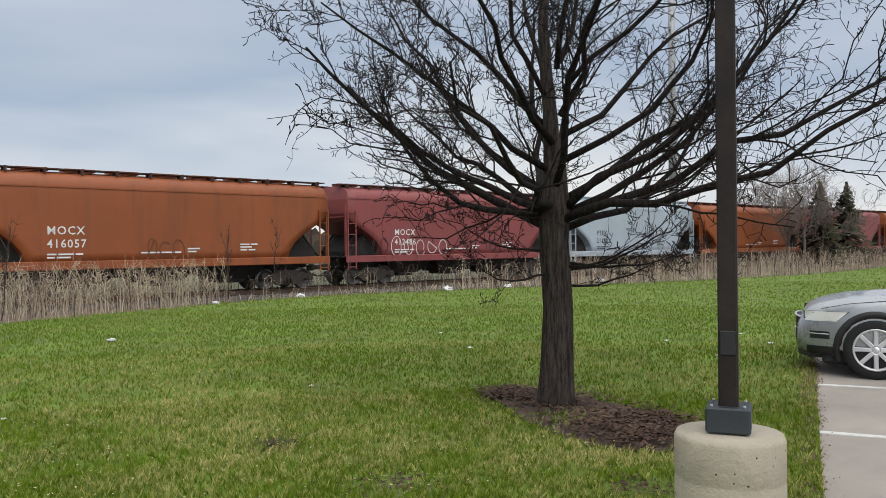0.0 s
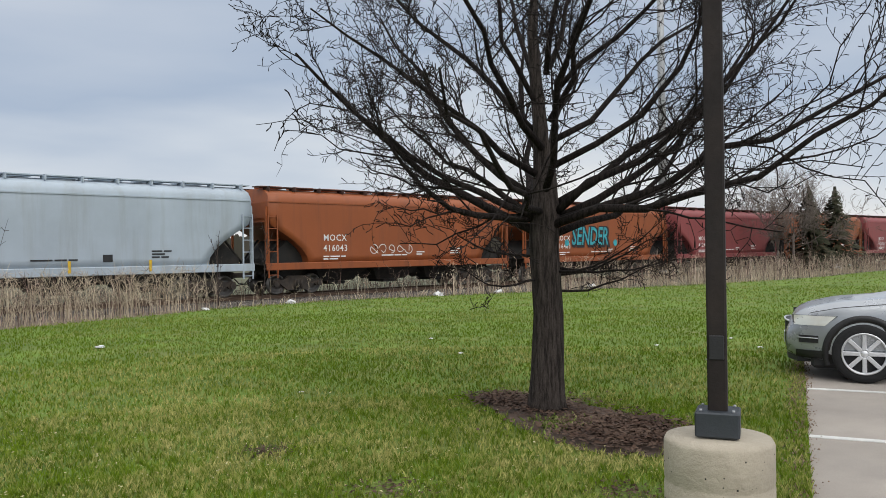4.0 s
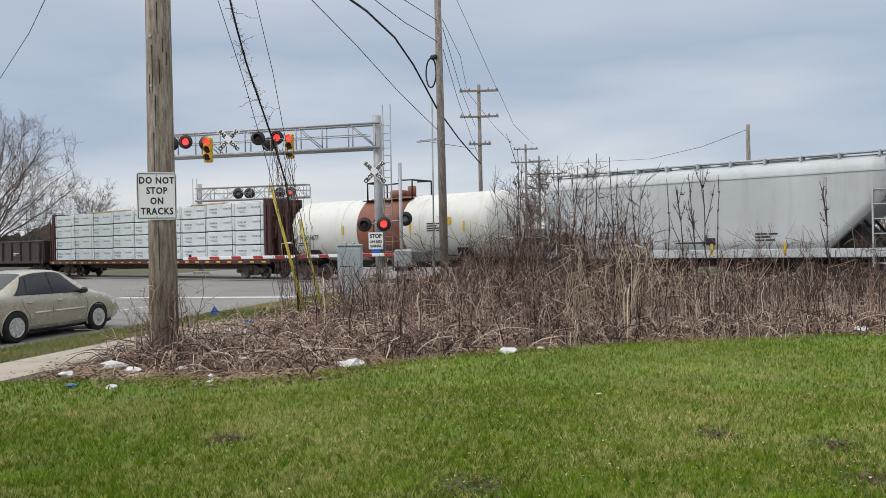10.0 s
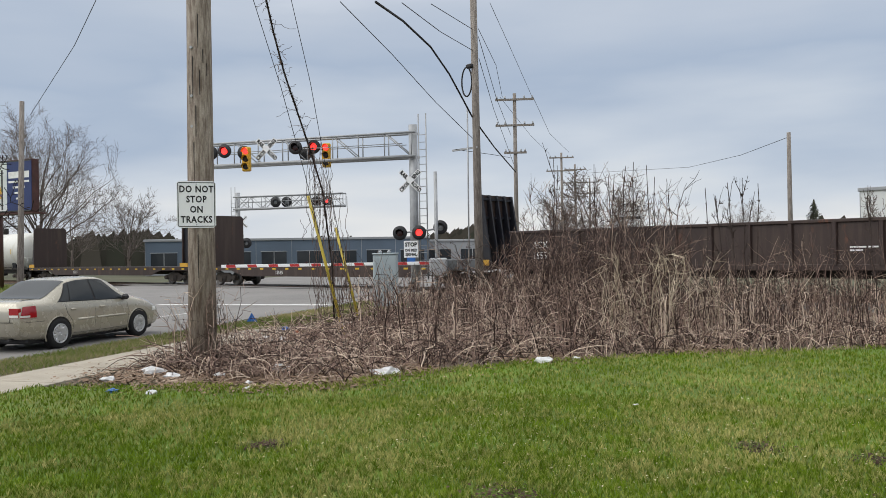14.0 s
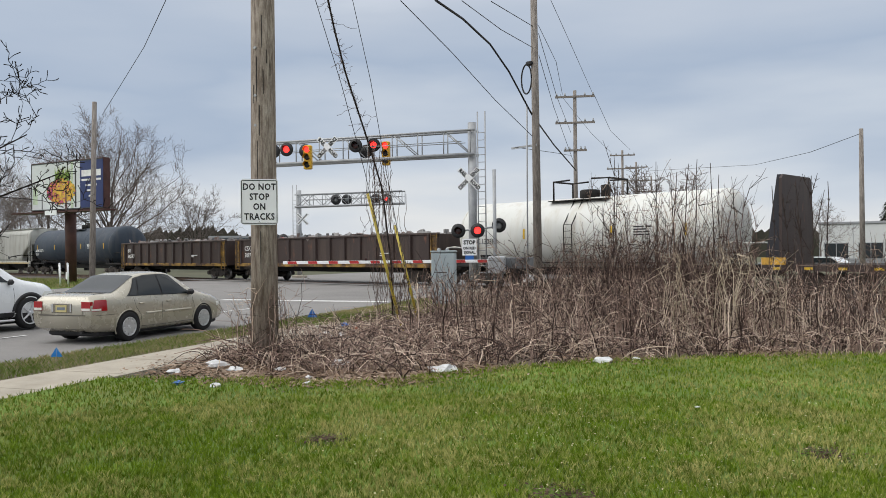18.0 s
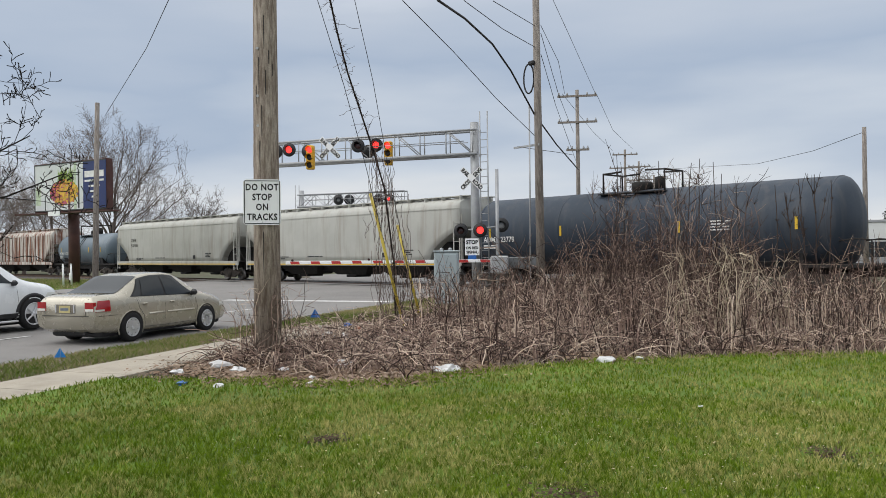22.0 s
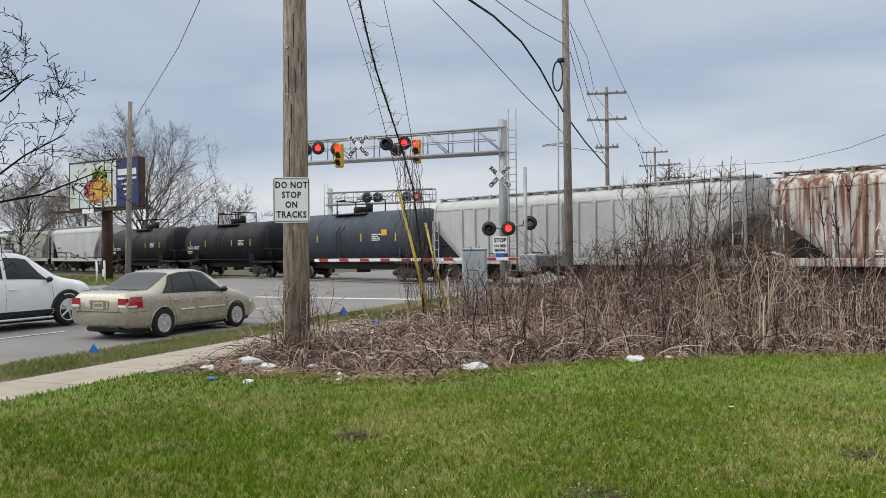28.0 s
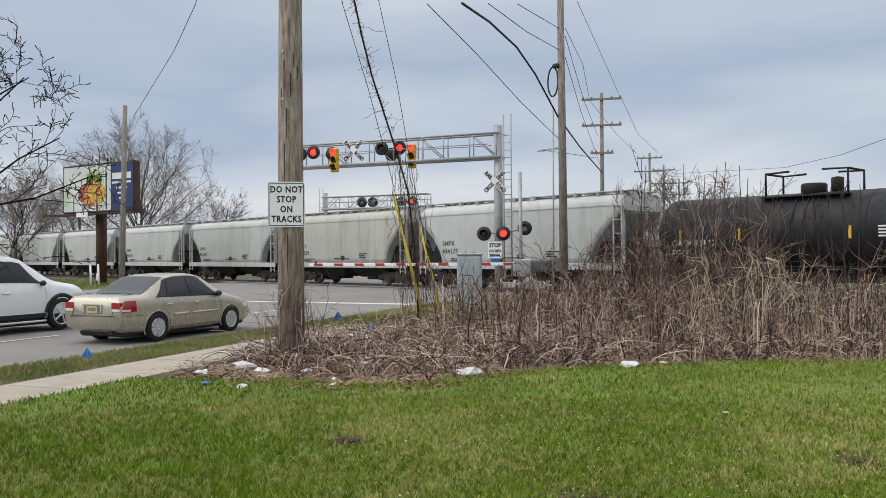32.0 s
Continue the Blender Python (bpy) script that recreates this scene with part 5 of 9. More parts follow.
def quick_mesh(name, verts, faces, material):
    """A mesh from arrays of vertices and equal-sized faces."""
    me = bpy.data.meshes.new(name)
    k = faces.shape[1]
    me.vertices.add(len(verts))
    me.vertices.foreach_set("co", verts.astype(np.float32).ravel())
    me.loops.add(faces.size)
    me.loops.foreach_set("vertex_index", faces.astype(np.int32).ravel())
    me.polygons.add(len(faces))
    me.polygons.foreach_set("loop_start", np.arange(0, faces.size, k, dtype=np.int32))
    me.update(calc_edges=True)
    me.materials.append(material)
    return me


def blades(name, xy, height, width, material, rng, z=0.0, lean=0.45):
    """Bent tapering blades, two triangles each."""
    n = len(xy)
    a = rng.uniform(0, 2 * np.pi, n)
    h = height * rng.uniform(0.55, 1.25, n)
    w = width * rng.uniform(0.7, 1.3, n)
    side = np.stack([np.cos(a), np.sin(a), 0 * a], 1)
    b = rng.uniform(0, 2 * np.pi, n)
    push = np.stack([np.cos(b), np.sin(b), 0 * b], 1) * (h * lean * rng.uniform(0.2, 1.2, n))[:, None]
    base = np.column_stack([xy, np.broadcast_to(z, n)])
    up = np.array([0, 0, 1.0])
    v = np.stack([base - side * w[:, None] / 2, base + side * w[:, None] / 2, base + push * 0.35 + up * (h * 0.6)[:, None] + side * w[:, None] * 0.35, base + push + up * h[:, None]], 1).reshape(-1, 3)
    i = np.arange(n) * 4
    f = np.concatenate([np.stack([i, i + 1, i + 2], 1), np.stack([i, i + 2, i + 3], 1)])
    return quick_mesh(name, v, f, material)


def tufts(name, xy, per, height, width, material, rng, z=0.0, lean=0.5):
    """Tufts of bent blades that fan out from one root each."""
    n = len(xy)
    hub = np.column_stack([xy, np.full(n, z)])
    tall = height * rng.uniform(0.5, 1.35, (n, 1))
    a = rng.uniform(0, 2 * np.pi, (n, 1)) + np.arange(per)[None] * 2.4 + rng.normal(0, 0.5, (n, per))
    b = rng.uniform(0, 2 * np.pi, (n, per))
    h = tall * rng.uniform(0.6, 1.15, (n, per))
    out = np.stack([np.cos(a), np.sin(a), 0 * a], 2) * (h * lean * rng.uniform(0.15, 1.1, (n, per)))[..., None]
    side = np.stack([np.cos(b), np.sin(b), 0 * b], 2) * (width * rng.uniform(0.7, 1.3, (n, per)))[..., None]
    up = np.array([0, 0, 1.0]) * h[..., None]
    h3 = hub[:, None, :]
    v = np.stack([h3 + side, h3 + out * 0.4 + up * 0.62 + side * 0.8, h3 + out + up], 2).reshape(-1, 3)
    i = (np.arange(n * per) * 3 + n)
    r = np.repeat(np.arange(n), per)
    f = np.concatenate([np.stack([r, i, i + 1], 1), np.stack([r, i + 1, i + 2], 1)])
    return quick_mesh(name, np.concatenate([hub, v]), f, material)


rng = np.random.default_rng(7)
LAWN_BARE = [(3.8, 4.95, 0.45), (5.0, 3.65, 0.4), (-0.8, 6.3, 0.4), (2.0, 5.6, 0.3), (-2.2, 7.2, 0.3), (-1.7, 6.35, 0.3), (-3.9, 4.4, 0.35), (-6.6, 4.1, 0.25), (-3.15, 7.0, 0.3), (3.7, 6.6, 0.3)]
MULCH_EDGE = [(6.88, 7.2), (7.44, 6.95), (7.5, 6.2), (7.12, 4.67), (6.5, 4.1), (6.05, 4.06), (5.74, 4.42), (5.81, 5.05), (6.01, 5.66), (6.42, 6.55)]
for r0, r1, count, per, h, w in ((0.4, 5.0, 9000, 4, 0.05, 0.006), (5.0, 7.2, 52000, 6, 0.056, 0.0036), (7.2, 10.0, 60000, 5, 0.058, 0.0046), (10.0, 15, 70000, 4, 0.052, 0.007), (15, 24, 80000, 3, 0.050, 0.011), (24, 40, 60000, 3, 0.05, 0.018), (40, 78, 45000, 3, 0.06, 0.03)):
    r = np.sqrt(rng.uniform(r0 * r0, r1 * r1, count))
    a = np.radians(rng.uniform(-150 if r1 < 6 else -100, 80, count))
    q = np.stack([r * np.sin(a), r * np.cos(a)], 1)
    q = q[inside(lawn_poly, q[:, 0], q[:, 1])]
    for bx, by, br in LAWN_BARE:
        q = q[(np.hypot(q[:, 0] - bx, (q[:, 1] - by) * 1.4) > br * rng.uniform(0.3, 1.2, len(q)))]
    q = q[~inside(MULCH_EDGE, q[:, 0] + rng.normal(0, 0.05, len(q)), q[:, 1] + rng.normal(0, 0.05, len(q)))]
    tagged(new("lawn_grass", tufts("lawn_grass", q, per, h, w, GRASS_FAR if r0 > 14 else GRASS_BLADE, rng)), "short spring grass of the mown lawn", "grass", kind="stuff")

# ballast bed, ties and rails follow the line
bed = Geo()
xs = list(np.linspace(-640, 620, 316))
prof = [(-5.2, -0.25), (-2.6, -0.17), (-1.6, -0.14), (1.6, -0.14), (2.6, -0.17), (4.6, -0.25)]
v = [(x, track_y(x) + o, z) for x in xs for o, z in prof]
k = len(prof)
bed.add(v, [(i * k + j, (i + 1) * k + j, (i + 1) * k + j + 1, i * k + j + 1) for i in range(len(xs) - 1) for j in range(k - 1)])
tagged(part("track_bed", bed, BALLAST), "bed of grey-brown railway ballast", "track bed", kind="structure")
track = tagged(thing("railway_track", "single railway track with rusty rails on dark ties", "track"), kind="structure")
for o in (-0.75, 0.75):
    g = Geo()
    rp = [(-0.07, -0.16), (0.07, -0.16), (0.02, -0.12), (0.02, -0.05), (0.036, -0.03), (0.036, 0.0), (-0.036, 0.0), (-0.036, -0.03), (-0.02, -0.05), (-0.02, -0.12)]
    v = [(x, track_y(x) + o + q, RAIL_Z + z) for x in xs for q, z in rp]
    k = len(rp)
    g.add(v, [(i * k + j, (i + 1) * k + j, (i + 1) * k + (j + 1) % k, i * k + (j + 1) % k) for i in range(len(xs) - 1) for j in range(k)])
    part("rail", g, RAIL_STEEL, track)
for i in range(200):
    x = -29 + i * 0.56 if i < 190 else -60 - (i - 190) * 0.56
    part("tie", shared("tie", lambda: Geo().box((0, 0, 0), (0.22, 2.6, 0.16), 0.02), TIE), None, track, m=pose(x, track_y(x), -0.18, 0, 0, track_turn(x)))
st = np.column_stack([rng.uniform(-35, 60, 26000), rng.uniform(-5.0, -1.0, 26000)])
yy = np.array([track_y(x) for x in st[:, 0]]) + st[:, 1]
zz = np.interp(st[:, 1], [-5.2, -2.6, -1.6, 0], [-0.25, -0.17, -0.14, -0.14])
c = np.column_stack([st[:, 0], yy, zz + 0.015])
tet = np.array([(1, 0, -0.5), (-0.6, 0.9, -0.5), (-0.6, -0.9, -0.5), (0, 0.1, 0.8)])
v = (c[:, None, :] + tet[None] * rng.uniform(0.022, 0.05, (26000, 1, 1)) * rng.uniform(0.6, 1.4, (26000, 4, 3))).reshape(-1, 3)
i4 = np.arange(26000)[:, None] * 4
f = np.concatenate([i4 + np.array(q) for q in ((0, 2, 1), (0, 1, 3), (1, 2, 3), (2, 0, 3))])
BALLAST_PIECE = veg_surface("ballast_pieces", (0.15, 0.132, 0.12), (0.28, 0.255, 0.235), 1.5, 0.8)
tagged(new("ballast", quick_mesh("ballast", v, f, BALLAST_PIECE)), "loose grey and brown ballast stones beside the rails", "ballast", kind="stuff")

# the road runs up to the crossing and over the rails
RD = Vector((-0.481, 0.877))
RN = Vector((-0.877, -0.481))
R0 = Vector((-15.5, 3.16))


def road_pt(s, o):
    p = R0 + RD * s + RN * o
    return p.x, p.y


def road_z(s):
    return -0.06 + 0.06 * min(1.0, max(0.0, (s - 17) / 8))


road = Geo()
ss = [-45, -20, 0, 4, 8, 12, 16, 20, 23, 26, 29, 32, 36, 60, 150]
os_ = [0, 6, 12, 18, 24]
v = [(*road_pt(s, o), road_z(s) if s < 40 else -0.1) for s in ss for o in os_]
road.add(v, [(i * 5 + j, i * 5 + j + 1, (i + 1) * 5 + j + 1, (i + 1) * 5 + j) for i in range(len(ss) - 1) for j in range(4)])
tagged(part("road", road, ASPHALT), "worn grey asphalt road to the level crossing", "road", kind="structure")
kerb = Geo()
for a, b in zip(ss[:11], ss[1:12]):
    kerb.prism([(road_pt(a, 0)[0], road_pt(a, 0)[1]), (road_pt(b, 0)[0], road_pt(b, 0)[1]), (road_pt(b, -0.22)[0], road_pt(b, -0.22)[1]), (road_pt(a, -0.22)[0], road_pt(a, -0.22)[1])], -0.30, road_z((a + b) / 2) + 0.012, "z")
tagged(part("kerb", kerb, EARTH), "worn road edge covered with earth", "kerb", kind="structure")


def road_line(name, s0, s1, o0, o1):
    z = [road_z(s) + 0.012 for s in (s0, s1)]
    g = Geo().add([(*road_pt(s0, o0), z[0]), (*road_pt(s1, o0), z[1]), (*road_pt(s1, o1), z[1]), (*road_pt(s0, o1), z[0])], [(0, 1, 2, 3)])
    tagged(part(name, g, ROAD_WHITE), "worn white painted road line", "road marking", kind="structure")


road_line("stop_line", 17.2, 17.75, 0.6, 8.0)
road_line("lane_line", 10.4, 14.0, 3.65, 3.77)
road_line("lane_line", 1.0, 4.0, 3.65, 3.77)
road_line("lane_line", 5.0, 16.0, 7.6, 7.74)
panel = Geo()
for o in (-1.6, 0.0, 1.6):
    a, b = -57, -29
    panel.add([(a, track_y(a) + o - 0.62, 0.03), (b, track_y(b) + o - 0.62, 0.03), (b, track_y(b) + o + 0.62, 0.03), (a, track_y(a) + o + 0.62, 0.03)], [(0, 1, 2, 3)])
tagged(part("crossing_panels", panel, ASPHALT), "asphalt panels between the rails of the crossing", "crossing", kind="structure")

# sidewalk slabs, the verge beside it, and the far verge by the billboard
SW0, SWD, SWN = Vector((-10.2, 0.4)), Vector((-0.505, 0.863)), Vector((-0.863, -0.505))
walkway = tagged(thing("sidewalk", "pale concrete sidewalk slabs beside the road", "sidewalk"), kind="structure")
for i in range(-4, 9):
    a = SW0 + SWD * (i * 1.52)
    q = [a + SWN * 0.0, a + SWD * 1.50, a + SWD * 1.50 + SWN * 1.38, a + SWN * 1.38]
    part("slab", Geo().prism([(p.x, p.y) for p in q], -0.24, -0.02, "z"), CONCRETE, walkway)
verge_poly = [road_pt(-8, -0.22), road_pt(23, -0.22), (-21.5, 19.5), (-17.5, 14.0)] + [tuple(SW0 + SWD * s + SWN * 1.41) for s in (12, 6, 0, -8)]
tagged(part("verge", Geo().prism(verge_poly, -0.26, -0.045, "z"), EARTH), "strip of thin grass and earth along the kerb", "verge", kind="structure")
q = rng.uniform((-25, -3), (-10, 20), (260000, 2))
q = q[inside(verge_poly, q[:, 0], q[:, 1])]
tagged(new("verge_grass", blades("verge_grass", q, 0.085, 0.007, VERGE_BLADE, rng, -0.045, 0.8)), "thin rough grass along the kerb", "grass", kind="stuff")
far_verge = [road_pt(-10, 24.2), road_pt(20.5, 24.2), (-57, 21.5), (-90, 12), (-75, -5)]
tagged(part("far_verge", Geo().prism(far_verge, -0.26, -0.06, "z"), GRASS_SOIL), "patchy grass verge under the billboard", "verge", kind="structure")
q = rng.uniform((-80, -5), (-40, 24), (60000, 2))
q = q[inside(far_verge, q[:, 0], q[:, 1])]
tagged(new("verge_grass", blades("verge_grass", q, 0.22, 0.03, VERGE_BLADE, rng, -0.06)), "rough grass of the far verge", "grass", kind="stuff")
lot = [(13.2, 6.15), (5.2, 2.4), (-3, -1.4), (-4.6, -12.3), (-5, -60), (120, -60), (120, 8.7), (40, 8.5)]
tagged(part("parking_lot", Geo().prism(lot, -0.24, -0.015, "z"), PARKING), "sun-bleached asphalt parking lot", "parking lot", kind="structure")
LD = Vector((0.42, -0.908))
for i in range(-1, 4):
    p = Vector((7.72, 3.58)) + Vector((0.908, 0.42)) * (2.78 * i)
    g = Geo().prism([tuple(p), tuple(p + LD * 5.2), tuple(p + LD * 5.2 + Vector((0.09, 0.04))), tuple(p + Vector((0.09, 0.04)))], -0.02, -0.008, "z")
    tagged(part("stall_line", g, ROAD_WHITE), "white painted parking stall line", "road marking", kind="structure")

# crumbs, leaves and gravel along the lot's broken edge
q = np.column_stack([rng.uniform(0, 1, 2600), rng.normal(0.10, 0.07, 2600)])
base = np.array([5.0, 2.3]) + q[:, :1] * np.array([8.4, 3.9]) + q[:, 1:] * np.array([-0.42, 0.9])
v = (np.column_stack([base, np.full(len(base), 0.012)])[:, None, :] + tet[None] * rng.uniform(0.004, 0.013, (2600, 1, 1)) * rng.uniform(0.5, 1.6, (2600, 4, 3))).reshape(-1, 3)
i4 = np.arange(2600)[:, None] * 4
f = np.concatenate([i4 + np.array(q_) for q_ in ((0, 2, 1), (0, 1, 3), (1, 2, 3), (2, 0, 3))])
tagged(new("gravel", quick_mesh("gravel", v, f, LEAF_LITTER)), "crumbs of gravel and leaves along the lot's edge", "gravel", kind="stuff")

# the mulch bed round the tree, and bare spots in the lawn
bed = Geo()
ring = []
for (ax, ay), (bx, by) in zip(MULCH_EDGE, MULCH_EDGE[1:] + MULCH_EDGE[:1]):
    ring += [(ax + (bx - ax) * t + 0.05 * math.sin(9 * ax + 7 * t), ay + (by - ay) * t + 0.05 * math.cos(8 * ay + 6 * t)) for t in (0, 0.25, 0.5, 0.75)]
k = len(ring)
bed.add([(x, y, 0.012) for x, y in ring] + [(6.6 + (x - 6.6) * 0.55, 5.6 + (y - 5.6) * 0.6, 0.03) for x, y in ring] + [(6.7, 5.9, 0.05)],
        [(i, (i + 1) % k, k + (i + 1) % k, k + i) for i in range(k)] + [(k + i, k + (i + 1) % k, 2 * k) for i in range(k)], True)
tagged(part("mulch_bed", bed, surface("mulch_soil", (0.07, 0.045, 0.032), 0.95, 0, 0.3, 3, 40)), "low mound of dark bark mulch round the tree", "mulch", kind="structure")


def chips(name, centres, spread, n, size, material, label, category, lift=0.02):
    """Flat flakes strewn over the ground."""
    cc = np.array(centres)
    pick = cc[rng.integers(0, len(cc), n)]
    c = pick[:, :2] + rng.normal(0, 1, (n, 2)) * pick[:, 2:3] * spread
    z = rng.uniform(0.005, 0.03, n) + lift
    s = size * rng.uniform(0.5, 1.6, n)
    a = rng.uniform(0, 6.28, n)
    u = np.stack([np.cos(a), np.sin(a), rng.uniform(-0.4, 0.4, n)], 1) * s[:, None]
    w = np.stack([-np.sin(a), np.cos(a), rng.uniform(-0.4, 0.4, n)], 1) * (s * rng.uniform(0.3, 0.8, n))[:, None]
    b = np.column_stack([c, z])
    v = np.stack([b - u, b + w, b + u, b - w], 1).reshape(-1, 3)
    i = np.arange(n) * 4
    return tagged(new(name, quick_mesh(name, v, np.stack([i, i + 1, i + 2, i + 3], 1), material)), label, category, kind="stuff")


chips("mulch_chips", [(6.9, 6.2, 0.30), (6.6, 5.2, 0.32), (6.3, 4.6, 0.25), (6.8, 4.9, 0.22), (6.9, 6.8, 0.2)], 1.0, 7500, 0.024, MULCH, "dark bark chips heaped round the tree", "mulch", 0.05)
q = [(x, y, 0.9) for x, y in ((1.5, 6.4), (3.4, 6.6), (-0.5, 7.2), (-2.6, 6.4), (-4.6, 5.4), (-6.2, 4.3), (4.6, 5.0), (0.6, 8.5), (-3.6, 8.2), (2.6, 8.8), (-5.8, 6.6))]
chips("dead_clippings", q, 1.0, 6000, 0.010, THATCH, "pale dead clippings lying in the lawn", "clippings", 0.012)
chips("bare_patch_crumbs", LAWN_BARE, 0.45, 3600, 0.016, MULCH, "earth crumbs and dead clippings in bare lawn spots", "soil", 0.0)
chips("dead_leaves", [(x - 0.25, y + 0.35, 0.32) for x, y in EDGE[:8]] + [(-12.3, 5.6, 0.4), (-11.4, 5.6, 0.4), (-10.6, 6.0, 0.4), (-9.9, 6.6, 0.35), (-12.5, 6.6, 0.8), (-11.0, 7.0, 0.8), (-10, 8.5, 0.7)], 1.0, 19000, 0.028, LEAF_LITTER, "drift of dead leaves at the thicket's foot", "leaves", 0.0)
q = np.column_stack([rng.normal(6.35, 0.16, 400), rng.normal(5.45, 0.14, 400)])
tagged(new("weed_tuft", blades("weed_tuft", q, 0.05, 0.022, VERGE_BLADE, rng, 0.03, 0.9)), "tuft of yellow-green weeds in the mulch", "weed", kind="stuff")
q = np.column_stack([rng.normal(-0.84, 0.3, 260), rng.normal(14.7, 0.12, 260)])
tagged(new("weed_tuft", blades("weed_tuft", q, 0.12, 0.05, GRASS_BLADE, rng, 0.0, 0.9)), "flat rosette of dark green weeds in the lawn", "weed", kind="stuff")


# ---- thickets, dry grass and trees ----
def stems(name, P, R, material, sides=3):
    """Thin tubes along many polylines at once; P is (n, k, 3), R is (n, k)."""
    n, k, _ = P.shape
    d = np.gradient(P, axis=1)
    d /= np.linalg.norm(d, axis=2, keepdims=True) + 1e-9
    ref = np.where(np.abs(d[..., 2:3]) > 0.9, np.array([1.0, 0, 0]), np.array([0, 0, 1.0]))
    s = np.cross(d, ref)
    s /= np.linalg.norm(s, axis=2, keepdims=True) + 1e-9
    u = np.cross(d, s)
    ang = np.arange(sides) * 2 * np.pi / sides
    V = P[:, :, None, :] + (s[:, :, None, :] * np.cos(ang)[:, None] + u[:, :, None, :] * np.sin(ang)[:, None]) * R[:, :, None, None]
    base = (np.arange(n) * k * sides)[:, None, None]
    i = np.arange(k - 1)[None, :, None] * sides
    j = np.arange(sides)[None, None, :]
    j2 = (j + 1) % sides
    f = np.stack([base + i + j, base + i + j2, base + i + sides + j2, base + i + sides + j], -1).reshape(-1, 4)
    me = quick_mesh(name, V.reshape(-1, 3), f, material)
    if sides > 3:
        me.polygons.foreach_set("use_smooth", np.ones(len(f), bool))
    return me


def arcs(xy, h, reach, k=5, droop=0.0, z0=-0.15):
    """Polylines that rise from the ground and lean over."""
    n = len(xy)
    a = rng.uniform(0, 6.283, n)
    hh = h * rng.uniform(0.4, 1.3, n)
    rr = reach * rng.uniform(0.1, 1.3, n)
    t = np.linspace(0, 1, k)[None, :]
    rise = hh[:, None] * (np.sin(t * (1.57 + droop * rng.uniform(0, 1, (n, 1)))))
    out = rr[:, None] * t ** 1.6
    wob = rng.normal(0, 0.05, (n, k, 2)) * hh[:, None, None] * t[..., None]
    P = np.empty((n, k, 3))
    P[..., 0] = xy[:, :1] + np.cos(a)[:, None] * out + wob[..., 0]
    P[..., 1] = xy[:, 1:] + np.sin(a)[:, None] * out + wob[..., 1]
    P[..., 2] = z0 + rise
    return P


def side_shoots(P, count, length, spread=0.8, up=0.5):
    """Short twigs that leave given stems."""
    n, k, _ = P.shape
    i = rng.integers(0, n, count)
    j = rng.integers(max(1, k // 3), k - 1, count)
    start = P[i, j]
    d = P[i, j + 1] - P[i, j - 1]
    d /= np.linalg.norm(d, axis=1, keepdims=True) + 1e-9
    d = d + rng.normal(0, spread, (count, 3)) + np.array([0, 0, up])
    d /= np.linalg.norm(d, axis=1, keepdims=True)
    ln = length * rng.uniform(0.4, 1.3, count)
    t = np.linspace(0, 1, 4)
    Q = start[:, None, :] + d[:, None, :] * (ln[:, None] * t)[..., None]
    Q += rng.normal(0, 0.03, Q.shape) * ln[:, None, None] * t[None, :, None]
    return Q


def taper(P, r0, r1):
    return np.broadcast_to(np.linspace(r0, r1, P.shape[1])[None, :], P.shape[:2]) * rng.uniform(0.7, 1.3, (len(P), 1))


def scatter(poly, n):
    a = np.array(poly)
    out = np.empty((0, 2))
    while len(out) < n:
        q = rng.uniform(a.min(0), a.max(0), (n * 3, 2))
        out = np.concatenate([out, q[inside(poly, q[:, 0], q[:, 1])]])
    return out[:n]


def thicket(name, poly, n, h, reach, r, shoots, shoot_len, material, label, droop=0.9, z0=-0.15):
    P = arcs(scatter(poly, n), h, reach, 8, droop, z0)
    r *= 1.12
    tagged(new(name, stems(name, P, taper(P, r, r * 0.45), material)), label, "thicket", kind="stuff")
    if shoots:
        Q = side_shoots(P, shoots, shoot_len)
        tagged(new(name, stems(name, Q, taper(Q, r * 0.55, r * 0.28), material)), label, "thicket", kind="stuff")
    return P


floor_poly = [(p[0], p[1]) for p in EDGE[1:12]] + [(11.0, 26.4), (4.0, 25.6), (-6.0, 24.4), (-14.0, 23.4), (-20.0, 21.8), (-20.5, 18.6), (-17.5, 13.8), (-13.8, 7.0)]
tagged(part("brush_floor", Geo().prism(floor_poly, -0.26, -0.07, "z"), surface("leaf_strewn_soil", (0.19, 0.145, 0.11), 0.95, 0, 0.35, 1.5, 30, (0.12, 0.09, 0.07), 0.7, False, None, 0.8)), "leaf-strewn soil under the brambles", "soil", kind="structure")
low = [(-13.6, 6.5), (-12.2, 6.1), (-10.5, 6.5), (-9.8, 7.3), (-9.7, 8.5), (-8.7, 10.6), (-12.5, 15.5), (-17.5, 13.8), (-15.2, 9.2)]
thicket("bramble_thicket", low, 1500, 0.45, 0.95, 0.0095, 1900, 0.34, BRAMBLE, "low tangle of leafless brown bramble canes", 1.3)
mid = [(-8.7, 10.6), (-7.2, 13.2), (-10.5, 21.5), (-17.5, 22.0), (-18.5, 15.0), (-12.5, 13.0)]
thicket("bramble_thicket", mid, 850, 0.95, 0.9, 0.0095, 1900, 0.5, BRAMBLE, "arching tangle of leafless brown canes", 1.2)
back = [(-9.4, 13.0), (-8.2, 14.6), (-10.5, 21.0), (-16.0, 21.5), (-16.0, 15.5)]
thicket("bramble_thicket", back, 380, 1.75, 1.2, 0.011, 1500, 0.55, CANE, "tall arching tangle of dark leafless canes", 0.9)
tall = [(-9.6, 15.0), (-9.0, 16.4), (-11.0, 20.8), (-14.8, 21.2), (-14.5, 17.0)]
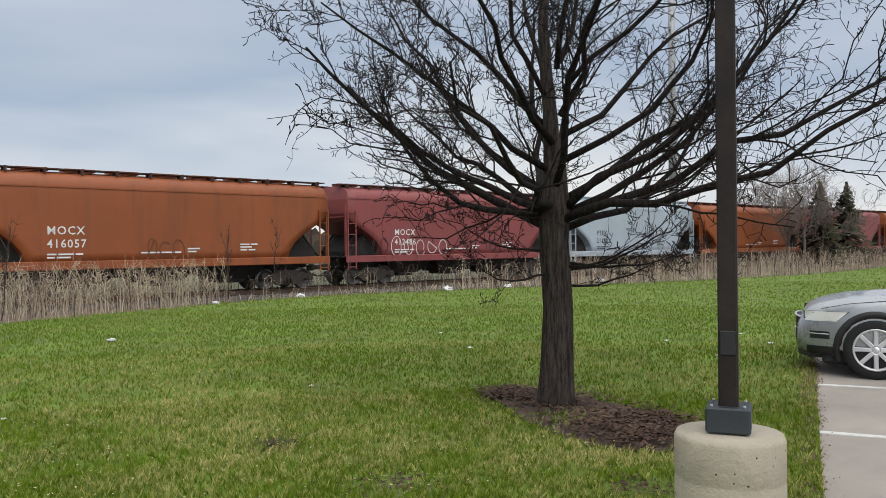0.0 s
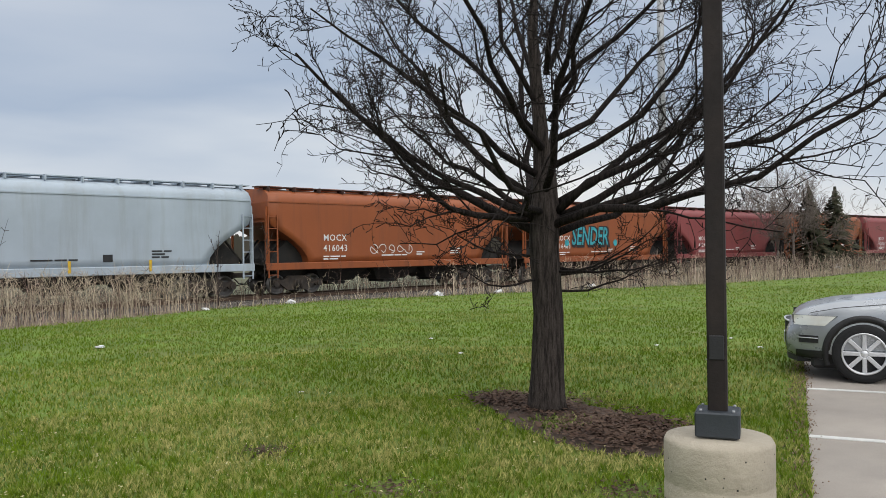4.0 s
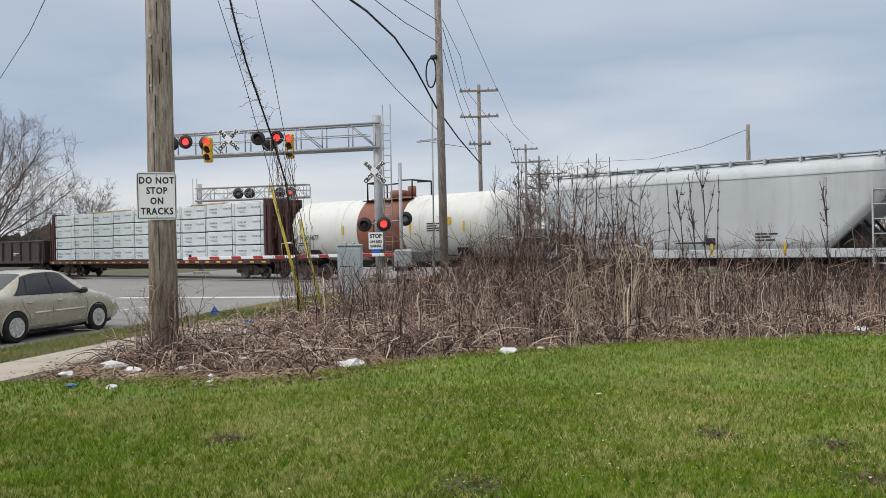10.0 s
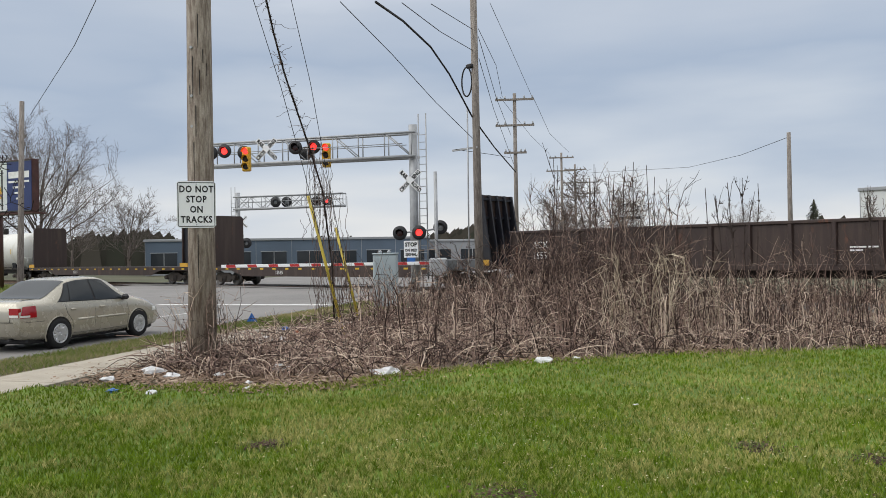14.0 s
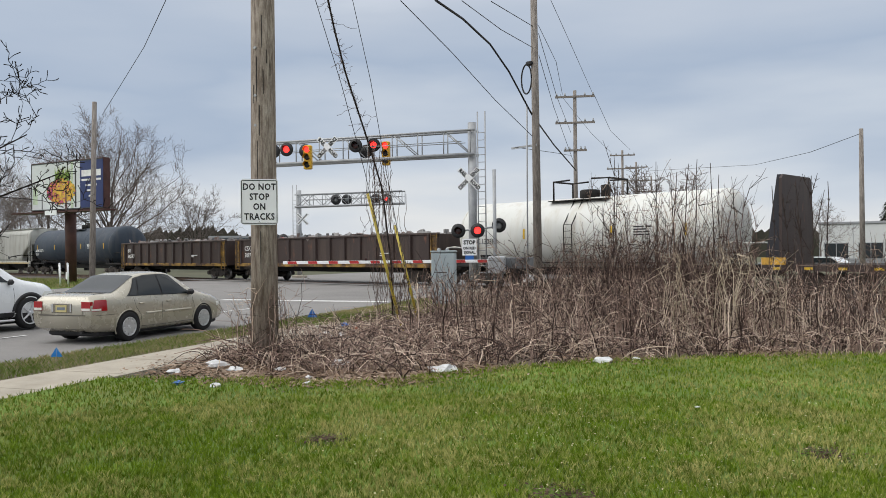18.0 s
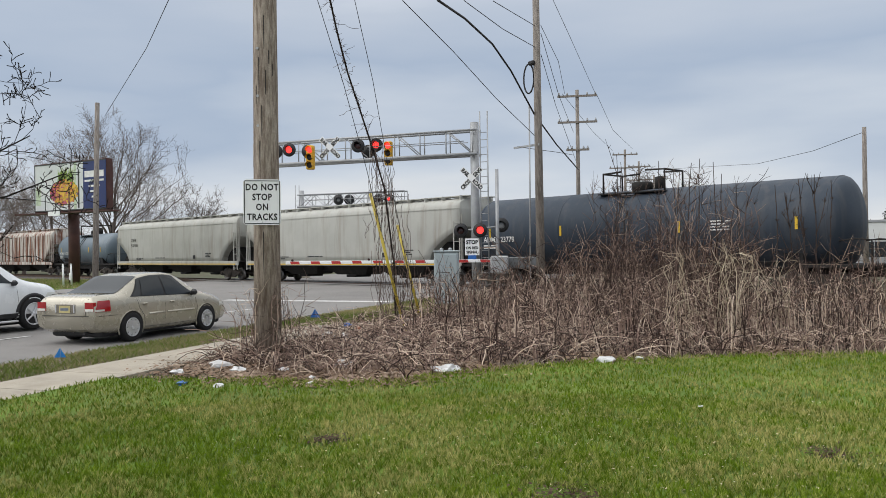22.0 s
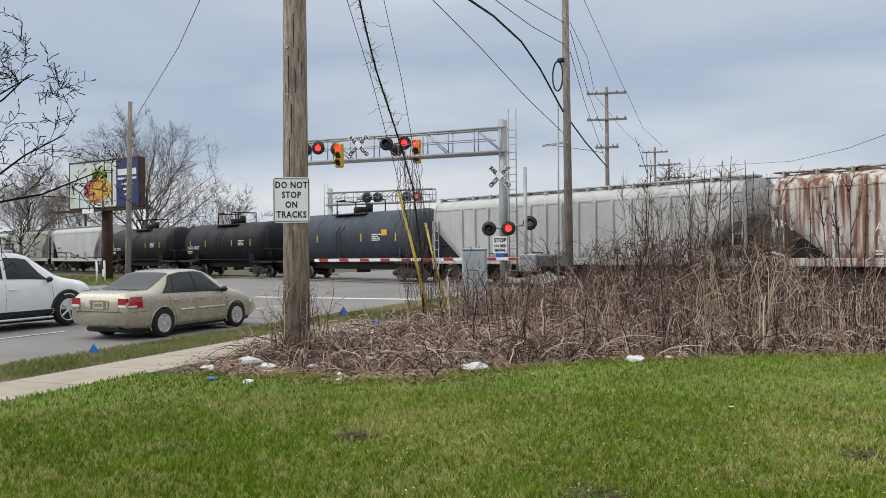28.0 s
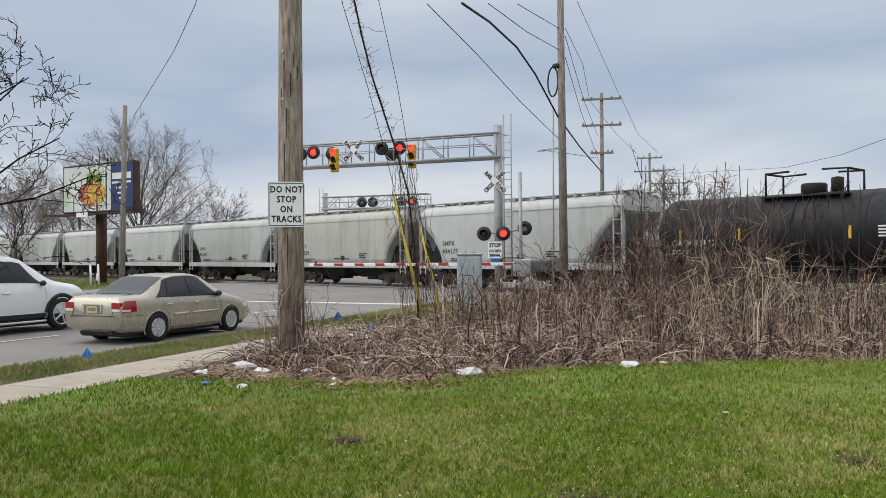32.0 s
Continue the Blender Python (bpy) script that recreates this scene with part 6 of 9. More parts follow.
thicket("sapling_thicket", tall, 170, 2.9, 0.5, 0.010, 1500, 0.5, CANE, "upright leafless saplings and canes", 0.1)
blond = [(-8.3, 12.2), (-6.8, 13.8), (-8.2, 16.2), (-9.6, 14.2)]
thicket("bramble_thicket", blond, 40, 1.45, 0.8, 0.008, 160, 0.45, STRAW, "bleached straw-coloured arching canes", 0.9)
right = [(-7.2, 13.8), (-4.4, 16.9), (-3.4, 18.5), (0.3, 20.9), (1.5, 24.0), (-8.0, 23.5), (-10.5, 20.5)]
thicket("bramble_thicket", right, 620, 0.95, 0.35, 0.0085, 1500, 0.42, BRAMBLE, "leafless canes and dry stalks below the track", 0.8)
thick = [(-9.0, 9.2), (-8.3, 11.2), (-7.2, 13.4), (-5.0, 16.4), (-9.0, 20.5), (-15.0, 21.0), (-17.0, 14.5), (-12.0, 9.0)]
thicket("bramble_thicket", thick, 330, 1.05, 0.55, 0.010, 900, 0.5, BRAMBLE, "stout arching canes over the tangle", 1.1)
thicket("bramble_thicket", thick, 330, 1.25, 0.45, 0.010, 900, 0.5, CANE, "stout dark canes in the tangle", 0.9)
thicket("bramble_thicket", right, 260, 1.5, 0.35, 0.008, 1200, 0.5, CANE, "tall dark leafless canes below the track", 0.5)
strip = [(5.0, 22.9), (11.6, 25.3), (16.5, 26.0), (24, 24.6), (34.5, 21.9), (42, 21.4), (48.3, 21.6), (58, 22.9), (75, 24.0), (75, 30), (60, 30.5), (40, 28.0), (20, 27.6), (8, 26.6), (5.0, 25.8)]
thicket("dry_weed_strip", strip, 900, 0.85, 0.3, 0.006, 1900, 0.3, STRAW, "dry straw-coloured weeds beside the track", 0.4)
thicket("dry_weed_strip", strip, 420, 1.2, 0.4, 0.008, 2000, 0.35, CANE, "leafless brown weed stalks beside the track", 0.3)
tall_weeds = [(22, 24.9), (34.5, 22.2), (42, 21.7), (48.3, 21.9), (58, 23.2), (75, 24.3), (75, 29), (58, 28.5), (40, 27.6), (24, 27.4)]
thicket("dry_weed_strip", tall_weeds, 620, 1.25, 0.4, 0.010, 1700, 0.4, BRAMBLE, "tall dry grey-brown weeds at the lawn's end", 0.3)
thicket("dry_weed_strip", tall_weeds, 480, 1.1, 0.35, 0.010, 1200, 0.35, STRAW, "tall bleached weeds at the lawn's end", 0.3)
near_weeds = [(4.5, 22.8), (11.6, 25.4), (13.0, 26.8), (4.5, 26.0)]
thicket("dry_weed_strip", near_weeds, 260, 1.2, 0.35, 0.008, 1700, 0.40, STRAW, "pale branching dry weeds beside the track", 0.2)
thicket("dry_weed_strip", near_weeds, 110, 1.1, 0.45, 0.006, 600, 0.35, BRAMBLE, "thin leafless stalks beside the track", 0.3)
sparse = [(-3.6, 18.6), (0.3, 20.8), (4.5, 22.8), (4.5, 26.0), (-4.5, 24.0)]
thicket("dry_weed_strip", sparse, 170, 0.8, 0.35, 0.007, 380, 0.35, BRAMBLE, "sparse leafless stalks beside the track", 0.3)
thicket("dry_weed_strip", sparse, 90, 1.3, 0.35, 0.007, 320, 0.4, CANE, "sparse dark stalks beside the track", 0.2)
front = [(-9.0, 6.9), (-9.15, 8.0), (-8.4, 10.5), (-6.7, 13.2), (-4.2, 16.2), (-3.2, 17.8), (-4.4, 19.0), (-7.6, 15.4), (-9.6, 11.6), (-10.4, 8.4), (-10.0, 7.0)]
thicket("bramble_thicket", front, 1000, 0.42, 0.7, 0.010, 1400, 0.3, BRAMBLE, "low bramble canes sprawling to the lawn's edge", 1.3)
pole_foot = [(-13.6, 6.1), (-12.4, 5.65), (-11.0, 5.85), (-9.7, 6.4), (-10.0, 7.4), (-12.4, 7.8)]
thicket("bramble_thicket", pole_foot, 420, 0.36, 0.85, 0.0085, 500, 0.28, BRAMBLE, "sprawling bramble canes round the pole's foot", 1.4)
chips("dead_leaves", [(x - 0.5, y + 0.35, 0.3) for x, y in EDGE[3:10]], 1.0, 5000, 0.04, LEAF_LITTER, "dead leaves caught in the brambles", "leaves", 0.0)
# weeds added beyond the track to stand in for the shaded view between wheels
far_weeds = [(-18, 33.8), (45, 35.0), (45, 37.0), (-18, 36.5)]
thicket("dry_weed_strip", far_weeds, 1800, 0.62, 0.4, 0.012, 1500, 0.35, CANE, "brown weeds on the far side of the track", 0.4, -0.26)
dense = [(10, 24.6), (16.5, 25.8), (24, 24.4), (34.5, 21.7), (48, 21.4), (58, 22.8), (66, 24.0), (66, 29), (40, 28.0), (20, 27.6)]
q = np.concatenate([scatter(strip, 2000), scatter(dense, 1800), scatter(right, 1200), scatter(sparse, 400)])
tagged(new("dry_grass", blades("dry_grass", q, 0.30, 0.006, STRAW, rng, -0.12, 0.5)), "bleached dead grass along the lawn's edge", "grass", kind="stuff")
u = rng.uniform(0, 1, 7000)
ex, ey = np.interp(u, np.linspace(0, 1, 15), [p[0] for p in EDGE[1:16]]), np.interp(u, np.linspace(0, 1, 15), [p[1] for p in EDGE[1:16]])
q = np.column_stack([ex + rng.normal(0, 0.1, 7000), ey + rng.normal(0.1, 0.16, 7000)])
tagged(new("edge_grass", blades("edge_grass", q, 0.08, 0.007, GRASS_BLADE, rng, -0.02, 0.8)), "longer grass left by the mower at the lawn's edge", "grass", kind="stuff")

# bare saplings that stand clear of the weeds
SAPLING = surface("sapling_bark", (0.055, 0.038, 0.032), 0.85, 0, 0.3, 5, 60)
for i, (x, y, h, k) in enumerate(((-11.44, 17.63, 3.9, 0), (-11.22, 17.77, 4.1, 0), (-11.03, 17.88, 4.2, 0), (-10.76, 18.05, 4.1, 0), (-10.58, 18.15, 3.8, 0), (-10.33, 18.3, 3.35, 0),
                                  (-9.06, 17.84, 3.4, 0), (-8.63, 18.05, 3.5, 1), (-8.34, 18.19, 3.6, 1), (-8.0, 18.34, 3.45, 0), (-8.87, 17.93, 3.2, 1), (-6.0, 19.4, 2.9, 1), (-4.2, 20.2, 3.0, 1), (0.2, 21.5, 3.4, 1), (0.7, 21.4, 3.7, 1),
                                  (-13.0, 19.0, 4.4, 1), (-12.2, 18.5, 4.0, 1), (-13.8, 18.2, 4.6, 1), (-14.4, 19.2, 4.3, 1), (5.2, 23.6, 2.6, 1), (12.4, 25.9, 2.4, 1), (14.6, 26.4, 2.7, 1), (-2.6, 21.0, 2.6, 1))):
    # straight spurred stems, some with a few branches
    t = np.linspace(0, 1, 9)
    P = np.empty((1, 9, 3))
    lean = rng.normal(0, 0.05, 2)
    P[0, :, 0] = x + (t - 1) * h * lean[0] + rng.normal(0, 0.012, 9)
    P[0, :, 1] = y + (t - 1) * h * lean[1] + rng.normal(0, 0.012, 9)
    P[0, :, 2] = -0.15 + t * h
    ob = new("sapling", stems("sapling", P, np.linspace(0.019, 0.008, 9)[None], SAPLING, 5))
    tagged(ob, "slender branching leafless sapling in the weeds" if k else "straight leafless sapling stem set with short spurs", "sapling", "saplings by the track")
    Q = side_shoots(P, 30, 0.07, 0.9, 0.6)
    tagged(part("spur_growth", stems("spur_growth", Q, taper(Q, 0.008, 0.006), SAPLING, 3), None, ob), kind="stuff")
    if k:
        Q = side_shoots(P, 8, 0.9, 0.45, 0.8)
        tagged(part("crown", stems("crown", Q, taper(Q, 0.011, 0.005), SAPLING, 3), None, ob), kind="stuff")
        Q = side_shoots(Q, 36, 0.13, 0.9, 0.5)
        tagged(part("spur_growth", stems("spur_growth", Q, taper(Q, 0.008, 0.006), SAPLING, 3), None, ob), kind="stuff")


KINK = np.random.default_rng(7)


def grow(start, direction, length, radius, k, bend, lift):
    """One limb as a polyline that bends upward and wavers."""
    p, d = Vector(start), Vector(direction).normalized()
    out = [p.copy()]
    for _ in range(k - 1):
        d = (d + Vector((random.gauss(0, bend), random.gauss(0, bend), random.gauss(0, bend) + lift))).normalized()
        p = p + d * (length / (k - 1))
        out.append(p + Vector(KINK.normal(0, 0.085 * length / (k - 1), 3)))
    return out


def bare_tree(name, label, at, trunk_h, trunk_r, limbs, limb_len, seed, twig_n=9, sub_n=11, bark=None, fine=True, low_limbs=(), spread=1.0, k=8, twig_r=0.0045, vase=None):
    """A leafless tree: tapered trunk, limbs as parts, and a crown of branches and twigs."""
    random.seed(seed)
    tree = thing(name, label, "tree", Matrix.Translation(at))
    flare = [(0, 0, -0.05), (0.0, 0, 0.08), (0.01, 0.0, 0.35), (0.02, -0.01, trunk_h * 0.5), (0.0, 0.02, trunk_h * 0.85), (0, 0, trunk_h), (0.02, 0.0, trunk_h + limb_len * 0.22)]
    g = Geo().tube(flare, [trunk_r * 1.35, trunk_r * 1.12, trunk_r, trunk_r * 0.88, trunk_r * 0.9, trunk_r * 0.92, trunk_r * 0.5], 18)
    for i, vv in enumerate(g.v):
        r = math.atan2(vv[1], vv[0])
        f = 1 + 0.05 * math.sin(9 * r + vv[2] * 3) * (vv[2] < trunk_h)
        g.v[i] = (vv[0] * f, vv[1] * f, vv[2])
    part("trunk", g, bark, tree)
    young = LIMB_BARK if bark is BARK else bark
    subs, twigs, buds = [], [], []
    specs = []
    if vase:
        # limbs climb a central leader, the lowest ones flattest; longer towards one side
        toward, reach, el0 = (*vase, 11)[:3]
        leader = grow((0, 0, trunk_h), (0.02, 0.01, 1), limb_len * 0.95, trunk_r, k, 0.04, 0.05)
        part("limb", Geo().tube(leader, list(np.linspace(trunk_r * 0.58, trunk_r * 0.12, k)), 10), bark, tree)
        for i in range(limbs):
            f = i / (limbs - 1)
            a = 2.4 * i + random.uniform(-0.2, 0.2)
            ln = limb_len * (1.0 - 0.22 * f) * (1 + reach * math.cos(a - toward)) * random.uniform(0.92, 1.08)
            specs.append((trunk_h + limb_len * (-0.05 + 0.50 * f ** 1.2), a, el0 + 44 * f + random.uniform(-7, 9), ln, trunk_r * (0.29 - 0.12 * f) * random.uniform(0.85, 1.1)))
    for i in range(0 if vase else limbs):
        a = 2 * math.pi * i / limbs + random.uniform(-0.25, 0.25)
        el = random.choice((30, 44, 56, 66, 74)) if limbs > 4 else 60
        specs.append((trunk_h + limb_len * random.uniform(-0.05, 0.17), a, el, limb_len * random.uniform(0.85, 1.1), trunk_r * random.uniform(0.22, 0.36)))
    specs += [] if vase else [(trunk_h + limb_len * 0.20, 0.9, 86, limb_len * 0.95, trunk_r * 0.47), (trunk_h + limb_len * 0.19, 3.4, 76, limb_len * 0.9, trunk_r * 0.36)]
    specs += [(trunk_h * z, a, el, ln, r) for z, a, el, ln, r in low_limbs]
    for z, a, el, ln, r in specs:
        e = radians(el)
        line = grow((0.6 * trunk_r * math.cos(a), 0.6 * trunk_r * math.sin(a), z), (math.cos(a) * math.cos(e) * spread, math.sin(a) * math.cos(e) * spread, math.sin(e)), ln, r, k, 0.12, 0.07)
        part("limb", Geo().tube(line, list(np.linspace(r, r * 0.22, k)), 8), young, tree)
        for s in range(sub_n if r > 0.035 or ln > 3 else 7):
            f = random.uniform(0.18, 0.98)
            i0 = min(k - 2, int(f * (k - 1)))
            p = line[i0].lerp(line[i0 + 1], f * (k - 1) - i0)
            d = (line[i0 + 1] - line[i0]).normalized()
            side = d.cross(Vector((random.gauss(0, 1), random.gauss(0, 1), random.gauss(0, 1)))).normalized()
            sl = ln * random.uniform(0.28, 0.5) * (1.15 - 0.5 * f)
            sub = grow(p, d * 0.8 + side * 0.75 + Vector((0, 0, 0.15)), sl, r, 6, 0.2, 0.06)
            sr = r * ((0.34 if vase else 0.42) - 0.22 * f)
            subs.append((sub, sr, sr * 0.35))
            for q in range(twig_n if r > 0.035 or ln > 3 else 3):
                h = random.uniform(0.15, 1.0)
                j0 = min(4, int(h * 5))
                tp = sub[j0].lerp(sub[j0 + 1], h * 5 - j0)
                td = (sub[j0 + 1] - sub[j0]).normalized()
                ts = td.cross(Vector((random.gauss(0, 1), random.gauss(0, 1), random.gauss(0, 1)))).normalized()
                tw = grow(tp, td * 0.7 + ts * 0.8 + Vector((0, 0, 0.25)), sl * random.uniform(0.22, 0.5), r, 6, 0.3, 0.05)
                twigs.append((tw, max(twig_r, sr * 0.35), twig_r * 0.62))
                if fine:
                    for w in range(4):
                        b0 = tw[1 + w]
                        bd = (tw[min(5, w + 2)] - tw[w]).normalized()
                        bs = bd.cross(Vector((random.gauss(0, 1), random.gauss(0, 1), random.gauss(0, 1)))).normalized()
                        buds.append((grow(b0, bd * 0.5 + bs + Vector((0, 0, 0.2)), random.uniform(0.04, 0.13), r, 3, 0.3, 0.1), 0.0034, 0.0052))
    for nm, lines, sides in (("branchwork", subs, 5), ("crown", twigs, 3), ("budding_growth", buds, 3)):
        if lines:
            P = np.array([[tuple(p) for p in ln_] for ln_, _, _ in lines])
            R = np.stack([np.linspace(r0, r1, P.shape[1]) for _, r0, r1 in lines])
            ob = part(nm, stems(nm, P, R, young, sides), None, tree)
            tagged(ob, kind="stuff")
    return tree


def bark_surface(name, a, b, scale):
    ma, n, l, bs = nodes_of(name)
    tc = n.new("ShaderNodeTexCoord")
    f = noise_of(n, l, tc.outputs["Object"], scale, 8.0, 0.7, (6, 6, 0.8))
    s = noise_of(n, l, tc.outputs["Object"], 60, 4.0)
    c = mix_of(n, l, ramp_of(n, l, f, 0.4, 0.62), a, b)
    c = mix_of(n, l, ramp_of(n, l, s, 0.3, 0.8, 0, 0.4), c, tuple(x * 0.5 for x in a))
    l.new(c, bs.inputs["Base Color"])
    bs.inputs["Roughness"].default_value = 0.9
    bs.inputs["Specular IOR Level"].default_value = 0.15
    bp = n.new("ShaderNodeBump")
    bp.inputs["Strength"].default_value, bp.inputs["Distance"].default_value = 0.9, 0.03
    l.new(f, bp.inputs["Height"])
    l.new(bp.outputs[0], bs.inputs["Normal"])
    return ma


LIMB_BARK = bark_surface("young_pear_bark", (0.011, 0.009, 0.0085), (0.040, 0.032, 0.029), 6.0)
BARK = bark_surface("pear_bark", (0.018, 0.0145, 0.013), (0.078, 0.064, 0.056), 5.0)
FAR_BARK = surface("far_bark", (0.155, 0.125, 0.108), 0.9, 0, 0.3, 0.5, 8, bump=0)
WOOD = bark_surface("weathered_pole_wood", (0.19, 0.15, 0.12), (0.47, 0.41, 0.345), 3.0)
bare_tree("ornamental_tree", "leafless budding pear tree in a patch of mulch", (6.82, 6.035, 0.03), 2.1, 0.182, 22, 3.7, 11, 9, 11, BARK, vase=(-0.66, 0.10), twig_r=0.004,
          low_limbs=((0.98, -0.75, 8, 4.1, 0.05), (1.0, 2.45, 6, 2.5, 0.045), (0.99, -0.35, 14, 3.9, 0.05), (1.01, 2.9, 16, 2.7, 0.045), (1.02, -1.15, 18, 3.7, 0.05), (1.0, 1.9, 18, 2.5, 0.04), (0.80, 2.4, -12, 1.2, 0.016), (0.74, -0.7, -8, 1.5, 0.018), (0.70, -0.3, -16, 1.6, 0.018), (0.68, 2.9, -14, 1.1, 0.015), (0.72, -1.3, -4, 1.4, 0.016), (0.62, -0.6, -6, 1.3, 0.016)))
bare_tree("ornamental_tree", "leafless budding pear tree at the lawn's end", (-9.7, -0.75, 0.0), 2.1, 0.17, 12, 2.4, 5, 6, 9, BARK, vase=(-2.0, 0.1), low_limbs=((0.98, 1.16, -5, 3.25, 0.026), (1.0, 1.24, 3, 3.2, 0.026), (1.0, 1.06, 10, 3.1, 0.026), (1.0, 1.3, 18, 3.1, 0.026)))
for i, (x, y, h, n_) in enumerate(((-112, 36.8, 22.5, 26), (-119, 31, 18, 12), (-130, 26, 17, 12), (-118, 11, 15, 10), (-99, 19, 12, 10), (-120, 52.4, 13.5, 12), (-128, 47, 12, 9), (-108, 25, 11, 9))):
    bare_tree("bare_tree", "tall leafless tree behind the crossing", (x, y, -0.2), h * 0.16, h * 0.02, n_, h * 0.62, 40 + i, 11, 12, FAR_BARK, False, k=8, twig_r=0.02, vase=(0.5, 0.0, 28))
for i, (x, y, h) in enumerate(((57.5, 27.2, 9.0), (60, 27.0, 7.0), (55.5, 27.4, 6.0), (50, 36, 6.5), (63, 34, 8), (72, 36, 9), (82, 37, 9), (-21.5, 33.5, 6.0), (-24, 34.5, 6.5), (-27, 36, 5.5), (-10.5, 36.5, 4.6), (-9.0, 37.0, 4.2), (-58, 80, 9), (-40, 90, 8))):
    bare_tree("bare_tree", "small leafless tree behind the track", (x, y, -0.2), h * 0.22, 0.09, 6, h * 0.6, 70 + i, 9, 11, FAR_BARK, False, k=6, twig_r=0.014)


def conifer(x, y, h, seed):
    random.seed(seed)
    tree = thing("conifer", "small dark green spruce behind the lawn", "tree", pose(x, y, -0.2))
    part("trunk", Geo().tube([(0, 0, 0), (0, 0, h * 0.95)], [0.12, 0.02], 8), BARK, tree)
    n = 1500
    t = rng.uniform(0.06, 1, n)
    a = rng.uniform(0, 6.283, n)
    r = (1 - t) ** 0.8 * h * 0.30 * rng.uniform(0.35, 1.15, n) * (1 + 0.25 * np.sin(a * 3 + t * 19))
    tip = np.stack([np.cos(a) * r, np.sin(a) * r, t * h - 0.12 * r], 1)
    root = np.stack([np.cos(a) * r * 0.45, np.sin(a) * r * 0.45, t * h + 0.02], 1)
    w = np.stack([-np.sin(a), np.cos(a), 0 * a], 1) * 0.12
    v = np.stack([root - w, root + w, tip + w * 0.3, tip - w * 0.3 - np.array([0, 0, 0.1])], 1).reshape(-1, 3)
    i = np.arange(n) * 4
    tagged(part("crown", quick_mesh("crown", v, np.stack([i, i + 1, i + 2, i + 3], 1), NEEDLE), None, tree), kind="stuff")


NEEDLE = veg_surface("spruce_needles", (0.040, 0.046, 0.026), (0.085, 0.075, 0.045), 1.0, 0.6)
for i, (x, y, h) in enumerate(((60.5, 27.4, 6.5), (66.7, 28.1, 6.8), (-104, 62, 5.5), (-44, 120, 9), (-38, 124, 8))):
    conifer(x, y, h, i)

# the far belt of woods along the horizon
n = 5200
a = np.radians(rng.uniform(-88, 88, n))
d = rng.uniform(230, 300, n)
h = rng.uniform(4, 10, n) * (0.8 + 0.4 * np.sin(a * 23) * np.sin(a * 7))
c = np.stack([d * np.sin(a), d * np.cos(a), 0 * a - 0.2], 1)
w = np.stack([np.cos(a), -np.sin(a), 0 * a], 1) * rng.uniform(1.5, 3.5, n)[:, None]
up = np.array([0, 0, 1.0]) * h[:, None]
v = np.stack([c - w, c + w, c + w * 0.7 + up * 0.7, c + w * 0.2 + up, c - w * 0.6 + up * 0.8], 1).reshape(-1, 3)
i = np.arange(n) * 5
WOODS = veg_surface("far_woods", (0.085, 0.075, 0.06), (0.05, 0.06, 0.04), 0.02, 0.6)
tagged(new("far_woods", quick_mesh("far_woods", v, np.stack([i, i + 1, i + 2, i + 3, i + 4], 1), WOODS)), "belt of bare and dark woods on the horizon", "woods", kind="stuff")


# ---- poles, signals, signs and wires ----
GALV = surface("galvanised_steel", (0.36, 0.37, 0.38), 0.5, 0.3, 0.12, 3, 40, (0.22, 0.22, 0.22), 0.3)
SIGN_WHITE = surface("sign_white", (0.85, 0.86, 0.86), 0.5, 0, 0.02, 3, 40, (0.7, 0.7, 0.68), 0.15, bump=0)
SIGNAL_BLACK = surface("signal_black", (0.018, 0.018, 0.02), 0.6, 0, 0.2, 4, 40)
SIGNAL_YELLOW = surface("signal_yellow", (0.62, 0.35, 0.02), 0.5, 0, 0.1, 4, 40)
LENS_DARK = surface("unlit_lens", (0.035, 0.010, 0.010), 0.25, 0, 0.1, 4, 40, bump=0)
LENS_GREY = surface("lamp_back_metal", (0.30, 0.31, 0.32), 0.4, 0.5, 0.1, 4, 40, bump=0)
LENS_RED = glow("lit_red_lens", (1.0, 0.035, 0.03), 2.2)
BRONZE = surface("bronze_pole_paint", (0.020, 0.016, 0.015), 0.6, 0.0, 0.25, 2, 30, (0.045, 0.034, 0.028), 0.5)
BRONZE.node_tree.nodes["Principled BSDF"].inputs["Specular IOR Level"].default_value = 0.2
CABINET_GREY = surface("cabinet_grey", (0.36, 0.42, 0.44), 0.55, 0.1, 0.08, 2, 40, (0.25, 0.27, 0.27), 0.4, True)
CABLE = surface("black_cable", (0.02, 0.02, 0.022), 0.7, 0, 0.2, 4, 40, bump=0)
GUARD_YELLOW = surface("yellow_guy_guard", (0.52, 0.40, 0.05), 0.5, 0, 0.15, 3, 40, (0.30, 0.24, 0.08), 0.5)
TAG_BLUE = surface("blue_plate", (0.02, 0.13, 0.45), 0.4, 0, 0.1, 4, 40, bump=0)
BRICKRED = surface("billboard_post_rust", (0.075, 0.030, 0.024), 0.7, 0.1, 0.2, 2, 30, (0.05, 0.03, 0.03), 0.4)


def frame_on(p, q, up=(0, 0, 1)):
    """A pose at p whose x runs towards q."""
    x = (Vector(q) - Vector(p)).normalized()
    z = Vector(up)
    y = z.cross(x).normalized()
    z = x.cross(y)
    m = Matrix((x, y, z)).transposed().to_4x4()
    m.translation = Vector(p)
    return m


def towards(p, yaw):
    """A pose at p whose -y side faces the compass bearing yaw (degrees right of +y)."""
    return pose(*p, 0, 0, 180 - yaw)


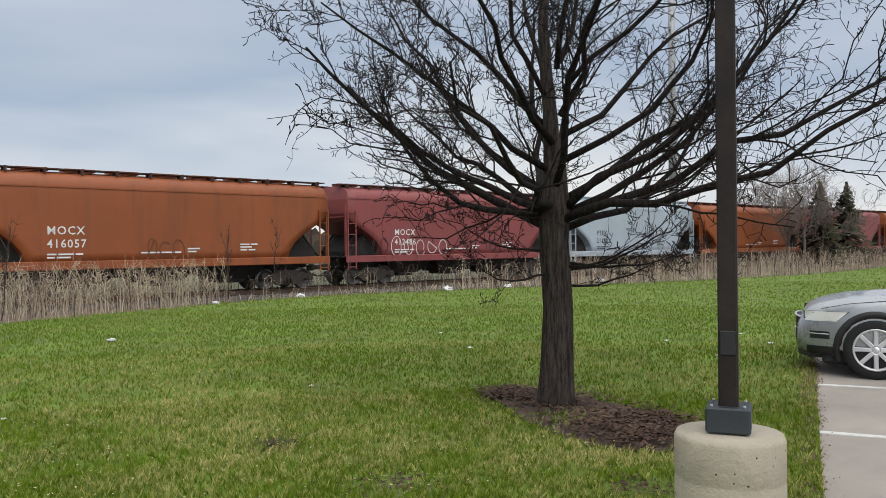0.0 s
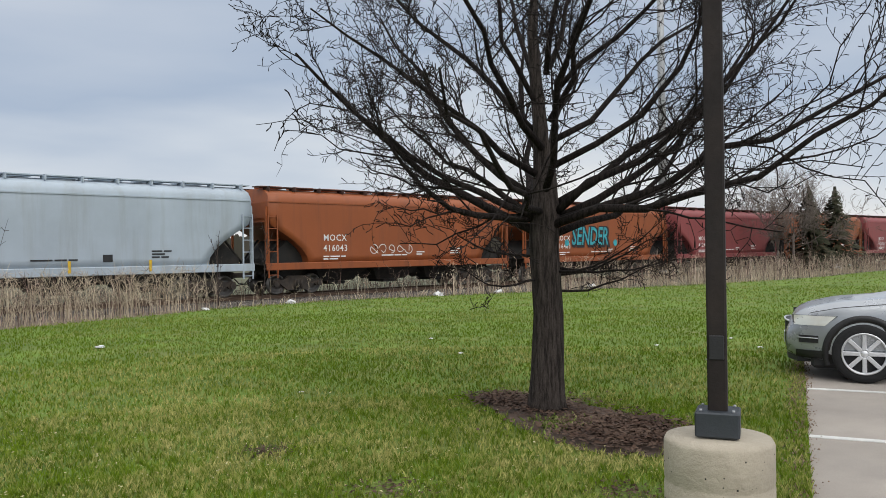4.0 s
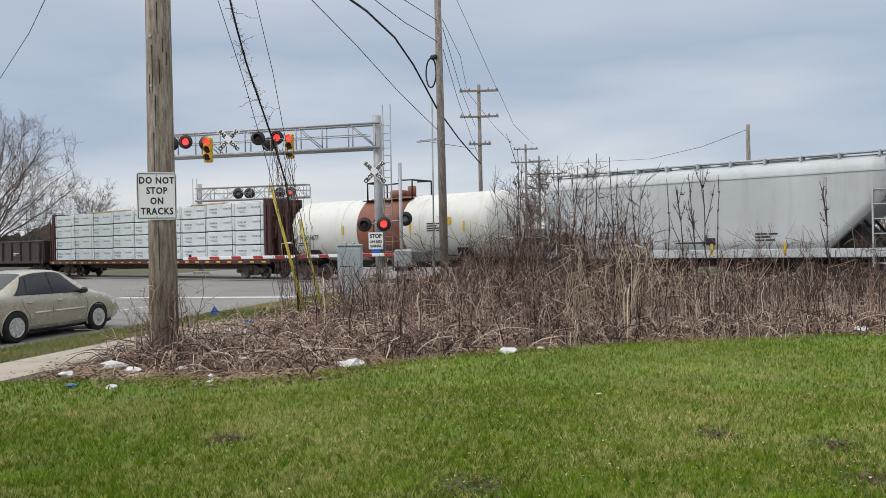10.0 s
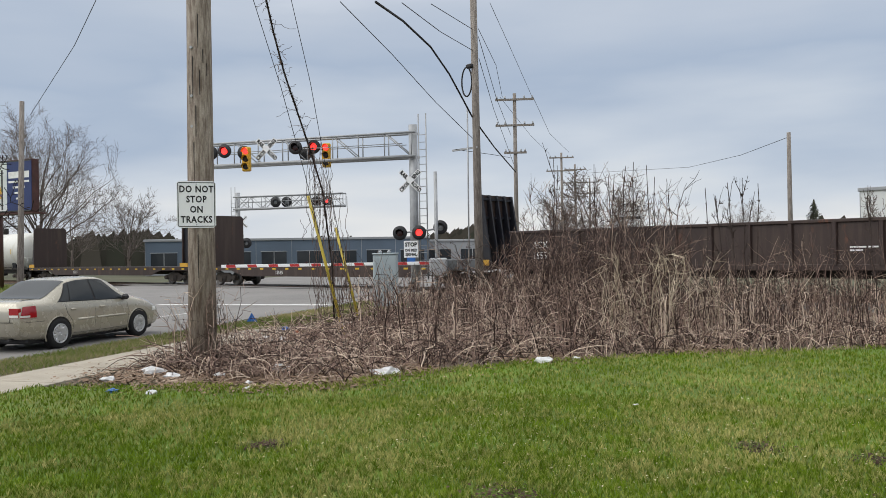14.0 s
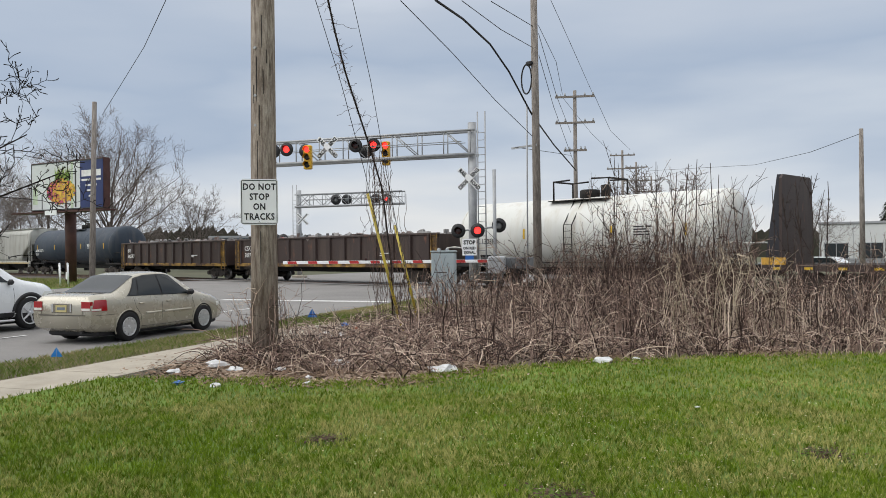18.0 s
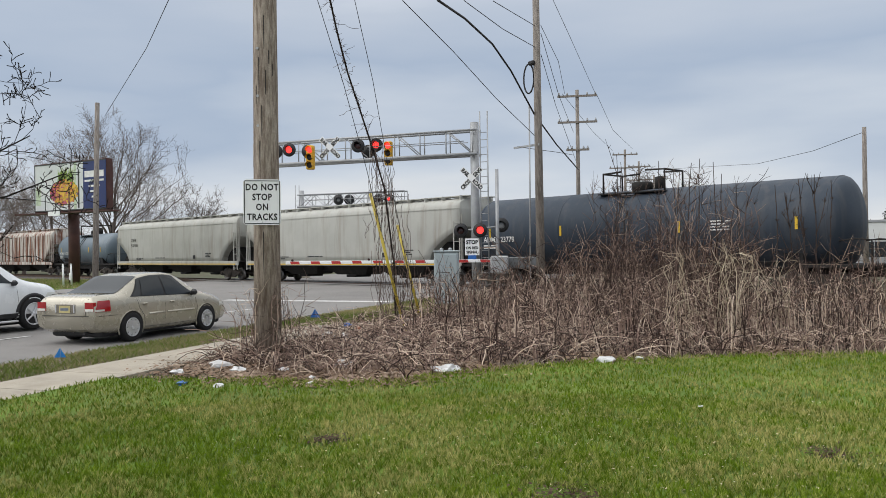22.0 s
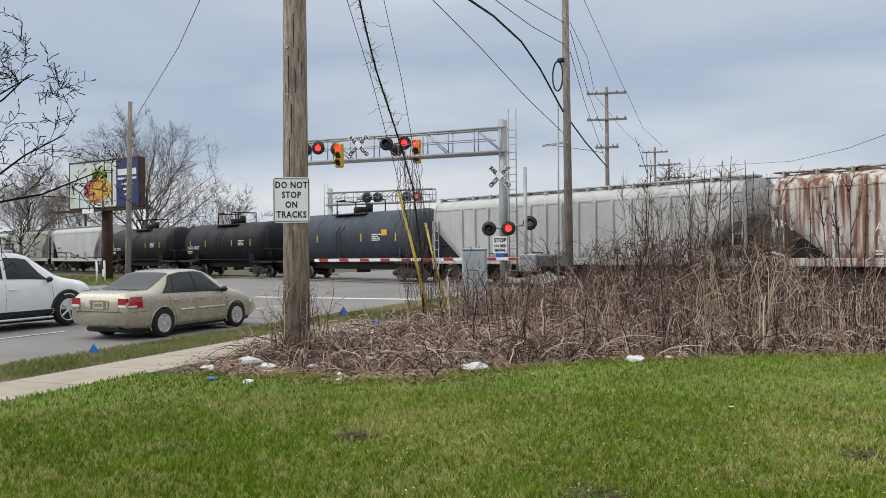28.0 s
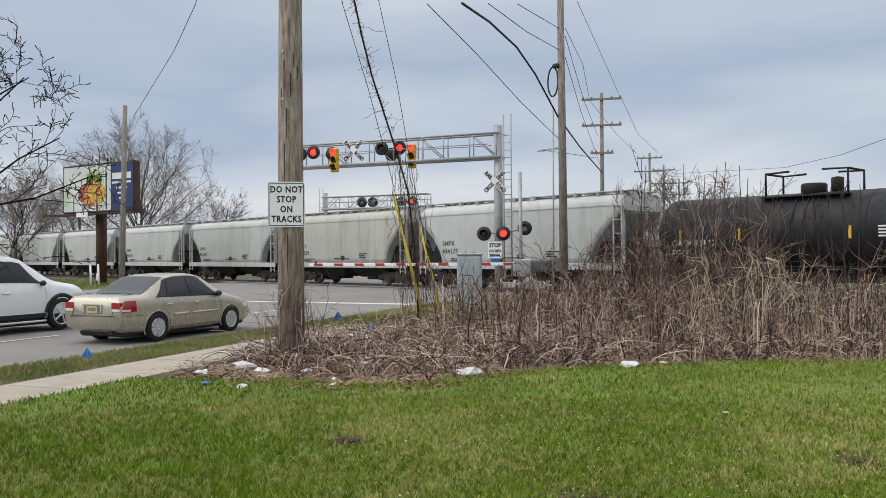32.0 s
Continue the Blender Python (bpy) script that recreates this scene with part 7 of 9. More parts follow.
# parking-lot light: square bronze pole bolted to a round concrete pier
lamp = thing("parking_light_pole", "dark bronze square light pole on a round concrete pier", "light pole", pose(3.994, 2.349, 0, 0, 0, 27))
pier = Geo().lathe([(0.275, -0.1), (0.275, 0.30), (0.273, 0.31), (0.273, 0.32), (0.275, 0.33), (0.275, 0.56), (0.272, 0.57), (0.272, 0.58), (0.275, 0.59), (0.275, 0.775), (0.262, 0.80), (0.0, 0.805)], 40, (0, 0, 0), "z")
PIER = surface("pier_concrete", (0.40, 0.355, 0.28), 0.85, 0, 0.12, 2.0, 30, (0.27, 0.235, 0.18), 0.6, False, None, 0.5)
part("concrete_pier", pier, PIER, lamp, "round concrete pier with pitted sides")
pits = Geo()
random.seed(3)
for i in range(70):
    a, z = random.uniform(0, 6.28), random.uniform(0.3, 0.78)
    pits.lathe([(random.uniform(0.002, 0.006), -0.001), (0.0, 0.001)], 6, (0, 0, 0), "z")
    for j in range(len(pits.v) - 12, len(pits.v)):
        vx, vy, vz = pits.v[j]
        p = Vector((math.cos(a) * (0.2755 + vz), math.sin(a) * (0.2755 + vz), z + vy)) + Vector((-math.sin(a), math.cos(a), 0)) * vx
        pits.v[j] = tuple(p)
tagged(part("air_holes", pits, UNDER, lamp), kind="stuff")
part("base_cover", Geo().box((0, 0, 0.875), (0.218, 0.218, 0.13), 0.008), surface("base_cover_paint", (0.035, 0.042, 0.05), 0.5, 0.2, 0.15, 3, 40), lamp)
for sx, sy in itertools.product((-1, 1), (-1, 1)):
    part("bolt", shared("base_bolt", lambda: Geo().lathe([(0.008, 0), (0.008, 0.012)], 6, (0, 0, 0), "z"), GALV), None, lamp, m=pose(sx * 0.08, sy * 0.08, 0.94))
part("shaft", Geo().box((0, 0, 4.4), (0.097, 0.097, 7.0), 0.008), BRONZE, lamp)
part("cover_plate", Geo().box((-0.0515, 0.0, 1.265), (0.012, 0.075, 0.125), 0.004), surface("cover_plate_paint", (0.02, 0.02, 0.022), 0.5, 0.2, 0.1, 3, 40), lamp)
part("lamp_head", Geo().box((0.0, -0.35, 7.85), (0.35, 0.7, 0.12), 0.03), BRONZE, lamp)

# wooden utility pole with the warning sign
pole = thing("utility_pole", "weathered wooden utility pole wrapped in dry vines at its foot", "utility pole", pose(-12.35, 6.6, -0.15))
part("shaft", Geo().tube([(0.08, -0.06, 0), (0.04, -0.03, 3.0), (0.0, 0.0, 6.0), (-0.05, 0.04, 11.0)], [0.235, 0.215, 0.20, 0.17], 20), WOOD, pole)
for i in range(9):
    a = random.uniform(-2.4, -0.6) + radians(60)
    z = random.uniform(0.6, 6)
    r = float(np.interp(z, [0, 3, 6], [0.236, 0.216, 0.201]))
    part("crack", Geo().box((0.08 - z * 0.0133 + r * math.cos(a), -0.06 + z * 0.01 + r * math.sin(a), z), (0.010, 0.010, random.uniform(0.2, 0.8))), UNDER, pole)
for z in (3.1, 4.1, 4.6, 5.4):
    part("bolt", shared("pole_bolt", lambda: Geo().lathe([(0.025, -0.02), (0.025, 0.02)], 8), GALV), None, pole, m=pose(0.10, -0.20, z, 0, 0, 30))
sgn = thing("warning_sign", "white warning sign with black lettering nailed to the pole", "sign", pose(-12.13, 6.39, 2.66, 0, 0, 61.0))
plate = [(-0.305 + 0.04, -0.38), (0.305 - 0.04, -0.38), (0.305, -0.34), (0.305, 0.34), (0.265, 0.38), (-0.265, 0.38), (-0.305, 0.34), (-0.305, -0.34)]
part("plate", Geo().prism(plate, -0.004, 0.004), SIGN_WHITE, sgn)
g = Geo()
for cx, cz, w, h in ((0, 0.355, 0.56, 0.012), (0, -0.355, 0.56, 0.012), (-0.285, 0, 0.012, 0.70), (0.285, 0, 0.012, 0.70)):
    g.box((cx, -0.0065, cz), (w, 0.003, h))
part("border", g, BLACK_MARK, sgn)
for i, tx in enumerate(("DO NOT", "STOP", "ON", "TRACKS")):
    lettering(tx, 0.150, BLACK_MARK, sgn, facing(0, -0.008, 0.20 - i * 0.165), align="CENTER", stretch=0.82, spacing=1.12, bold=0.03)
for z in (0.33, -0.33):
    part("bolt", shared("sign_bolt", lambda: Geo().lathe([(0.009, -0.006), (0.009, 0)], 8), GALV), None, sgn, m=pose(0, -0.005, z))
# dry vines round the pole's foot
base = np.array([(-12.35, 6.6)] * 60) + rng.normal(0, 0.27, (60, 2))
P = arcs(base, 1.2, 0.35, 7, 0.3)
tagged(new("dry_vines", stems("dry_vines", P, taper(P, 0.007, 0.003), BRAMBLE)), "dry vine stems climbing the pole's foot", "vine", kind="stuff")
Q = side_shoots(P, 300, 0.3, 1.0, 0.3)
tagged(new("dry_vines", stems("dry_vines", Q, taper(Q, 0.004, 0.002), BRAMBLE)), "dry vine twigs at the pole's foot", "vine", kind="stuff")


def cable(name, pts, r, label, sag=0.0, material=None):
    line = [Vector(p) for p in pts]
    out = []
    for a, b in zip(line, line[1:]):
        for i in range(6):
            t = i / 6
            out.append(a.lerp(b, t) - Vector((0, 0, sag * 4 * t * (1 - t))))
    out.append(line[-1])
    return tagged(part(name, Geo().tube(out, r, 6), material or CABLE), label, "cable")


cable("overhead_cable", [(-16.0, 13.6, 8.4), (-17.8, 16.2, 8.8), (-19.4, 18.9, 8.8), (-20.0, 20.4, 8.2), (-20.4, 22.0, 6.9), (-25.1, 28.6, 6.8), (-30.7, 36.9, 6.6)], 0.035, "thick black overhead cable hung from the poles")
for pts in ([(-16.6, 12.9, 8.4), (-18.0, 15.9, 7.8), (-19.6, 19.3, 7.0), (-20.4, 22.0, 6.1)], [(-17.2, 16.8, 9.3), (-20.4, 22.1, 10.2)], [(-16.3, 14.8, 8.7), (-18.4, 18.4, 9.0), (-20.4, 22.1, 9.4)],
            [(-22.5, 25.5, 12.4), (-25.8, 30.6, 12.2), (-31.1, 39.1, 11.4)], [(-20.2, 22.2, 10.2), (-25.0, 28.7, 10.7), (-32.6, 38.0, 11.5)], [(-20.2, 22.2, 9.1), (-25.1, 28.6, 8.6), (-31.4, 37.6, 7.1)],
            [(-20.2, 22.2, 9.9), (-25.0, 28.7, 9.1), (-32.2, 38.3, 9.1)], [(-20.9, 21.6, 5.7), (-23.8, 27.1, 6.2), (-32.2, 38.3, 7.7)]):
    cable("overhead_wire", pts, 0.012, "thin black overhead wire between poles")
for pts in ([(-31.1, 39.2, 11.4), (-38.8, 50.9, 11.2), (-47.0, 64.8, 11.6)], [(-32.7, 37.9, 11.5), (-40.0, 50.0, 11.1), (-48.5, 63.6, 11.5)], [(-16.6, 41.8, 7.5), (-21.6, 47.3, 7.5), (-29.0, 54.8, 7.9), (-48.6, 69.8, 10.0)],
            [(-27.9, 11.2, 10.9), (-33.8, 12.6, 10.6), (-44.8, 14.4, 9.4)], [(-10.5, 5.0, 11.5), (-27.9, 11.2, 10.9)]):
    cable("overhead_wire", pts, 0.014, "thin black overhead wire between poles")
cable("guy_wire", [(-14.3, 8.6, 8.2), (-14.5, 9.0, 7.1), (-14.9, 9.9, 5.5), (-15.2, 10.7, 3.7), (-15.5, 11.7, 0.9), (-15.55, 11.85, -0.1)], 0.008, "steel guy wire of the utility pole")
cable("guy_wire", [(-14.7, 9.8, 8.4), (-14.9, 10.2, 7.5), (-15.2, 10.9, 5.8), (-15.7, 11.7, 3.8), (-16.1, 12.7, 0.8), (-16.2, 12.9, -0.1)], 0.008, "steel guy wire of the utility pole")
for p, q_ in (((-15.5, 11.0, 3.2), (-15.05, 11.65, -0.1)), ((-16.3, 12.4, 2.5), (-15.95, 12.9, -0.1))):
    tagged(part("guy_guard", Geo().tube([p, q_], 0.035, 8), GUARD_YELLOW), "yellow plastic guard on a guy wire", "guy guard")
# the vine-grown guy
VINE = veg_surface("dry_vine_stems", (0.10, 0.07, 0.06), (0.22, 0.16, 0.13), 0.9, 0.6)
line = np.array([(-14.4, 9.0, 7.9), (-14.5, 9.3, 7.2), (-14.7, 9.6, 6.6), (-14.9, 10.0, 5.8), (-15.0, 10.4, 5.0), (-15.1, 10.8, 4.2), (-15.2, 11.2, 3.3), (-15.3, 11.4, 2.4), (-15.4, 11.6, 1.5), (-15.5, 11.7, 0.3)])
vine = thing("vine_column", "guy wire overgrown with a dark tangle of dry vine", "vine")
part("stem", Geo().tube([tuple(p) for p in line], 0.022, 6), BARK, vine)
n = 130
t = rng.uniform(0, 1, n) ** 0.8 * 6.2
i0 = np.minimum(t.astype(int), 8)
p0 = line[i0] + (line[i0 + 1] - line[i0]) * (t - i0)[:, None]
k = 6
u = np.linspace(0, 1, k)
d = rng.normal(0, 1, (n, 3)) * np.array([1, 1, 0.9])
ln_ = rng.uniform(0.06, 0.30, n) * np.where(rng.uniform(0, 1, n) < 0.12, 2.2, 1)
P = p0[:, None, :] + d[:, None, :] * (ln_[:, None] * u)[..., None] * 0.7 + rng.normal(0, 0.02, (n, k, 3))
tagged(part("vine_twigs", stems("vine_twigs", P, np.full((n, k), 0.005), VINE), None, vine), kind="stuff")
n, k = 120, 9
z = rng.uniform(0.2, 3.9, n)
u = np.linspace(-0.5, 0.5, k)
cx = np.interp(z, line[::-1, 2], line[::-1, 0])
cy = np.interp(z, line[::-1, 2], line[::-1, 1])
wide = 0.10 + 0.17 * np.clip((4.2 - z) / 2.0, 0, 1)
ln_ = rng.uniform(0.4, 1.6, n)
P = np.empty((n, k, 3))
P[..., 0] = (cx + rng.normal(0, 1, n) * wide)[:, None] + rng.normal(0, 0.035, (n, k)).cumsum(1) * 0.8
P[..., 1] = (cy + rng.normal(0, 1, n) * wide)[:, None] + rng.normal(0, 0.035, (n, k)).cumsum(1) * 0.8
P[..., 2] = np.maximum(-0.1, z[:, None] + ln_[:, None] * u)
tagged(part("tangle", stems("tangle", P, np.full((n, k), 0.0055), VINE), None, vine), kind="stuff")


def power_pole(x, y, h, arms, lean=(0, 0), r=0.15, label="grey wooden power pole with crossarms", turn=40):
    ob = thing("power_pole", label, "utility pole", pose(x, y, -0.2))
    part("shaft", Geo().tube([(0, 0, 0), (lean[0] * 0.5, lean[1] * 0.5, h * 0.5), (lean[0], lean[1], h)], [r, r * 0.85, r * 0.7], 12), WOOD_GREY, ob)
    a = radians(turn)
    for z, w in arms:
        arm = part("crossarm", Geo().box((0, -0.12, 0), (w, 0.1, 0.12)), WOOD_GREY, ob, m=pose(lean[0] * z / h, lean[1] * z / h, z, 0, 0, turn))
        for dx in (-w / 2 + 0.1, -w / 4, w / 4, w / 2 - 0.1):
            part("insulator", shared("insulator", lambda: Geo().lathe([(0.05, 0), (0.07, 0.06), (0.04, 0.1), (0.05, 0.16), (0, 0.18)], 8, (0, 0, 0), "z"), GALV), None, arm, m=pose(dx, -0.12, 0.06))
    return ob


WOOD_GREY = bark_surface("grey_pole_wood", (0.19, 0.165, 0.145), (0.36, 0.325, 0.29), 3.0)
wp = power_pole(-20.3, 22.15, 13.5, (), (-0.05, -0.05), 0.17, "grey wooden power pole with a coiled cable")
loop = [(-0.15 + 0.32 * math.cos(a) * 0.8 - 0.2, -0.15, 8.45 + 0.55 * math.sin(a)) for a in np.linspace(0, 6.28, 22)]
part("cable_coil", Geo().tube(loop, 0.03, 6), CABLE, wp)
part("splice_box", Geo().box((-0.15, -0.18, 9.0), (0.3, 0.2, 0.16), 0.04), CABLE, wp)
part("side_arm", Geo().box((-0.55, -0.1, 5.95), (1.3, 0.07, 0.07)), GALV, wp)
part("conduit", Geo().tube([(-0.3, -0.25, 0.5), (-0.28, -0.22, 7.5)], 0.03, 6), GALV, wp)
power_pole(-32.0, 38.45, 11.9, ((11.5, 2.4), (9.9, 2.4), (8.2, 1.4)))
power_pole(-47.6, 64.3, 11.8, ((11.3, 2.4), (10.0, 3.0)))
power_pole(-53.5, 74.8, 11.9, ((11.3, 2.4), (9.8, 2.8), (8.2, 2.8)))
power_pole(-62, 90, 11.9, ((11.3, 2.4), (9.8, 2.8)))
power_pole(-16.55, 41.8, 7.95, (), (0, 0), 0.14, "plain grey wooden pole behind the track")
power_pole(-44.95, 13.85, 10.3, (), (0.05, 0.2), 0.17, "plain wooden pole beside the billboard")
for x, y, h in ((-18.5, 78, 9.0), (-44, 70, 6.5), (-48, 82, 6.0)):
    ob = thing("street_lamp", "thin grey lot lamp behind the track", "street lamp", pose(x, y, -0.2))
    part("shaft", Geo().tube([(0, 0, 0), (0, 0, h)], [0.09, 0.06], 8), GALV, ob)
    part("lamp_head", Geo().box((0.35, 0, h), (0.9, 0.3, 0.12), 0.03), GALV, ob)
mono = thing("monopole", "tall grey steel monopole far behind the train", "mast", pose(58.6, 38.8, -0.2))
part("shaft", Geo().tube([(0, 0, 0), (0, 0, 34)], [0.42, 0.2], 14), GALV, mono)
part("base_plate", Geo().lathe([(0.7, 0), (0.7, 0.08)], 14, (0, 0, 0), "z"), GALV, mono)


def flasher(parent, m, lit, back=False, d=0.62):
    """A round crossing lamp: black disc, hood and lens."""
    disc = part("flasher", shared(f"flasher_disc{d}", lambda: Geo().lathe([(0.0, 0.03), (d / 2, 0.03), (d / 2, 0.0), (0.16, -0.005), (0.0, -0.005)], 28), SIGNAL_BLACK), None, parent, "round black flasher disc", m)
    hood = Geo()
    n = 14
    r = 0.17
    ang = np.linspace(radians(-20), radians(200), n)
    v = [(r * math.cos(a), 0.0, r * math.sin(a)) for a in ang] + [(r * math.cos(a), -0.26 * max(0.25, math.sin(a) * 0.6 + 0.4), r * math.sin(a)) for a in ang]
    hood.add(v, [(i, i + 1, n + i + 1, n + i) for i in range(n - 1)], True)
    part("hood", shared("flasher_hood", lambda: hood, SIGNAL_BLACK), None, disc)
    key, ma = ("lens_lit", LENS_RED) if lit else ("lens_grey", LENS_GREY) if back else ("lens_dark", LENS_DARK)
    part("lens", shared(key, lambda: Geo().lathe([(0.155, 0.0), (0.14, -0.03), (0.08, -0.05), (0.0, -0.055)], 20), ma), None, disc)
    return disc


def traffic_head(parent, m, lit=True):
    body = part("traffic_signal", shared("traffic_body", lambda: Geo().box((0, 0, 0), (0.36, 0.26, 1.08), 0.04), SIGNAL_YELLOW), None, parent, "yellow three-lens traffic signal", m)
    for i, z in enumerate((0.34, 0.0, -0.34)):
        on = lit and i == 0
        part("lens", shared("tl_red" if on else "tl_dark", lambda: Geo().lathe([(0.135, 0.0), (0.1, -0.03), (0, -0.04)], 18), LENS_RED if on else SIGNAL_BLACK), None, body, m=pose(0, -0.135, z))
        part("visor", shared("tl_visor", lambda: Geo().add([(0.15 * math.cos(a), y, 0.15 * math.sin(a)) for y in (0, -0.2) for a in np.linspace(-0.3, 3.44, 12)], [(i_, i_ + 1, 13 + i_, 12 + i_) for i_ in range(11)], True), SIGNAL_YELLOW), None, body, m=pose(0, -0.13, z))
    return body


def crossbuck(parent, m, words=True, size=1.22):
    for i, (rot, tx) in enumerate(((45, "CROSSING"), (-45, "RAILROAD"))):
        b = part("crossbuck_blade", shared(f"blade{size}{i}", lambda: Geo().box((0, 0, 0), (size, 0.006, 0.23)), SIGN_WHITE), None, parent, "white crossbuck blade", m @ pose(0, -0.012 * (1 - i) if i == 0 else 0.0, 0, 0, -rot, 0))
        if words:
            for part_, x0 in ((tx[:len(tx) // 2], -size * 0.30), (tx[len(tx) // 2:], size * 0.30)):
                lettering(part_, 0.23, BLACK_MARK, b, facing(x0, -0.008, -0.08), align="CENTER", stretch=0.85, bold=0.05)
        else:
            part("back_strip", Geo().box((0, -0.006, 0), (size * 0.9, 0.004, 0.06)), BLACK_MARK, b)


def cantilever(base, tip, z0, depth, label, far=False):
    """A signal bridge: round mast and a trussed arm over the road."""
    ob = thing("cantilever_signal", label, "crossing signal", frame_on((base[0], base[1], -0.1), (tip[0], tip[1], -0.1)))
    L = (Vector(tip) - Vector(base)).length
    top = z0 + depth
    part("mast", Geo().tube([(0, 0, 0), (0, 0, top + 0.35)], 0.19, 16), GALV, ob)
    part("foot", Geo().box((0, 0, 0.1), (0.9, 0.9, 0.3), 0.05), CONCRETE, ob)
    for y in (-0.28, 0.28):
        part("chord", Geo().tube([(-0.2, y, z0), (L, y, z0 + 0.0)], 0.075, 10), GALV, ob)
        part("chord", Geo().tube([(-0.2, y, top), (L, y, top - 0.02)], 0.05, 10), GALV, ob)
        n = int(L / 1.1)
        for i in range(n + 1):
            x = L * i / n
            part("strut", shared(f"strut{depth}", lambda: Geo().tube([(0, 0, 0), (0, 0, depth)], 0.028, 6), GALV), None, ob, m=pose(x, y, z0))
            if i < n and i % 2 == 0:
                part("brace", Geo().tube([(x, y, z0), (x + L / n, y, top)], 0.028, 6), GALV, ob)
            if i < n and far:
                part("brace", Geo().tube([(x + L / n, y, z0), (x, y, top)], 0.02, 6), GALV, ob)
        part("rail", Geo().tube([(0.4, y, z0 + depth * 0.55), (L, y, z0 + depth * 0.55)], 0.02, 6), GALV, ob)
    lad = Geo()
    for dx in (-0.28, -0.62):
        lad.tube([(dx, 0.1, 0.8), (dx, 0.1, top + 0.8)], 0.03, 6)
    for i in range(int((top - 0.8) / 0.32)):
        lad.tube([(-0.28, 0.1, 1.0 + i * 0.32), (-0.62, 0.1, 1.0 + i * 0.32)], 0.016, 5)
    part("ladder", lad, GALV, ob)
    return ob, L


near, L1 = cantilever((-25.65, 23.85), (-35.2, 18.4), 6.15, 1.05, "galvanised cantilever signal bridge over the road")


# lamps hang on the arm at world places and face the waiting cars
def on(ob, p, yaw):
    return ob.matrix_basis.inverted() @ towards(p, yaw)


BACK = 141
for p, lit in (((-30.07, 20.75, 6.68), False), ((-29.58, 21.4, 6.71), True), ((-32.05, 18.35, 6.53), True)):
    flasher(near, on(near, p, BACK), lit)
for p in ((-31.55, 18.9, 6.5), (-32.6, 17.85, 6.5), (-29.8, 21.0, 6.45)):
    flasher(near, on(near, (p[0] - 0.25, p[1] + 0.3, p[2]), BACK + 180), False, True)
for p in ((-29.23, 21.85, 6.32), (-31.2, 18.95, 6.13)):
    traffic_head(near, on(near, p, BACK))
crossbuck(near, on(near, (-30.85, 19.75, 6.6), BACK))
crossbuck(near, on(near, (-25.5, 23.5, 4.98), BACK))
for p, lit in (((-25.72, 23.05, 2.72), False), ((-25.15, 23.65, 2.73), True)):
    flasher(near, on(near, p, BACK), lit)
flasher(near, on(near, (-24.5, 24.3, 2.94), BACK), False, True)
part("lamp_bar", Geo().tube([(-25.8, 23.15, 2.72), (-24.45, 24.4, 2.9)], 0.04, 8), GALV, near, m=near.matrix_basis.inverted())
ss_ = part("stop_plate", Geo().box((0, 0, 0), (0.62, 0.012, 0.72), 0.0), SIGN_WHITE, near, "white plate reading stop on red signal", on(near, (-25.35, 23.35, 2.02), BACK))
for i, tx in enumerate(("STOP", "ON RED", "SIGNAL")):
    lettering(tx, 0.235 if i == 0 else 0.16, BLACK_MARK, ss_, facing(0, -0.012, (0.12, -0.10, -0.28)[i]), align="CENTER", stretch=0.9, bold=0.05)
part("number_plate", Geo().box((0, 0, 0), (0.36, 0.012, 0.24)), TAG_BLUE, near, "small blue plate", on(near, (-25.33, 23.33, 1.54), BACK))

gate = thing("crossing_gate", "lowered crossing gate with a red and white striped arm", "crossing gate", frame_on((-24.35, 23.9, -0.1), (-31.4, 17.7, -0.1)))
part("mast", Geo().tube([(0, 0, 0), (0, 0, 5.4)], 0.075, 12), GALV, gate)
part("mechanism", Geo().box((-0.1, 0.35, 1.35), (0.75, 0.5, 0.75), 0.06), GALV, gate)
part("counterweight", Geo().box((-1.15, 0.3, 1.42), (1.5, 0.16, 0.5), 0.05), surface("counterweight_grey", (0.14, 0.145, 0.15), 0.6, 0.3, 0.2, 2, 30), gate)
arm = part("arm", Geo().box((4.6, 0.42, 1.52), (9.2, 0.05, 0.13), 0.01), SIGN_WHITE, gate, "white gate arm with red stripes")
for i in range(10):
    part("stripe", shared("gate_stripe", lambda: Geo().prism([(-0.22, -0.06), (0.18, -0.06), (0.22, 0.06), (-0.18, 0.06)], -0.004, 0.004), RED_MARK), None, arm, m=pose(0.5 + i * 0.92, 0.449, 1.52))
for x in (2.2, 5.5, 8.9):
    part("arm_lamp", shared("arm_lamp", lambda: Geo().lathe([(0.05, -0.04), (0.05, 0.04)], 10), LENS_DARK), None, arm, m=pose(x, 0.42, 1.63))

far, L2 = cantilever((-55.1, 32.65), (-47.2, 36.9), 5.6, 0.95, "cantilever signal bridge beyond the tracks", True)
for p, lit in (((-51.9, 34.0, 5.95), 1), ((-51.35, 34.6, 5.95), 1)):
    flasher(far, on(far, p, 140), False, True, 0.8)
for p, lit in (((-50.0, 36.4, 6.0), False), ((-49.45, 37.0, 6.0), True)):
    flasher(far, on(far, p, 140), lit, False, 0.8)
crossbuck(far, on(far, (-54.0, 32.3, 4.5), 140), False)
for p, lit in (((-56.2, 31.2, 3.0), False), ((-55.75, 31.6, 3.0), True)):
    flasher(far, on(far, p, 140), lit, False, 0.8)
flasher(far, on(far, (-54.3, 32.9, 2.9), 140), False, True, 0.8)

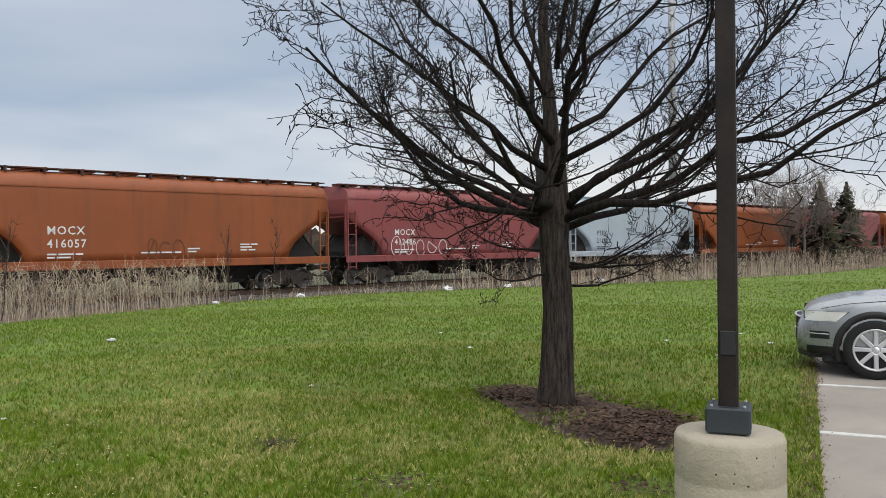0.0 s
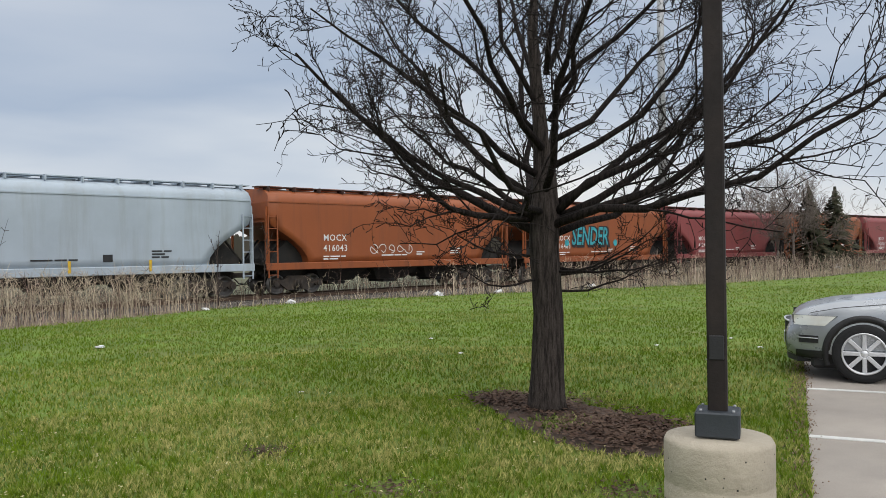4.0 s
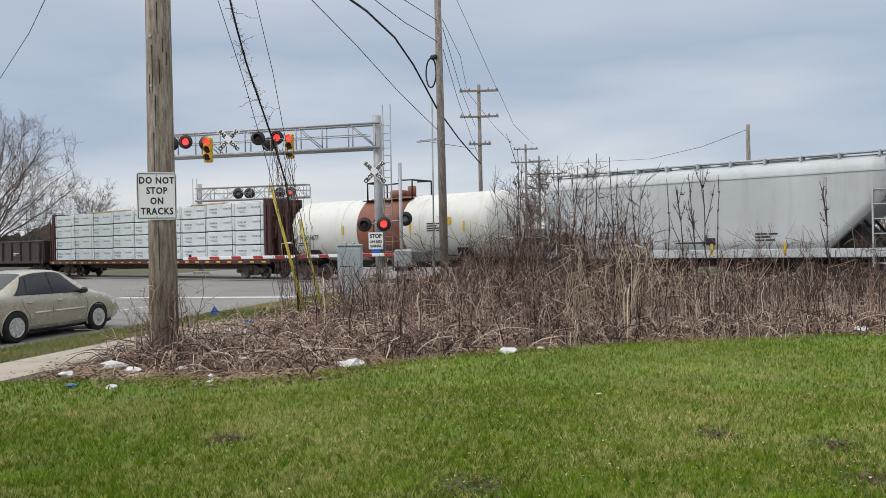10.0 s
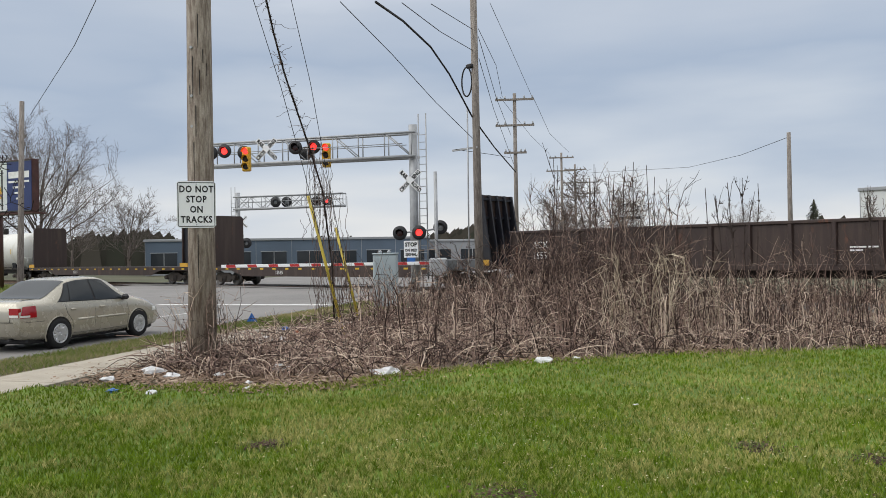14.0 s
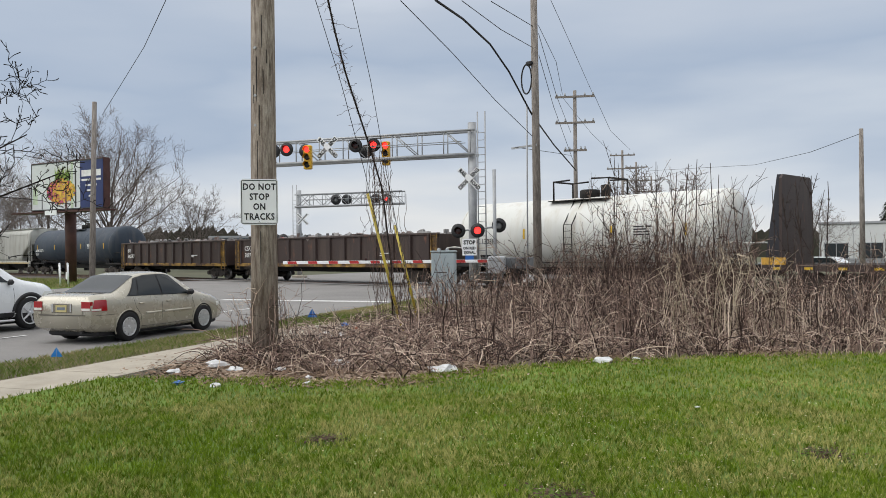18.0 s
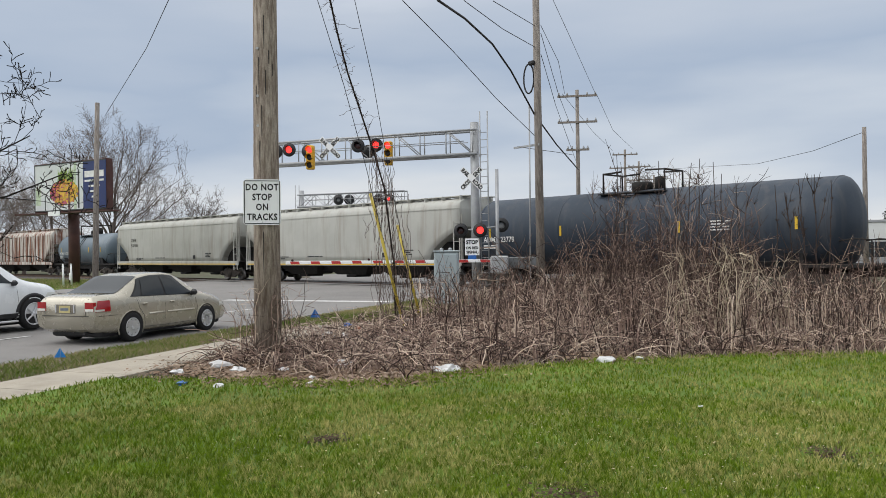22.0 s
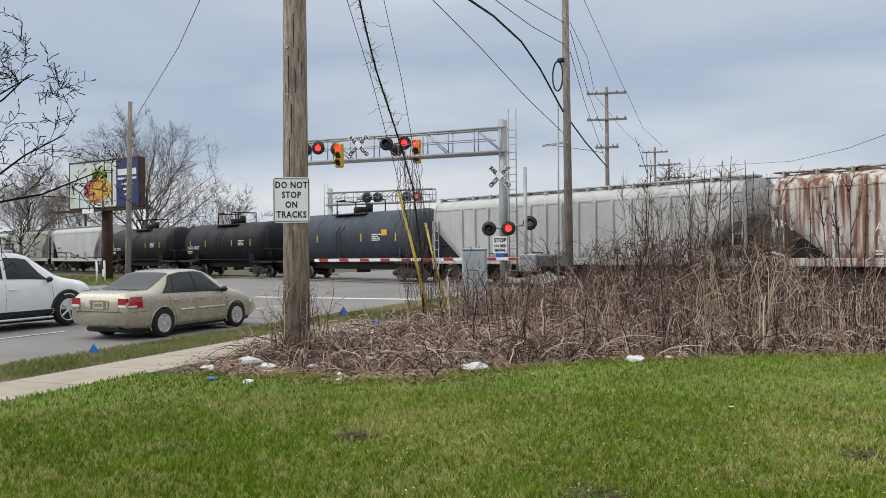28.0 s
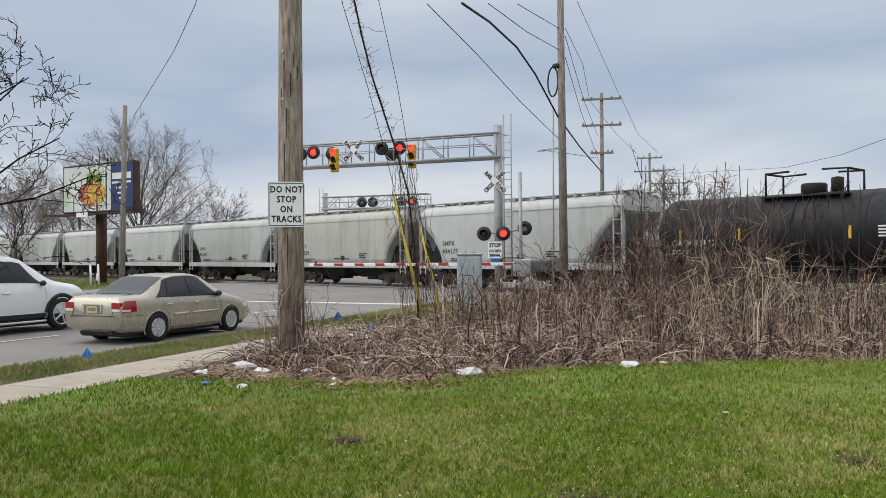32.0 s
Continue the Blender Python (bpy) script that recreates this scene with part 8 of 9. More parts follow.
cab = thing("signal_cabinet", "pale blue-grey steel signal cabinet beside the brambles", "cabinet", pose(-21.2, 18.3, -0.1, 0, 0, 45))
part("body", Geo().box((0, 0, 0.95), (0.84, 0.6, 1.9), 0.03), CABINET_GREY, cab)
part("door", Geo().box((0, -0.31, 0.98), (0.74, 0.03, 1.68), 0.01), CABINET_GREY, cab)
part("roof", Geo().box((0, 0, 1.93), (0.9, 0.66, 0.06), 0.02), CABINET_GREY, cab)
part("latch", Geo().box((0.28, -0.335, 1.0), (0.04, 0.03, 0.2)), GALV, cab)
for x in (-0.18, 0.12):
    part("vent_cap", Geo().lathe([(0.05, 1.95), (0.07, 2.02), (0, 2.06)], 10, (x, 0, 0), "z"), GALV, cab)
part("footing", Geo().box((0, 0, 0.0), (1.0, 0.75, 0.25), 0.03), CONCRETE, cab)

# billboard on a single steel post
bb = thing("billboard", "roadside billboard with a flower picture and a blue panel", "billboard", frame_on((-58.35, 14.25, 0), (-57.17, 18.4, 0)))
W_, H_ = 7.4, 3.25
bb.matrix_basis = pose(-57.7, 16.2, 6.6, 0, 0, 20.4)
part("frame", Geo().box((0, 0.25, 0), (W_ + 0.1, 0.5, H_ + 0.12), 0.02), BRICKRED, bb)
part("face", Geo().box((-1.1, -0.02, 0), (W_ - 2.3, 0.03, H_)), surface("billboard_photo_ground", (0.64, 0.67, 0.66), 0.5, 0, 0.12, 0.5, 6, bump=0), bb, "picture panel with pale greys and greens")
part("blue_panel", Geo().box((W_ / 2 - 1.15, -0.02, 0), (2.3, 0.03, H_)), surface("billboard_blue", (0.008, 0.024, 0.115), 0.5, 0, 0.1, 2, 20, bump=0), bb)
def printed(nm, material, pts, sizes, petals=5, squash=1.0, lift=0.0):
    """Flat printed shapes on the picture panel."""
    n_ = len(pts)
    a = rng.uniform(0, 6.28, n_)
    v = np.stack([np.stack([pts[:, 0] + sizes * np.cos(a + q), np.full(n_, -0.038 - lift) - rng.uniform(0, 0.003, n_), pts[:, 1] + squash * sizes * np.sin(a + q)], 1) for q in np.arange(petals) * 6.2832 / petals], 1).reshape(-1, 3)
    i = np.arange(n_) * petals
    tagged(part(nm, quick_mesh(nm, v, np.stack([i + q for q in range(petals)], 1), material), None, bb), kind="stuff")


INK = {nm: surface("ink_" + nm, col, 0.5, 0, 0.3, 3, 12, bump=0) for nm, col in (("violet", (0.16, 0.012, 0.09)), ("pink", (0.46, 0.06, 0.15)), ("yellow", (0.66, 0.42, 0.03)), ("orange", (0.55, 0.17, 0.03)), ("leaf", (0.10, 0.20, 0.02)), ("lime", (0.34, 0.46, 0.05)), ("dark", (0.03, 0.035, 0.03)), ("mint", (0.50, 0.60, 0.42)))}
# hanging basket: leaf ground, then petals, dense towards the middle; grassy plume above
q = rng.uniform(-1, 1, (420, 2))
q = q[np.hypot(q[:, 0], q[:, 1]) < 1] * (1.45, 0.78) + (-0.55, -0.38)
printed("printed_foliage", INK["leaf"], q, rng.uniform(0.05, 0.15, len(q)))
for nm, n_, cx, lift in (("violet", 330, -0.95, 0.004), ("pink", 320, -0.75, 0.006), ("orange", 230, -0.2, 0.007), ("yellow", 330, 0.05, 0.008)):
    q = rng.normal(0, 1, (n_, 2)) * (0.72, 0.46) + (cx - 0.1, -0.38)
    q = q[np.hypot((q[:, 0] + 0.55) / 1.5, (q[:, 1] + 0.38) / 0.85) < 1]
    printed("printed_bouquet", INK[nm], q, rng.uniform(0.035, 0.105, len(q)), lift=lift)
for nm, n_, lift in (("mint", 60, 0.0), ("lime", 150, 0.003), ("leaf", 60, 0.005)):
    x0 = rng.uniform(-1.15, 0.35, n_)
    z0_ = rng.uniform(0.1, 0.7, n_)
    dx, dz = rng.normal(0, 0.14, n_), rng.uniform(0.25, 0.8, n_)
    z1_ = np.minimum(z0_ + dz, 1.55)
    w_ = rng.uniform(0.012, 0.04, n_)
    v = np.stack([np.stack([x0 - w_, 0 * x0 - 0.040 - lift, z0_], 1), np.stack([x0 + w_, 0 * x0 - 0.040 - lift, z0_], 1), np.stack([x0 + dx, 0 * x0 - 0.040 - lift, z1_], 1)], 1).reshape(-1, 3)
    i = np.arange(n_) * 3
    tagged(part("printed_foliage", quick_mesh("printed_foliage", v, np.stack([i, i + 1, i + 2], 1), INK[nm]), None, bb), kind="stuff")
# dim porch posts in the picture's ground
for x, w_, z_, h_, nm in ((-2.55, 0.10, -1.05, 1.0, "dark"), (0.62, 0.26, 0.0, H_ - 0.04, "mint"), (0.98, 0.16, -0.2, 2.6, "dark"), (-3.3, 0.5, -0.6, 1.2, "mint")):
    part("printed_post", Geo().box((x, -0.037, z_), (w_, 0.003, h_)), INK[nm], bb)
part("frame_edge", Geo().box((-W_ / 2 + 0.03, -0.04, 0), (0.07, 0.03, H_)).box((0, -0.04, H_ / 2 - 0.03), (W_, 0.03, 0.07)).box((0, -0.04, -H_ / 2 + 0.03), (W_, 0.03, 0.07)), INK["dark"], bb)
g = Geo().box((W_ / 2 - 1.15, -0.04, 0.72), (1.9, 0.006, 0.42))
part("name_bar", g, WHITE_MARK, bb, "white bar in place of a shop name")
g = Geo()
for i, w in enumerate((1.9, 1.1, 0.8, 0.5)):
    part("text_bar", Geo().box((W_ / 2 - 1.15, -0.04, 0.28 - i * 0.36), (w, 0.006, 0.13)), WHITE_MARK, bb)
part("catwalk", Geo().box((0.2, -0.5, -H_ / 2 - 0.2), (W_ + 2.2, 0.9, 0.10)), BRICKRED, bb)
for x in (-2.6, 0.2, 2.6):
    part("catwalk_bracket", Geo().box((x, -0.3, -H_ / 2 - 0.1), (0.10, 0.9, 0.12)), BRICKRED, bb)
part("owner_plate", Geo().box((-0.3, -0.98, -H_ / 2 - 0.25), (1.2, 0.03, 0.3)), SIGN_WHITE, bb)
part("post", Geo().tube([(0, 0.3, -6.9), (0, 0.3, 0.0)], 0.36, 16), BRICKRED, bb)
part("post_label", Geo().box((0.1, -0.1, -6.1), (0.22, 0.02, 0.5)), SIGN_WHITE, bb)

pyl = thing("pylon_sign", "pale dealership pylon sign with a dark oval emblem", "sign", pose(-47.6, 76.4, -0.2, 0, 0, 32))
part("panel", Geo().box((0, 0, 6.2), (3.4, 0.4, 3.0), 0.04), SIGN_WHITE, pyl)
ov = Geo()
ov.tube([(1.0 * math.cos(a), -0.22, 6.7 + 0.42 * math.sin(a)) for a in np.linspace(0, 6.28, 24)], 0.07, 6)
part("emblem", ov, BLACK_MARK, pyl)
part("name_bar", Geo().box((0, -0.215, 5.6), (2.5, 0.01, 0.32)), BLACK_MARK, pyl)
for x in (-1.3, 1.3):
    part("leg", Geo().box((x, 0, 2.4), (0.2, 0.3, 4.8)), GALV, pyl)

# buildings beyond the track
WALL_WHITE = surface("dealer_wall", (0.62, 0.63, 0.62), 0.6, 0, 0.06, 0.3, 8, bump=0.02)
WALL_BLUE = surface("warehouse_wall", (0.10, 0.135, 0.18), 0.7, 0, 0.1, 0.2, 8, bump=0.02)
WALL_GREY = surface("shed_wall", (0.30, 0.31, 0.32), 0.7, 0, 0.1, 0.2, 8, bump=0.02)
GLASS = surface("dark_window_glass", (0.03, 0.035, 0.04), 0.12, 0, 0.1, 1, 8, bump=0)


def building(name, label, x, y, w, d, h, turn, wall, bays=8, sign=False):
    ob = thing(name, label, "building", pose(x, y, -0.2, 0, 0, turn))
    part("wall", Geo().box((0, 0, h / 2), (w, d, h)), wall, ob)
    part("roof", Geo().box((0, 0, h + 0.15), (w + 0.3, d + 0.3, 0.3), 0.04), WALL_GREY, ob)
    part("base_course", Geo().box((0, -d / 2 - 0.03, 0.4), (w, 0.08, 0.8)), WALL_GREY, ob)
    for i in range(bays):
        xx = -w / 2 + w * (i + 0.5) / bays
        win = part("window", Geo().box((xx, -d / 2 - 0.02, 1.7), (w / bays * 0.7, 0.05, 1.9)), GLASS, ob)
        part("frame", Geo().box((xx, -d / 2 - 0.05, 1.7), (0.08, 0.04, 1.9)).box((xx, -d / 2 - 0.05, 2.68), (w / bays * 0.74, 0.05, 0.08)).box((xx, -d / 2 - 0.05, 0.74), (w / bays * 0.74, 0.05, 0.08)), GALV, win)
        part("joint", Geo().box((-w / 2 + w * i / bays, -d / 2 - 0.015, h / 2), (0.05, 0.03, h)), WALL_GREY, ob)
    if sign:
        e = Geo().tube([(-w * 0.43 + 1.1 * math.cos(a), -d / 2 - 0.06, h - 1.5 + 0.45 * math.sin(a)) for a in np.linspace(0, 6.28, 22)], 0.08, 6)
        part("emblem", e, BLACK_MARK, ob)
        bars = Geo()
        for i in range(8):
            bars.box((-w * 0.43 - 1.8 + i * 0.55, -d / 2 - 0.05, h - 2.6), (0.14 if i % 2 else 0.3, 0.02, 0.5))
        part("name_bar", bars, BLACK_MARK, ob, "dark bars in place of a dealer's name")
    return ob


building("dealership", "large white dealership building beyond the track", 2.0, 84.5, 50, 24, 6.6, 2, WALL_WHITE, 12, True)
building("warehouse", "long slate-blue warehouse beyond the crossing", -88, 60, 34, 14, 4.0, 56, WALL_BLUE, 8)
building("warehouse", "low grey shed beyond the crossing", -74, 82, 26, 12, 3.6, 48, WALL_GREY, 6)
building("warehouse", "low white building among the far trees", -108, 70, 22, 10, 4.5, 58, WALL_WHITE, 5)
building("warehouse", "low pale building behind the lot lamps", -33, 112, 30, 14, 5, 20, WALL_WHITE, 8)


# ---- vehicles ----
TYRE = surface("tyre_rubber", (0.010, 0.010, 0.011), 0.85, 0, 0.2, 5, 40)
RIM = surface("alloy_rim", (0.62, 0.63, 0.65), 0.35, 0.5, 0.1, 5, 40, bump=0)
CAR_GLASS = surface("car_glass", (0.020, 0.025, 0.028), 0.06, 0, 0.1, 1, 8, bump=0)
TAIL_RED = surface("tail_lamp_red", (0.33, 0.006, 0.010), 0.15, 0, 0.1, 5, 40, bump=0, coat=0.5)
LAMP_CLEAR = surface("headlamp_lens", (0.78, 0.78, 0.72), 0.12, 0.2, 0.1, 5, 40, bump=0, coat=0.5)
TRIM_BLACK = surface("black_trim", (0.02, 0.02, 0.022), 0.6, 0, 0.2, 5, 40)
SEAM = surface("panel_gap", (0.05, 0.048, 0.042), 0.8, 0, 0.1, 5, 40, bump=0)
CAR_GLASS.node_tree.nodes["Principled BSDF"].inputs["Specular IOR Level"].default_value = 0.35
CHAMPAGNE = surface("champagne_car_paint", (0.42, 0.39, 0.315), 0.26, 0.25, 0.02, 1, 3, None, 0.0, False, None, 0.0, coat=0.5)
PEARL = surface("white_car_paint", (0.74, 0.76, 0.77), 0.25, 0, 0.01, 1, 3, None, 0.0, False, None, 0.0, coat=0.5)
SILVER = surface("silver_car_paint", (0.34, 0.36, 0.385), 0.30, 0.40, 0.02, 1, 3, None, 0.0, False, None, 0.0, coat=0.5)


def smooth_line(pairs, x):
    """A soft curve through pairs, along x."""
    px = [p[0] for p in pairs]
    lo = float(np.interp(x - 0.05, px, [p[1] for p in pairs]))
    md = float(np.interp(x, px, [p[1] for p in pairs]))
    hi = float(np.interp(x + 0.05, px, [p[1] for p in pairs]))
    return 0.25 * lo + 0.5 * md + 0.25 * hi


class CarShape:
    """The skin of a car: along x from tail to nose, across as f from the sill (0) over the belt (1) to the roof's middle (2)."""

    def __init__(self, L, W, top, belt, base, roof_w, tail_in=0.80, nose_in=0.78):
        self.L, self.hw, self.top, self.belt, self.base, self.roof_w, self.tail_in, self.nose_in = L, W / 2, top, belt, base, roof_w, tail_in, nose_in

    def width(self, x):
        k = self.tail_in if x < 0 else self.nose_in
        e = max(0.0, (abs(x) - (self.L / 2 - 0.85)) / 0.85)
        return self.hw * (1 - (1 - k) * e ** 2.4)

    def half(self, x):
        w = self.width(x)
        zt, zb = smooth_line(self.top, x), smooth_line(self.base, x)
        zs = min(smooth_line(self.belt, x), zt - 0.03)
        wr = w * float(np.interp(x, [p[0] for p in self.roof_w], [p[1] for p in self.roof_w]))
        ws = 0.945 * w
        d = zs - zb
        lower = [(0, zb), (0.78 * w, zb), (0.93 * w, zb + 0.05), (0.975 * w, zb + 0.13), (0.995 * w, zb + d * 0.42), (w, zb + d * 0.62), (0.99 * w, zb + d * 0.80), (0.97 * w, zb + d * 0.93), (ws, zs)]
        g = zt - zs
        upper = [(ws + (wr - ws) * a, zs + g * b) for a, b in ((0.10, 0.16), (0.28, 0.38), (0.50, 0.60), (0.76, 0.80), (0.90, 0.89), (1.0, 0.945))]
        upper += [(wr * 0.86, zs + g * 0.978), (wr * 0.5, zs + g * 0.995), (0, zt)]
        return lower + upper

    def at(self, x, f):
        """A point of the greenhouse: f from 0 at the belt to 1 at the roof's edge."""
        h = self.half(x)[8:15]
        zs, zt = h[0][1], h[-1][1]
        z = zs + (zt - zs) * f
        return x, float(np.interp(z, [p[1] for p in h], [p[0] for p in h])), z

    def side(self, x, z):
        """The skin's half width at a height below the belt."""
        h = self.half(x)[1:9]
        return float(np.interp(z, [p[1] for p in h], [p[0] for p in h]))

    def over(self, x, k):
        """A point of the top skin at k of the roof's half width."""
        h = self.half(x)[13:]
        y = k * h[1][0]
        hy = [p[0] for p in h][::-1]
        return x, y, float(np.interp(abs(y), hy, [p[1] for p in h][::-1]))

    def skin(self, n=72):
        t = np.linspace(-1, 1, n)
        xs_ = self.L / 2 * np.sign(t) * (1 - (1 - np.abs(t)) ** 1.25)
        rings = []
        for x in xs_:
            half = self.half(float(x))
            rings.append([(x, y, z) for y, z in half] + [(x, -y, z) for y, z in reversed(half[1:-1])])
        m = len(rings[0])
        f = [(i * m + j, i * m + (j + 1) % m, (i + 1) * m + (j + 1) % m, (i + 1) * m + j) for i in range(n - 1) for j in range(m)]
        f += [tuple(range(m)), tuple(range((n - 1) * m, n * m))]
        return Geo().add([p for r in rings for p in r], f, True)

    def side_pane(self, s, bottom, upper, f0, f1, lift=0.008):
        """A side window: x spans at its lower and upper edges."""
        nu, nv = 12, 8
        v = []
        for j in range(nv + 1):
            b = j / nv
            for i in range(nu + 1):
                a = i / nu
                x = (bottom[0] + (bottom[1] - bottom[0]) * a) * (1 - b) + (upper[0] + (upper[1] - upper[0]) * a) * b
                px, py, pz = self.at(x, f0 + (f1 - f0) * b)
                v.append((px, s * (py + lift), pz + lift * 0.3))
        return Geo().add(v, [(j * (nu + 1) + i, j * (nu + 1) + i + 1, (j + 1) * (nu + 1) + i + 1, (j + 1) * (nu + 1) + i) for j in range(nv) for i in range(nu)], True)

    def screen(self, x0, x1, k=0.93, lift=0.009):
        """A windscreen or rear window between two cross lines."""
        nu, nv = 12, 10
        v = []
        dx = 1 if x0 > 0 else -1
        for j in range(nv + 1):
            x = x0 + (x1 - x0) * j / nv
            for i in range(nu + 1):
                px, py, pz = self.over(x, (2 * i / nu - 1) * k)
                v.append((px + dx * lift * 0.6, py, pz + lift))
        return Geo().add(v, [(j * (nu + 1) + i, j * (nu + 1) + i + 1, (j + 1) * (nu + 1) + i + 1, (j + 1) * (nu + 1) + i) for j in range(nv) for i in range(nu)], True)

    def patch(self, s, x0, x1, z0, z1, lift=0.006, cut=0.0):
        """A lamp or plate that lies on the side skin and round the corner."""
        nu, nv = 10, 5
        v = []
        for j in range(nv + 1):
            z = z0 + (z1 - z0) * j / nv
            for i in range(nu + 1):
                a = i / nu
                x = x0 + (x1 - x0) * a + cut * (j / nv) * (1 - a)
                v.append((x, s * (self.side(x, min(z, self.half(x)[8][1])) + lift), z))
        return Geo().add(v, [(j * (nu + 1) + i, j * (nu + 1) + i + 1, (j + 1) * (nu + 1) + i + 1, (j + 1) * (nu + 1) + i) for j in range(nv) for i in range(nu)], True)

    def seam(self, s, pts, w=0.009):
        """A dark gap along the side skin between (x, z) points."""
        g = Geo()
        for (xa, za), (xb, zb) in zip(pts, pts[1:]):
            line = []
            for i in range(5):
                x, z = xa + (xb - xa) * i / 4, za + (zb - za) * i / 4
                line.append((x, s * (self.side(x, z) + 0.0005), z))
            g.tube(line, w / 2, 4)
        return g


def wheel_of(car, x, y, r, spokes, rim_r, hub=False):
    s = -1 if y < 0 else 1
    ty = part("wheel", shared(f"tyre{r}", lambda: Geo().lathe([(rim_r * 0.98, -0.09), (r * 0.93, -0.11), (r, -0.07), (r, 0.07), (r * 0.93, 0.11), (rim_r * 0.98, 0.09)], 36, caps=False), TYRE), None, car, "black tyre", pose(x, y, r))

    def rim():
        g = Geo().lathe([(rim_r, -0.085), (rim_r, -0.102), (rim_r * 0.92, -0.102), (rim_r * 0.89, -0.05)], 36, caps=False)
        g.lathe([(0.0, -0.092), (rim_r * 0.2, -0.088), (rim_r * 0.26, -0.06)], 16)
        for k in range(spokes):
            a = 2 * math.pi * k / spokes
            ro = Euler((0, a, 0)).to_matrix()
            wd = 0.44 if hub else 0.15 if spokes < 7 else 0.20
            g.box(ro @ Vector((rim_r * 0.56, -0.082, 0)), (rim_r * 0.78, 0.03, rim_r * wd), 0.008, ro)
        return g
    part("rim", shared(f"rim{r}{spokes}{rim_r}", rim, RIM), None, ty, "silver spoked rim", pose(0, 0, 0, 0, 0, 0 if s < 0 else 180))
    part("brake_disc", shared(f"disc{r}", lambda: Geo().lathe([(0, -0.05), (rim_r * 0.93, -0.05), (rim_r * 0.93, 0.02), (0, 0.02)], 24), TRIM_BLACK), None, ty, m=pose(0, 0, 0, 0, 0, 0 if s < 0 else 180))


def car_base(name, label, m, shape, paint, wheels, r, spokes, rim_r, arch_w=0.03, hub=False):
    car = thing(name, label, "car", m)
    part("body", shape.skin(), paint, car)
    for x in wheels:
        for s in (-1, 1):
            n_ = 26
            a = np.linspace(radians(-22), radians(202), n_)
            rings = []
            for rr, lift in ((r * 1.13 + arch_w, -0.01), (r * 1.13 + arch_w, 0.014), (r * 1.13, 0.016), (r * 1.10, -0.02)):
                rings.append([(x + rr * math.cos(t), s * (shape.side(x + rr * math.cos(t), max(0.3, min(shape.half(x)[8][1], r + rr * math.sin(t)))) + lift), r + rr * math.sin(t)) for t in a])
            v = [p for q in rings for p in q]
            f = [(k * n_ + i, k * n_ + i + 1, (k + 1) * n_ + i + 1, (k + 1) * n_ + i) for k in range(3) for i in range(n_ - 1)]
            part("wheel_arch", Geo().add(v, f, True), TRIM_BLACK if arch_w > 0.04 else paint, car)
            yo = [s * (shape.side(x + r * 1.12 * math.cos(t), max(0.3, min(shape.half(x)[8][1], r + r * 1.12 * math.sin(t)))) + 0.004) for t in a]
            v = [(x + r * 1.12 * math.cos(t), y, r + r * 1.12 * math.sin(t)) for t, y in zip(a, yo)] + [(x + r * 0.2 * math.cos(t), s * (shape.side(x, r) + 0.003), r + r * 0.2 * math.sin(t)) for t in a]
            # skin is uncut: a near-black patch paints the dark hollow of the well
            part("wheel_well", Geo().add(v, [(i, i + 1, n_ + i + 1, n_ + i) for i in range(n_ - 1)]), UNDER, car)
            wheel_of(car, x, s * (shape.hw - 0.075), r, spokes, rim_r, hub)
    part("underbody", Geo().box((0, 0, 0.24), (shape.L * 0.88, shape.hw * 1.62, 0.18), 0.04), TRIM_BLACK, car)
    return car


def mirrors(car, shape, x, z, paint):
    for s in (-1, 1):
        y = shape.side(x, z - 0.02)
        part("mirror", Geo().box((x, s * (y + 0.10), z + 0.05), (0.11, 0.19, 0.13), 0.045).box((x + 0.03, s * (y + 0.02), z), (0.08, 0.1, 0.04), 0.01), paint, car)


# beige sedan waiting at the crossing; x runs to the nose
p_rear, p_front = Vector((-17.73, 6.18)), Vector((-18.90, 8.40))
head = math.degrees(math.atan2(p_front.y - p_rear.y, p_front.x - p_rear.x))
nrm = Vector((-math.sin(radians(head)), math.cos(radians(head))))
ahead_ = Vector((math.cos(radians(head)), math.sin(radians(head))))
cpos = p_rear.lerp(p_front, 0.5) + nrm * 0.82
sh1 = CarShape(4.51, 1.71,
               [(-2.30, 0.74), (-2.255, 0.93), (-2.19, 1.01), (-2.0, 1.045), (-1.62, 1.045), (-1.45, 1.10), (-0.86, 1.41), (-0.55, 1.47), (-0.05, 1.485), (0.22, 1.46), (0.45, 1.38), (1.12, 1.00), (1.3, 0.96), (1.75, 0.86), (2.05, 0.76), (2.2, 0.66), (2.3, 0.52)],
               [(-2.3, 0.86), (-2.0, 0.955), (-1.2, 0.965), (0.8, 0.93), (1.3, 0.88), (2.0, 0.70), (2.3, 0.50)],
               [(-2.3, 0.36), (-2.05, 0.25), (-1.5, 0.20), (1.6, 0.19), (2.1, 0.22), (2.3, 0.30)],
               [(-2.3, 0.80), (-1.7, 0.80), (-0.9, 0.69), (0.2, 0.68), (0.5, 0.69), (1.15, 0.80), (2.3, 0.80)], 0.93, 0.78)
sedan = car_base("sedan", "champagne-beige four-door sedan waiting at the crossing", pose(cpos.x, cpos.y, -0.06, 0, 0, head), sh1, CHAMPAGNE, (-1.255, 1.255), 0.315, 9, 0.205, 0.012, True)
